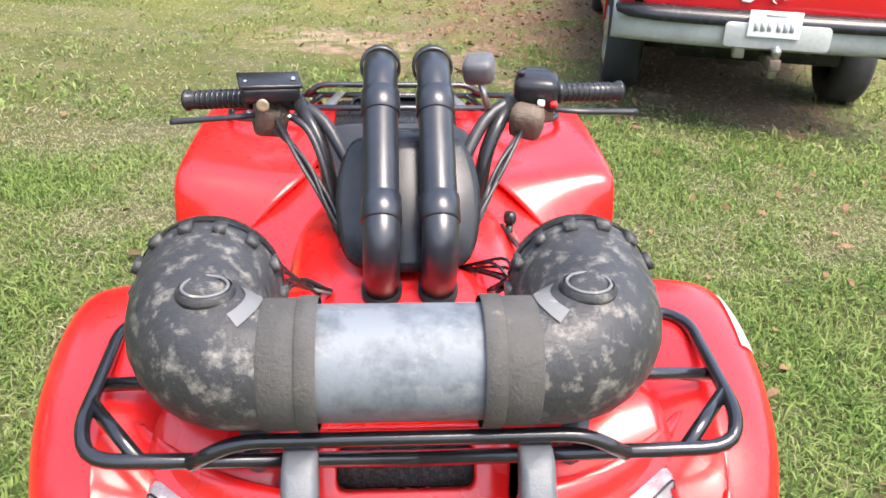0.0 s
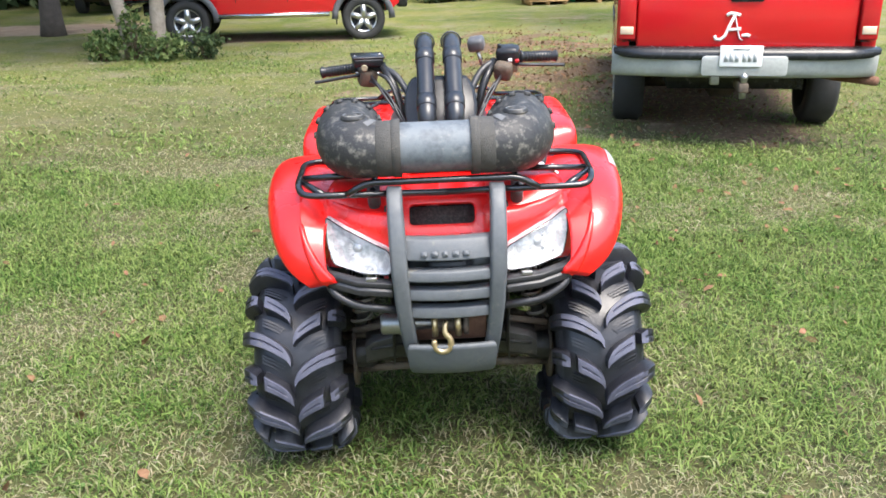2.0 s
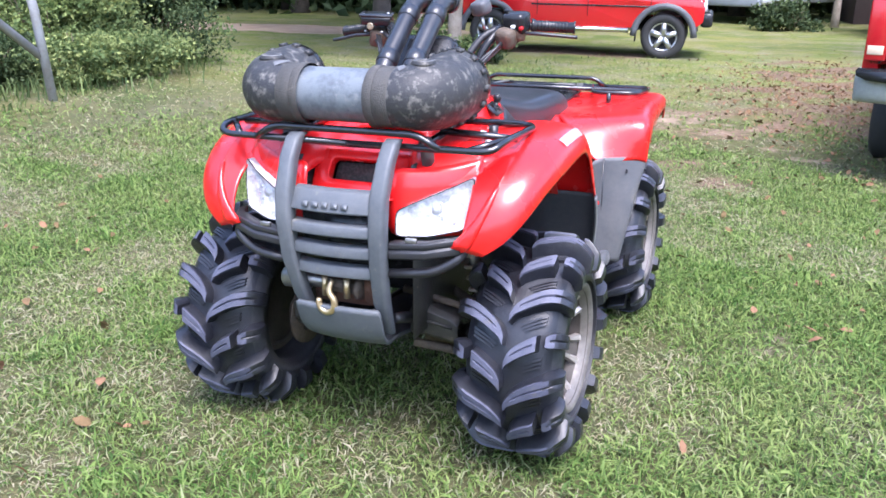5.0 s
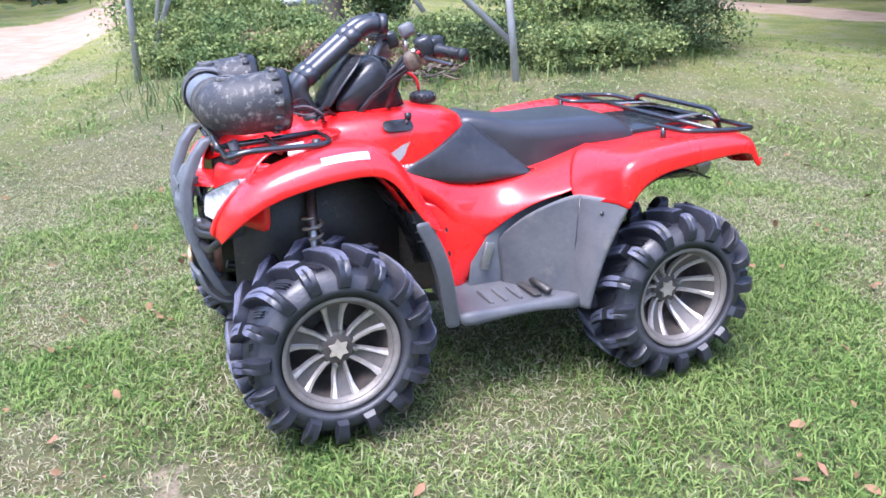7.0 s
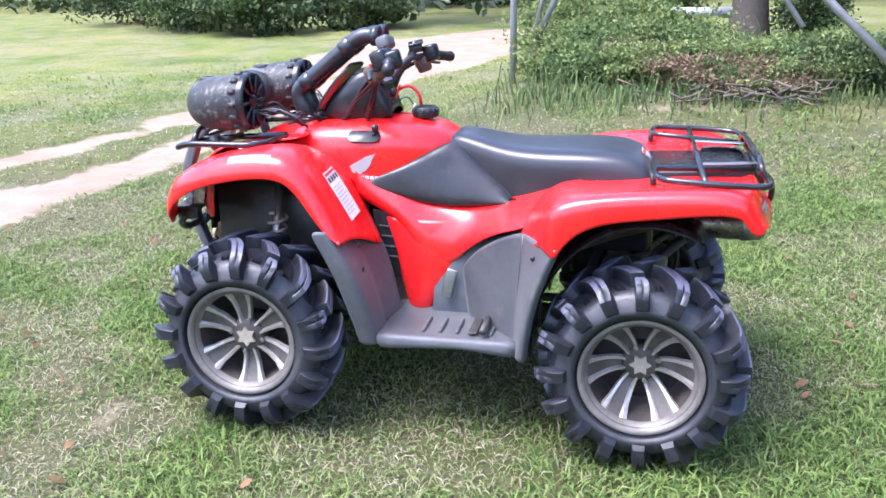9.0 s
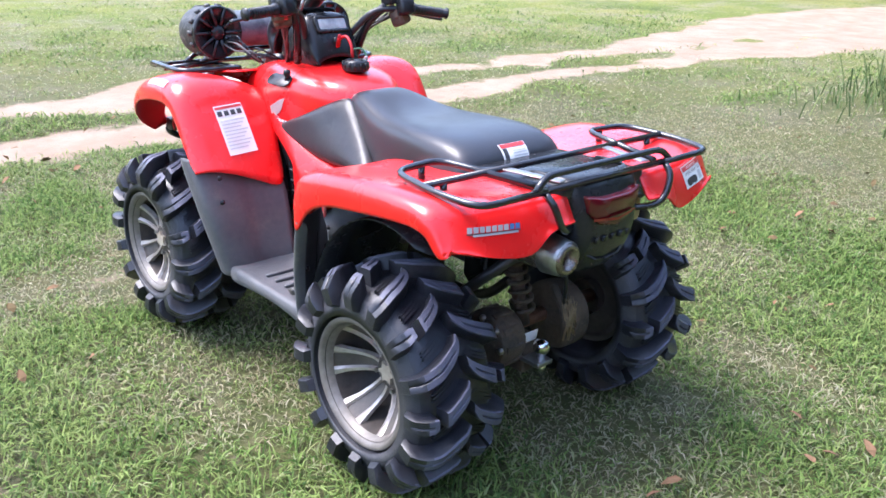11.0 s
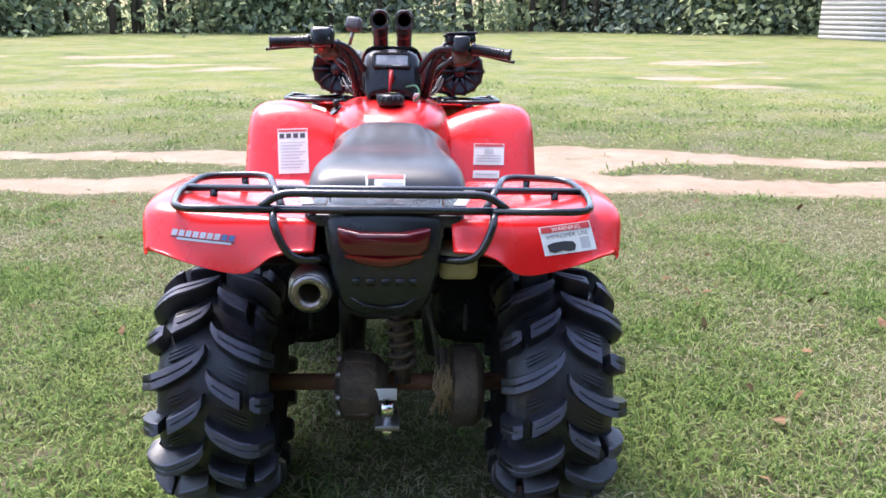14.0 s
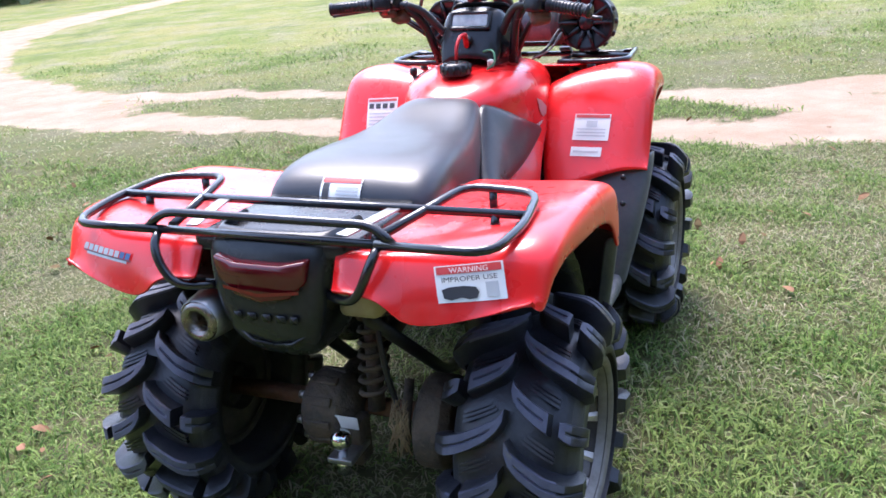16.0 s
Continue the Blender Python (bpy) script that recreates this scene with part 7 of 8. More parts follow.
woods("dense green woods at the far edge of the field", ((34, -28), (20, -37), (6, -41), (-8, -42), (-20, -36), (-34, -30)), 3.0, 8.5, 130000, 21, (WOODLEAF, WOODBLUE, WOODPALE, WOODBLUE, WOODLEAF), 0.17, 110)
# dark leaves only: the canopy's shade is put into the foliage colour
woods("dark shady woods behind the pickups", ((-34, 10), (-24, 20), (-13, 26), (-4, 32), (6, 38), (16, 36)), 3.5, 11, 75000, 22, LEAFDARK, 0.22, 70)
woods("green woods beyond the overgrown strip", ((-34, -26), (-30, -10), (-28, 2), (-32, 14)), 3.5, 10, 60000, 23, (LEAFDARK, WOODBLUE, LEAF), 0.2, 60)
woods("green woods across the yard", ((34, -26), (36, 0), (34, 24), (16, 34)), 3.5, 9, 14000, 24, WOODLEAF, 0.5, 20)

# ---------------------------------------------------------------- pickups, motor home, porch, shed, swing frame
CARRED = material("red_car_paint", (0.52, 0.011, 0.015), 0.2, other=(0.45, 0.013, 0.016), amount=0.3, scale=1.2, fine=30, coat=0.6, stain=(0.6, 0.05, 0.04), stain_at=0.7, stain_scale=3, spread=0.2)
CARBLUE = material("dark_blue_paint", (0.012, 0.014, 0.03), 0.25, other=(0.02, 0.02, 0.035), scale=1.5, coat=0.5)
CLADDING = material("grey_cladding", (0.06, 0.064, 0.075), 0.6, other=(0.13, 0.13, 0.14), scale=3)
CARGLASS = material("dark_window", (0.02, 0.024, 0.028), 0.05, other=(0.035, 0.04, 0.045), scale=0.8, spec=0.9, coat=0.6)
# grey base and low gloss stand in for sky mirrored in the rear window
PALEGLASS = material("dusty_window", (0.2, 0.2, 0.21), 0.2, other=(0.14, 0.145, 0.15), scale=1.0, spec=0.35)
TAILRED = material("bright_red_lens", (0.45, 0.016, 0.02), 0.15, other=(0.36, 0.012, 0.016), coat=0.3)
CARTYRE = material("car_tyre", (0.018, 0.018, 0.019), 0.75, other=(0.035, 0.034, 0.033), scale=6, fine=40, bump=0.2)
ALU = material("alloy_wheel", (0.6, 0.6, 0.61), 0.32, 0.9, other=(0.45, 0.45, 0.46), scale=8)
BUMPER = material("painted_bumper", (0.42, 0.43, 0.41), 0.5, 0.1, other=(0.27, 0.28, 0.27), amount=0.5, scale=4, stain=(0.3, 0.31, 0.28), stain_at=0.6, stain_scale=5, spread=0.1)
SHELL = material("motor_home_white", (0.72, 0.73, 0.74), 0.35, other=(0.62, 0.63, 0.65), scale=0.8, coat=0.3)
STRIPE = material("motor_home_grey", (0.3, 0.33, 0.37), 0.4, other=(0.24, 0.27, 0.31), scale=1)
PINE = material("porch_timber", (0.42, 0.27, 0.12), 0.75, other=(0.3, 0.18, 0.08), amount=0.6, scale=4, fine=30, bump=0.3)
SIDING = material("pale_siding", (0.5, 0.46, 0.42), 0.65, other=(0.42, 0.39, 0.36), scale=2)
# brown wall, darkened in its colour for the shade under the porch roof
DIMWALL = material("brown_house_wall", (0.05, 0.03, 0.027), 0.85, other=(0.08, 0.06, 0.05), scale=2)
GALV = material("weathered_pipe", (0.42, 0.43, 0.46), 0.5, 0.35, other=(0.3, 0.29, 0.28), amount=0.6, scale=6, fine=40, stain=(0.3, 0.2, 0.13), stain_at=0.6, stain_scale=9, spread=0.12)
GREENPLASTIC = material("green_plastic", (0.02, 0.22, 0.08), 0.4)
LENSAMBER = material("pale_lens", (0.7, 0.55, 0.4), 0.2)


def wheel_parts(ob, x, y, z, r, w, mat_rim=ALU, spokes=5):
    """A car wheel; y is across the vehicle."""
    side = 1 if y > 0 else -1
    ty = part("tyre", lathe([(-w / 2, r * 0.62), (-w / 2, r * 0.9), (-w * 0.36, r), (w * 0.36, r), (w / 2, r * 0.9), (w / 2, r * 0.62)], 36, "Y", at=(x, y, z), close=True), CARTYRE, ob, "black road tyre")
    e = y + side * w * 0.34
    rim = part("rim", lathe([(-0.09 * side, 0.0), (-0.09 * side, r * 0.55), (0.0, r * 0.6), (0.03 * side, r * 0.64), (0.0, r * 0.64)], 32, "Y", at=(x, e, z)), CLADDING, ob)
    part("rim_lip", lathe([(0.02 * side, r * 0.56), (0.034 * side, r * 0.6), (0.034 * side, r * 0.64), (0.0, r * 0.65)], 32, "Y", at=(x, e, z)), mat_rim, rim)
    for k in range(spokes):
        a = math.tau * k / spokes + 0.3
        d = Vector((math.cos(a), 0, math.sin(a)))
        part("spoke", sweep([Vector((x, e, z)) + d * r * 0.06, Vector((x, e + side * 0.015, z)) + d * r * 0.6], [r * 0.17, r * 0.12], 6, flat=1, up=(0, 1, 0)), mat_rim, rim)
    part("wheel_hub", lathe([(0.0, r * 0.2), (0.03 * side, r * 0.17), (0.04 * side, 0)], 16, "Y", at=(x, e, z)), mat_rim, rim)


def arch(cx, cz, r, n=9):
    return [(cx + r * math.cos(math.pi * k / (n - 1)), cz + r * math.sin(math.pi * k / (n - 1))) for k in range(n)]


def pickup(name, label, m, wb, hw, r, paint, sill, belt, roof, front, rear, cab0, cab1, bed_top, flare=None, doors=2, glass_mat=CARGLASS):
    """A pickup. Rear axle at x = 0, nose to +x; belt, roof, sill and bed_top are heights; cab0 to cab1 the cab's length at the belt."""
    ob = thing(name, label, "pickup truck", m)
    side = [(-rear, sill + 0.34), (-r * 1.32, sill + 0.26)] + arch(0, r, r * 1.28)[::-1] + [(r * 1.28, sill), (wb - r * 1.28, sill)] + arch(wb, r, r * 1.28)[::-1] + [(wb + r * 1.28, sill), (wb + front, sill + 0.12), (wb + front + 0.02, belt - 0.32), (wb + front - 0.1, belt - 0.16), (cab1 + 0.12, belt + 0.0), (cab0, belt), (cab0 - 0.02, bed_top), (-rear, bed_top)]
    if doors == 1:
        # the bumper hides all that hangs behind the rear wheel
        side = [q for q in side if q[0] > -0.3 or q[1] >= sill + 0.25]
    for s in (1, -1):
        part("body_side", prism(side, 0.1, Matrix.Translation((0, s * (hw - 0.05), 0)) @ pose(0, 0, 0, 90, 0, 0)), paint, ob, bevel=0.03)
    top = [(wb + front - 0.12, belt - 0.18), (wb + front - 0.3, belt - 0.1), (wb + 0.3, belt - 0.03), (cab1 + 0.1, belt + 0.01)]
    part("bonnet", sheet([[Vector((x, u * (hw - 0.03), z - 0.05 * u * u)) for u in (-1, -0.8, -0.4, 0, 0.4, 0.8, 1)] for x, z in top]), paint, ob, sub=1, solid=0.02)
    part("nose", box((wb + front - 0.06, 0, belt - 0.36), (0.12, hw * 1.94, 0.36)), paint, ob, bevel=0.05)
    part("front_bumper", box((wb + front + 0.06, 0, sill + 0.16), (0.2, hw * 1.98, 0.24)), DARK if flare else BUMPER, ob, "dark front bumper", bevel=0.05)
    for s in (1, -1):
        part("head_lamp", box((wb + front + 0.0, s * (hw - 0.2), belt - 0.3), (0.1, 0.3, 0.15)), LAMP, ob, "clear head lamp", bevel=0.02)
    part("under_frame", box(((wb + front - rear) / 2, 0, sill + 0.08), (wb + front + rear - 0.5, hw * 1.1, 0.2)), DARK, ob, "dark chassis")
    part("bed_floor", box(((cab0 - rear) / 2, 0, bed_top - 0.45), (cab0 + rear, hw * 1.9, 0.04)), DARK, ob, "dark cargo bed floor")
    for s in (1, -1):
        part("bed_inner_wall", box(((cab0 - rear) / 2, s * (hw - 0.13), bed_top - 0.24), (cab0 + rear, 0.04, 0.46)), paint, ob)
        part("bed_rail", box(((cab0 - rear) / 2, s * (hw - 0.07), bed_top + 0.01), (cab0 + rear, 0.13, 0.025)), paint, ob, bevel=0.008)
    # cab: belt line below, roof above, leaning in
    tw = hw - 0.16
    low = [(cab0, -1), (cab0, 1), (cab1, 1), (cab1, -1)]
    tops = [(cab0 + 0.18, -1), (cab0 + 0.18, 1), (cab1 - 0.72, 1), (cab1 - 0.72, -1)]
    bm = bmesh.new()
    rings = []
    for lay, z, w in ((low, belt - 0.35, hw - 0.015), (low, belt, hw - 0.015), ([((a[0] + b[0] * 9) / 10, a[1]) for a, b in zip(low, tops)], belt + (roof - belt) * 0.9, tw + 0.02), (tops, roof, tw - 0.06)):
        rings.append([bm.verts.new((x, yy * w, z)) for x, yy in lay])
    for a, b in zip(rings, rings[1:]):
        for i in range(4):
            bm.faces.new((a[i], a[(i + 1) % 4], b[(i + 1) % 4], b[i]))
    bm.faces.new(rings[-1])
    bm.faces.new(rings[0][::-1])
    part("cab", bm, paint, ob, bevel=0.05)

    def slope(z):
        return (z - belt) / ((roof - belt) * 0.9)

    def wx(x, z):
        """A place on the cab's flank at height z."""
        t = slope(z)
        return (hw - 0.015) + (tw + 0.02 - hw + 0.015) * t + 0.006

    z0, z1 = belt + 0.05, belt + (roof - belt) * 0.84
    f0 = cab0 + 0.16
    f1 = cab1 - 0.12
    spans = [(f0, f1)] if doors == 1 else [(f0, f0 + (f1 - f0) * 0.43), (f0 + (f1 - f0) * 0.5, f1)]
    for s in (1, -1):
        for n, (a, b) in enumerate(spans):
            lead = 0.5 if n == len(spans) - 1 else 0.02
            back = 0.12 if n == 0 else 0.02
            bm = bmesh.new()
            bm.faces.new([bm.verts.new((x, s * wx(x, z), z)) for x, z in ((a, z0), (b, z0), (b - lead, z1), (a + back, z1))])
            part("side_window", bm, glass_mat, ob, "dark side window", solid=0.008)
            part("door_seam", box((b + 0.035, s * (hw + 0.001), (belt + sill) / 2 + 0.08), (0.012, 0.004, belt - sill - 0.2)), DARK, ob)
            part("door_handle", box((a + 0.12, s * (hw + 0.012), belt - 0.14), (0.16, 0.03, 0.05)), DARK, ob, "black door handle", bevel=0.01)
        part("door_seam", box((f0 - 0.05, s * (hw + 0.001), (belt + sill) / 2 + 0.08), (0.012, 0.004, belt - sill - 0.2)), DARK, ob)
        part("rub_strip", box(((cab0 + cab1) / 2, s * (hw + 0.006), sill + 0.36), (cab1 - cab0, 0.02, 0.026 if flare else 0.05)), DARK if flare else CLADDING, ob, bevel=0.008)
        part("side_mirror", box((cab1 - 0.25, s * (hw + 0.12), belt + 0.1), (0.1, 0.2, 0.16)), paint if doors == 2 else WHITE, ob, "side mirror", bevel=0.03)
        if flare:
            for cx in (0, wb):
                pts = [Vector((x, s * (hw + 0.012), z)) for x, z in arch(cx, r, r * 1.33, 15)]
                part("wheel_flare", sweep(pts, 0.055, 8, flat=0.8, up=(0, 1, 0)), flare, ob, "grey plastic wheel arch flare")
            part("side_step", sweep([(0.55, s * (hw + 0.02), sill - 0.04), (wb - 0.6, s * (hw + 0.02), sill - 0.04)], 0.045, 10), CHROME, ob, "chrome side step")
            part("mud_flap", box((wb - r * 1.25, s * (hw - 0.1), sill - 0.08), (0.02, 0.2, 0.3)), DARK, ob)
    for x0, x1, xa, xb, nm in ((cab0 - 0.006, cab0 - 0.006, cab0 + 0.145, cab0 + 0.145, "rear_window"), (cab1 + 0.006, cab1 + 0.006, cab1 - 0.6, cab1 - 0.6, "windscreen")):
        bm = bmesh.new()
        bm.faces.new([bm.verts.new((x, yy, z)) for x, yy, z in ((x0, -hw + 0.14, z0), (x1, hw - 0.14, z0), (xb, tw - 0.06, z1), (xa, -tw + 0.06, z1))])
        part(nm, bm, glass_mat if nm != "rear_window" else PALEGLASS if doors == 1 else glass_mat, ob, "glass window", solid=0.01)
    for cx in (0, wb):
        for s in (1, -1):
            wheel_parts(ob, cx, s * (hw - 0.14), r, r, 0.26)
    part("axle", sweep([(0, -hw + 0.2, r), (0, hw - 0.2, r)], 0.06), MUDDY, ob)
    part("axle_housing", lathe([(-0.15, 0.06), (-0.08, 0.15), (0.08, 0.15), (0.15, 0.06)], 16, "Y", at=(0, 0, r)), MUDDY, ob)
    # tail
    part("tailgate", box((-rear - 0.0, 0, (bed_top + sill + 0.3) / 2 + 0.02), (0.07, hw * 2 - 0.3, bed_top - sill - 0.3)), paint, ob, "tailgate", bevel=0.02)
    part("tailgate_cap", box((-rear - 0.002, 0, bed_top + 0.012), (0.1, hw * 2 - 0.24, 0.03)), paint if flare else BUMPER, ob, bevel=0.008)
    for s in (1, -1):
        tl = part("tail_lamp", box((-rear - 0.02, s * (hw - 0.075), bed_top - 0.24), (0.09, 0.13, 0.42)), TAILRED, ob, "red tail lamp", bevel=0.012)
        part("reversing_lens", box((-rear - 0.055, s * (hw - 0.075), bed_top - 0.38), (0.03, 0.1, 0.06)), LENSAMBER, tl, bevel=0.006)
    part("tailgate_handle", box((-rear - 0.035, 0.0, bed_top - 0.13), (0.03, 0.24, 0.09)), DARK, ob, "black tailgate handle", bevel=0.015)
    part("handle_grip", box((-rear - 0.055, 0.0, bed_top - 0.125), (0.02, 0.18, 0.035)), DARK, ob, bevel=0.008)
    return ob


def place(x, y, turn, scale=1.0):
    return pose(x, y, float(height(x, y)), 0, 0, turn) @ Matrix.Scale(scale, 4)


# red pickup with its tail to the quad bike
heading = math.degrees(math.atan2(0.98, 0.2))
chev = pickup("pickup_truck", "red single cab pickup with pale step bumper and black roll bar", place(2.56, 4.58, heading), 3.3, 0.945, 0.36, CARRED, 0.44, 1.24, 1.84, 0.95, 1.1, 1.2, 2.75, 1.285, doors=1)
HWC, RC = 0.97, 1.1
bump = part("rear_bumper", sheet([[Vector((-RC - 0.1 - 0.05 * (1 - u * u) + 0.16 * max(abs(u) - 0.9, 0) * 10 * 0.5 + dx, u * 0.97, z - 0.055)) for u in (-1, -0.95, -0.5, 0, 0.5, 0.95, 1)] for dx, z in ((0.12, 0.83), (0, 0.825), (-0.005, 0.74), (0.01, 0.64), (0.05, 0.61), (0.12, 0.62))]), BUMPER, chev, "pale grey step bumper with chalky paint", sub=1, solid=0.01)
part("bumper_pad", sheet([[Vector((-RC - 0.112 - 0.05 * (1 - u * u) + dx, u * 0.965, z - 0.055)) for u in (-1, -0.5, 0, 0.5, 1)] for dx, z in ((0.1, 0.838), (-0.002, 0.835), (-0.008, 0.755))]), DARK, chev, "dark rubber bumper pad", sub=1, solid=0.012)
part("plate_recess", prism(lozenge(0.62, 0.15, 0.03), 0.02, pose(-RC - 0.165, 0, 0.655, 90, 0, 90)), BUMPER, chev, bevel=0.006)
plate = part("number_plate", box((-RC - 0.185, 0.03, 0.73), (0.012, 0.305, 0.155)), WHITE, chev, "white number plate", bevel=0.004)
for k in (-0.1, -0.062, -0.024, 0.03, 0.068, 0.106):
    part("plate_mark", box((-RC - 0.194, 0.03 + k, 0.725), (0.004, 0.026, 0.07)), PALEINK, plate)
part("plate_strip", box((-RC - 0.194, 0.03, 0.785), (0.004, 0.12, 0.012)), PALEINK, plate)
part("hitch_bar", box((-RC - 0.1, 0.0, 0.5), (0.3, 0.07, 0.07)), MUDDY, chev, "rusty hitch bar", bevel=0.008)
part("hitch_ball", lathe([(0.0, 0.02), (0.03, 0.03), (0.055, 0.03), (0.075, 0.0)], 16, "Z", at=(-RC - 0.22, 0, 0.54)), STEEL, chev)
part("hitch_nut", lathe([(-0.1, 0.0), (-0.1, 0.025), (-0.03, 0.03), (0.0, 0.02)], 12, "Z", at=(-RC - 0.22, 0, 0.52)), STEEL, chev)
part("light_socket", box((-RC - 0.12, 0.2, 0.56), (0.06, 0.07, 0.1)), STEEL, chev, bevel=0.01)
part("tail_pipe", sweep([(-0.2, -0.5, 0.5), (-0.8, -0.75, 0.52), (-1.12, -0.98, 0.53)], 0.035, 12), RUSTY, chev, "rusty tail pipe")
part("timber_in_bed", box((0.5, -0.3, 1.0), (0.9, 0.3, 0.2)), DARK, chev)
# roll bar
for s in (1, -1):
    part("roll_bar", sweep(rounded([(0.5, s * 0.86, 1.3), (0.98, s * 0.8, 1.9), (0.98, 0, 1.94)], 0.15), 0.035, 12), BLACK, chev, "black tubular roll bar")
    part("roll_bar_brace", sweep([(0.96, s * 0.62, 1.92), (0.9, s * 0.62, 1.3)], 0.032, 10), CARBLUE, chev, "dark roll bar brace")
for y in (-0.42, -0.14, 0.14, 0.42):
    part("work_lamp", lathe([(0.0, 0.08), (0.05, 0.085), (0.08, 0.05), (0.09, 0)], 18, "X", at=(0.95, y, 2.04)), DARK, chev, "round lamp on the roll bar")
for y in (-0.36, -0.12, 0.12, 0.36):
    part("window_bar", sweep([(1.2, y, 1.34), (1.32, y, 1.72)], 0.008, 6), DARK, chev)
part("brake_lamp", box((1.335, 0, 1.8), (0.03, 0.4, 0.035)), LENSRED, chev)
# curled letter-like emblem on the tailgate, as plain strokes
em = part("tailgate_emblem", sweep([(-RC - 0.042, 0.08, 1.02), (-RC - 0.042, 0.05, 0.9), (-RC - 0.042, 0.035, 0.845), (-RC - 0.042, 0.01, 0.83)], [0.012, 0.016, 0.016, 0.008], 8, flat=0.3, up=(0, 0, 1)), WHITE, chev, "white curled emblem on the tailgate")
for pts in (((0.07, 1.15), (0.04, 1.165), (0.005, 1.16), (-0.03, 1.15)), ((0.01, 1.15), (0.045, 1.07), (0.07, 1.0), (0.1, 0.97), (0.14, 0.975), (0.145, 1.0)), ((0.06, 1.04), (0.02, 1.045), (-0.04, 1.05)), ((-0.05, 1.0), (-0.09, 1.005), (-0.11, 0.995))):
    part("emblem_stroke", sweep([(-RC - 0.042, y + 0.07, z - 0.135) for y, z in pts], 0.012, 6, flat=1, up=(1, 0, 0)), WHITE, em)

# red double cab pickup, side on
taco_turn = math.degrees(math.atan2(0.3, 2.9))
TS = 0.95
m = place(-4.05, 11.85, taco_turn, TS) @ Matrix.Translation((0, 0.72, 0))
taco = pickup("pickup_truck", "red double cab pickup with grey wheel flares parked side on", m, 3.08, 0.86, 0.385, CARRED, 0.52, 1.2, 1.76, 0.64, 1.05, 0.75, 2.92, 1.22, flare=CLADDING, doors=2)
part("rear_bumper", box((-1.14, 0, 0.66), (0.2, 1.66, 0.14)), CHROME, taco, "chrome rear bumper", bevel=0.03)
part("hitch_ball", lathe([(0.0, 0.03), (0.1, 0.03), (0.12, 0.0)], 12, "Z", at=(-1.33, 0, 0.5)), MUDDY, taco)
part("roof_rail", box((1.25, 0, 1.77), (0.5, 1.2, 0.04)), DARK, taco, bevel=0.01)
for k in range(3):
    part("bed_decal", box((-0.75 + 0.1 * k, -0.863, 0.98), (0.08, 0.004, 0.05)), SILVER, taco)

# dark pickup far behind
dark = pickup("pickup_truck", "dark blue pickup parked in the shade of the woods", place(-8.1, 19.7, 98, 0.9), 3.0, 0.85, 0.36, CARBLUE, 0.5, 1.2, 1.7, 0.85, 1.05, 0.9, 2.4, 1.22, doors=1)
part("rear_bumper", box((-1.14, 0, 0.64), (0.18, 1.64, 0.16)), BUMPER, dark, "pale rear bumper", bevel=0.03)
part("number_plate", box((-1.24, 0, 0.7), (0.01, 0.3, 0.15)), WHITE, dark)
for k in range(6):
    part("letter_bar", box((-1.09, -0.3 + 0.12 * k, 1.05), (0.005, 0.08, 0.07)), SILVER, dark)

# motor home
rv_m = place(-0.9, 24.9, math.degrees(math.atan2(-0.92, -0.39)))
rv = thing("motor_home", "white and grey motor home parked on the lawn", "motor home", rv_m)
RL, RW, RH = 8.4, 2.4, 3.1
part("body_shell", prism([(0.9, 0.55), (0.95, 1.25), (0.55, 2.2), (0.35, RH), (-RL + 1, RH), (-RL + 0.9, 0.55)], RW, pose(0, 0, 0, 90, 0, 0)), SHELL, rv, "white body", bevel=0.08)
bm = bmesh.new()
bm.faces.new([bm.verts.new(p) for p in ((0.97, -1.05, 1.28), (0.97, 1.05, 1.28), (0.56, 1.05, 2.25), (0.56, -1.05, 2.25))])
part("windscreen", bm, CARGLASS, rv, "wide dark windscreen", solid=0.02)
for s in (1, -1):
    for x, w, h, z in ((-0.15, 0.7, 0.7, 1.8), (-1.6, 0.6, 0.45, 2.0), (-2.8, 0.6, 0.45, 2.0), (-5.2, 0.35, 0.6, 2.0), (-6.5, 0.6, 0.45, 2.0)):
        part("side_window", box((x, s * (RW / 2 + 0.006), z), (w, 0.02, h)), CARGLASS, rv, "dark side window", bevel=0.006)
    part("side_stripe", box((-3.4, s * (RW / 2 + 0.006), 0.95), (7.6, 0.016, 0.55)), STRIPE, rv, "grey stripe", bevel=0.004)
    part("door_seam", box((-0.75, s * (RW / 2 + 0.006), 1.5), (0.04, 0.014, 1.9)), STRIPE, rv)
    for x in (0.0, -4.9):
        wheel_parts(rv, x, s * (RW / 2 - 0.16), 0.4, 0.4, 0.26)
part("front_bumper", box((1.0, 0, 0.62), (0.2, 2.3, 0.28)), STRIPE, rv, "grey bumper", bevel=0.05)
part("roof_unit", box((-3, 0, RH + 0.13), (1.0, 0.7, 0.26)), SHELL, rv, bevel=0.06)

# timber porch before a low house
porch = thing("timber_porch", "yellow pine porch with posts and railings before a low house", "porch", place(3.4, 19.6, 14))
part("deck_floor", box((5.0, 1.4, 0.55), (10.4, 2.8, 0.1)), PINE, porch, "pine deck boards")
for x in (0, 1.05, 2.4, 4.0, 5.6, 7.2, 8.8, 10.2):
    part("post", box((x, 0.05, 1.3), (0.12, 0.12, 2.7)), PINE, porch, "pine post", bevel=0.008)
    part("post", box((x, 2.75, 1.3), (0.12, 0.12, 2.7)), PINE, porch, "pine post")
for z in (0.9, 1.2, 1.5):
    part("rail", box((5.1, 0.03, z), (10.2, 0.05, 0.12)), PINE, porch, "pine rail", bevel=0.006)
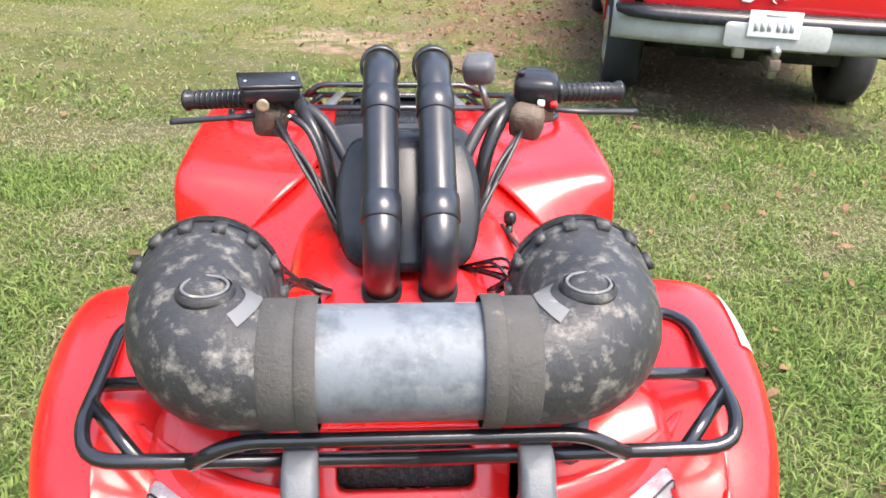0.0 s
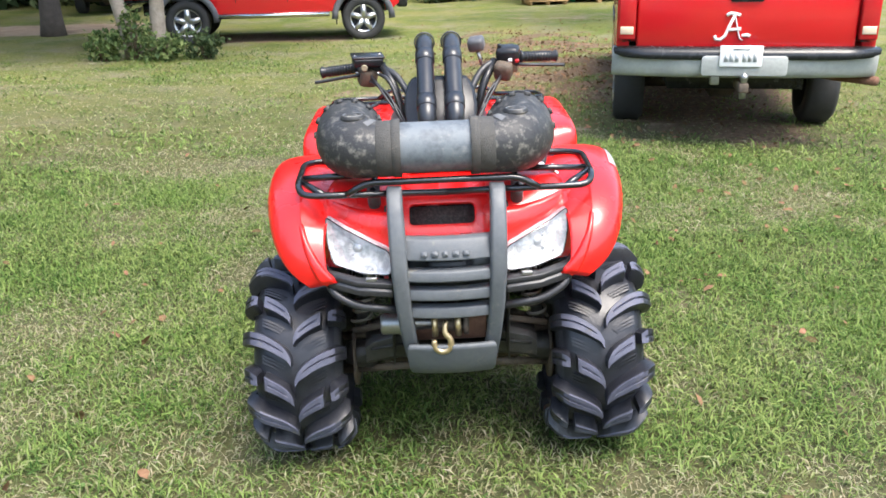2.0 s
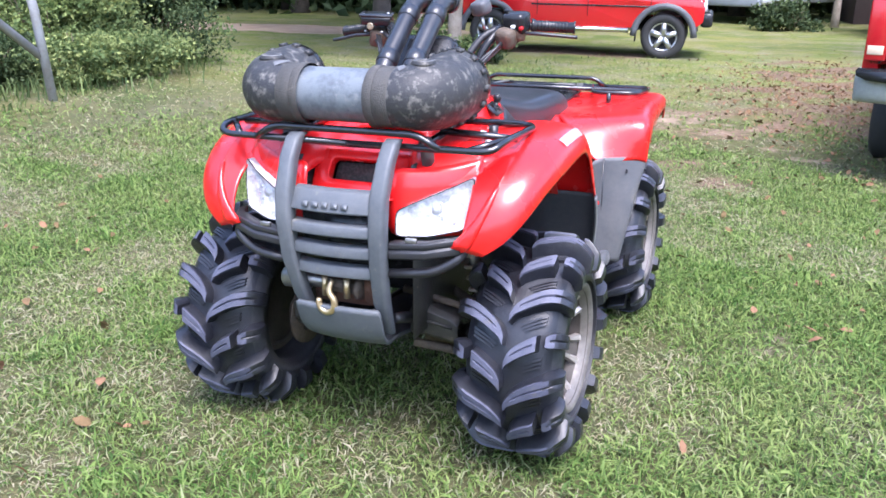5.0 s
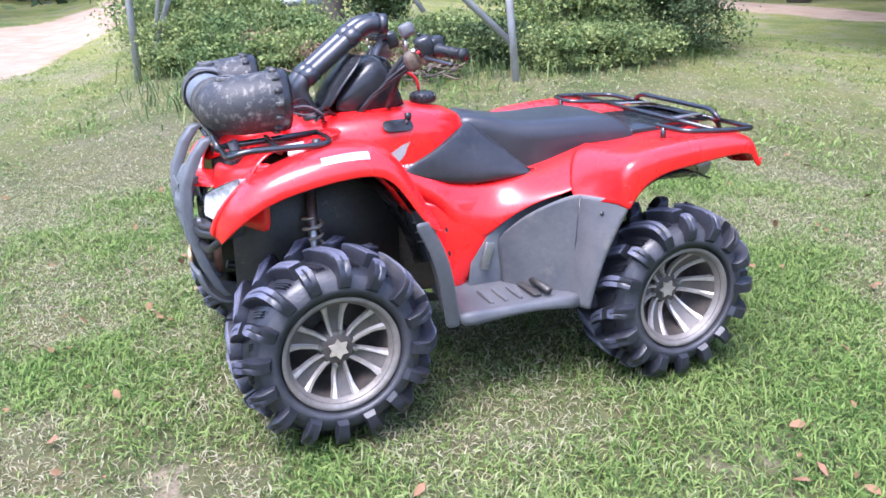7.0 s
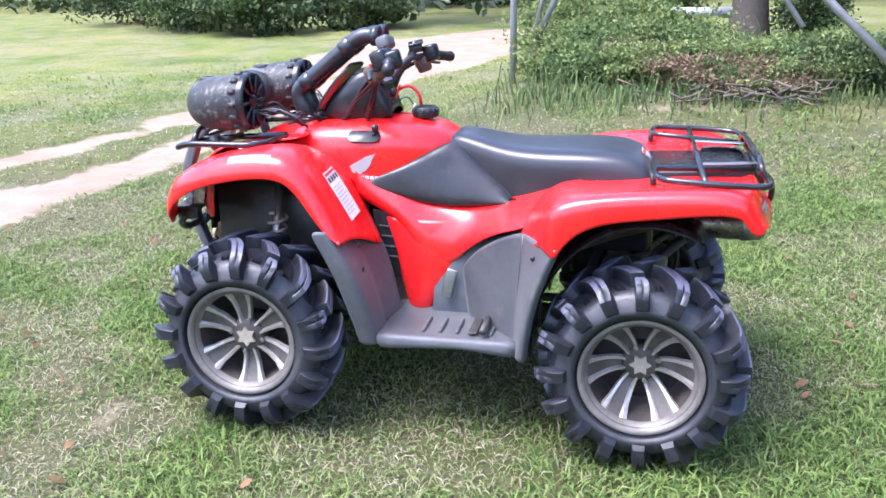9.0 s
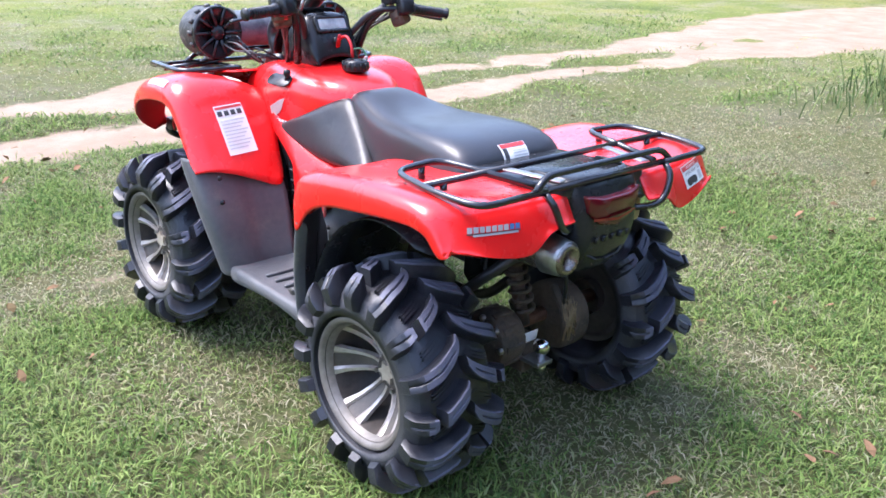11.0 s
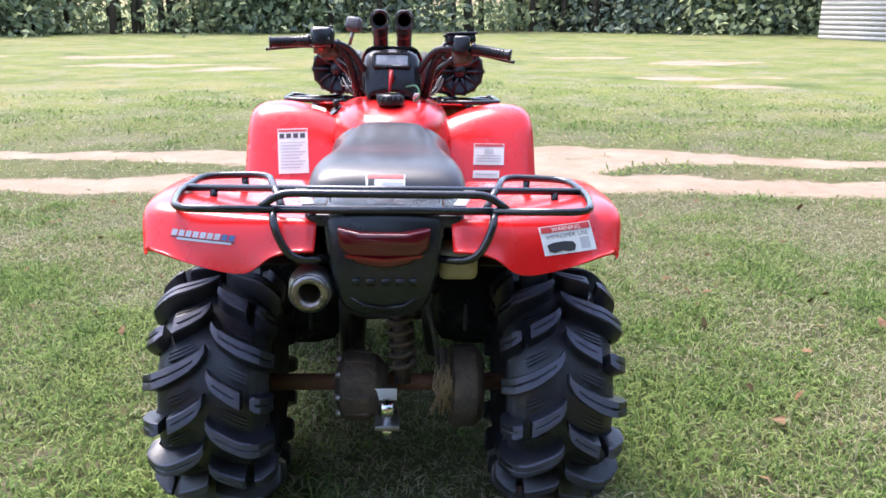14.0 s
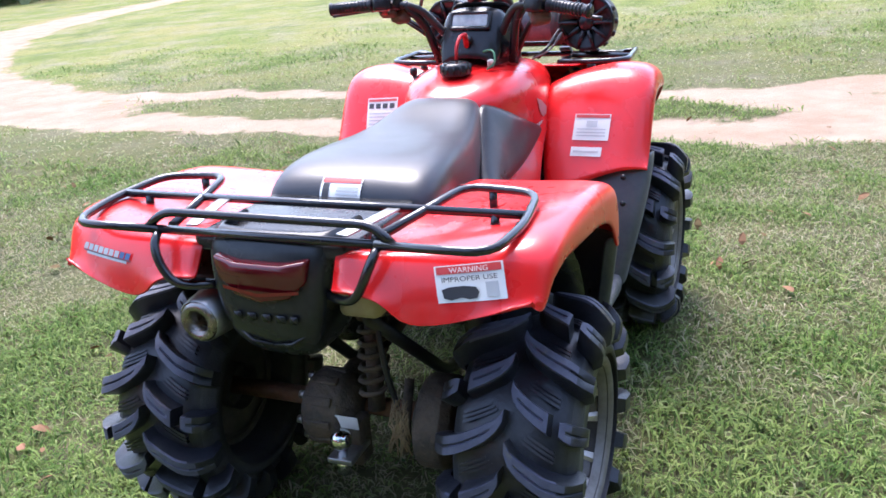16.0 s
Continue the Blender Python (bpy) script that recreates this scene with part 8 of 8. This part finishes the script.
part("skirt_board", box((5.1, 0.0, 0.45), (10.3, 0.04, 0.22)), PINE, porch)
part("brace", sweep([(0.05, 0.05, 0.6), (1.0, 0.05, 1.5)], 0.04, 4), PINE, porch)
part("porch_roof", box((5.0, 1.3, 2.75), (11, 3.4, 0.1)), SHELL, porch, "white porch roof")
part("roof_edge", box((5.0, -0.42, 2.7), (11.1, 0.06, 0.2)), SHELL, porch)
house = thing("house", "low dark brown house behind the porch", "house", place(3.4, 19.6, 14) @ Matrix.Translation((10.0, 4.9, 0)))
part("wall", box((0, 0, 1.4), (15, 4, 2.8)), DIMWALL, house, "dark brown wall")
part("roof", prism([(-2.4, 2.8), (2.4, 2.8), (0, 3.9)], 15.6, pose(0, 0, 0, 90, 0, 90)), CLADDING, house, "grey roof")
for x in (-3, 0.5, 4):
    w_ = part("window", box((x, -2.01, 1.5), (1.0, 0.05, 1.0)), SHELL, house, "white framed window", bevel=0.01)
    part("pane", box((x, -2.03, 1.5), (0.86, 0.03, 0.86)), CARGLASS, w_)
outhouse = thing("outbuilding", "low dark brown outbuilding behind the motor home", "outbuilding", place(3.6, 27.5, 10))
part("wall", box((0, 0, 0.75), (3.0, 2.0, 1.5)), DIMWALL, outhouse, "dark brown board wall", bevel=0.01)
part("roof", box((0, 0, 1.55), (3.3, 2.4, 0.1), pose(0, 0, 0, 5, 0, 0)), CLADDING, outhouse, "flat grey roof")
steps = thing("pallet_stack", "weathered timber pallets stacked beside the porch", "pallets", place(2.5, 19.5, 8))
for k in range(5):
    part("board", box((0.45, 0, 0.1 + 0.11 * k), (1.05, 0.8, 0.03)), PINE, steps)
    for x in (0, 0.45, 0.9):
        part("block", box((x, 0, 0.05 + 0.11 * k), (0.09, 0.75, 0.08)), PINE, steps)
for x in (0.0, 0.2, 0.4, 0.6, 0.8):
    part("leaning_slat", sweep([(x, 0.3, 0.6), (x + 0.3, 0.5, 1.05 + 0.1 * x)], 0.03, 4), PINE, steps)
slide = thing("play_slide", "green plastic play slide beside the porch", "slide", place(3.2, 20.3, 20))
part("chute", sheet([[Vector((x, w, z + (0.1 if abs(w) > 0.2 else 0))) for w in (-0.24, -0.2, 0.2, 0.24)] for x, z in ((-0.6, 0.35), (-0.2, 0.6), (0.4, 1.1), (0.7, 1.2))]), GREENPLASTIC, slide, solid=0.02)
part("support", box((0.6, 0, 0.55), (0.1, 0.4, 1.1)), GREENPLASTIC, slide)

# pale shed across the field
shed = thing("shed", "pale lap sided shed at the edge of the field", "shed", pose(-18.6, -29.5, 0, 0, 0, 22))
part("wall", box((0, 0, 1.25), (4.4, 3.6, 2.5)), SIDING, shed, "pale siding wall")
for k in range(14):
    for s in (1, -1):
        part("lap_board", box((0, s * 1.81, 0.1 + 0.175 * k), (4.42, 0.03, 0.15), pose(0, 0, 0, s * 4, 0, 0)), SIDING, shed)
        part("lap_board", box((s * 2.21, 0, 0.1 + 0.175 * k), (0.03, 3.62, 0.15), pose(0, 0, 0, 0, -s * 4, 0)), SIDING, shed)
part("door", box((0.9, 1.84, 1.05), (1.0, 0.04, 2.0)), SHELL, shed, "white shed door", bevel=0.01)
part("roof", prism([(-2.1, 2.5), (2.1, 2.5), (0, 3.4)], 4.9, pose(0, 0, 0, 90, 0, 90)), CLADDING, shed, "grey roof")

# old swing frame in the bushes
swing = thing("swing_frame", "old weathered pipe swing frame standing in the bushes", "swing frame")
za, zb = float(height(-6.5, -0.56)), float(height(-5.0, 3.0))
for pts, r in ((((-6.5, -0.73, za - 0.1), (-6.55, -0.72, 2.7)), 0.036), (((-6.52, -0.55, za + 0.25), (-6.95, 0.35, 2.7)), 0.03), (((-6.5, -0.5, za + 0.5), (-6.7, -0.1, 2.6)), 0.025),
               (((-4.7, 2.65, zb - 0.14), (-4.7, 2.55, 1.0), (-4.8, 2.3, 2.7)), 0.037), (((-4.72, 2.58, zb + 0.35), (-5.1, 1.6, 1.6), (-5.4, 1.05, 2.6)), 0.035), (((-5.5, 2.0, zb + 0.6), (-6.2, 1.0, 2.4)), 0.025), (((-6.55, -0.72, 2.66), (-4.8, 2.3, 2.66)), 0.04)):
    part("pipe", sweep(pts, r, 10), GALV, swing, "weathered pipe")
part("cross_board", box((-8.2, 1.3, 0.85), (0.08, 0.7, 0.12)), GALV, swing)
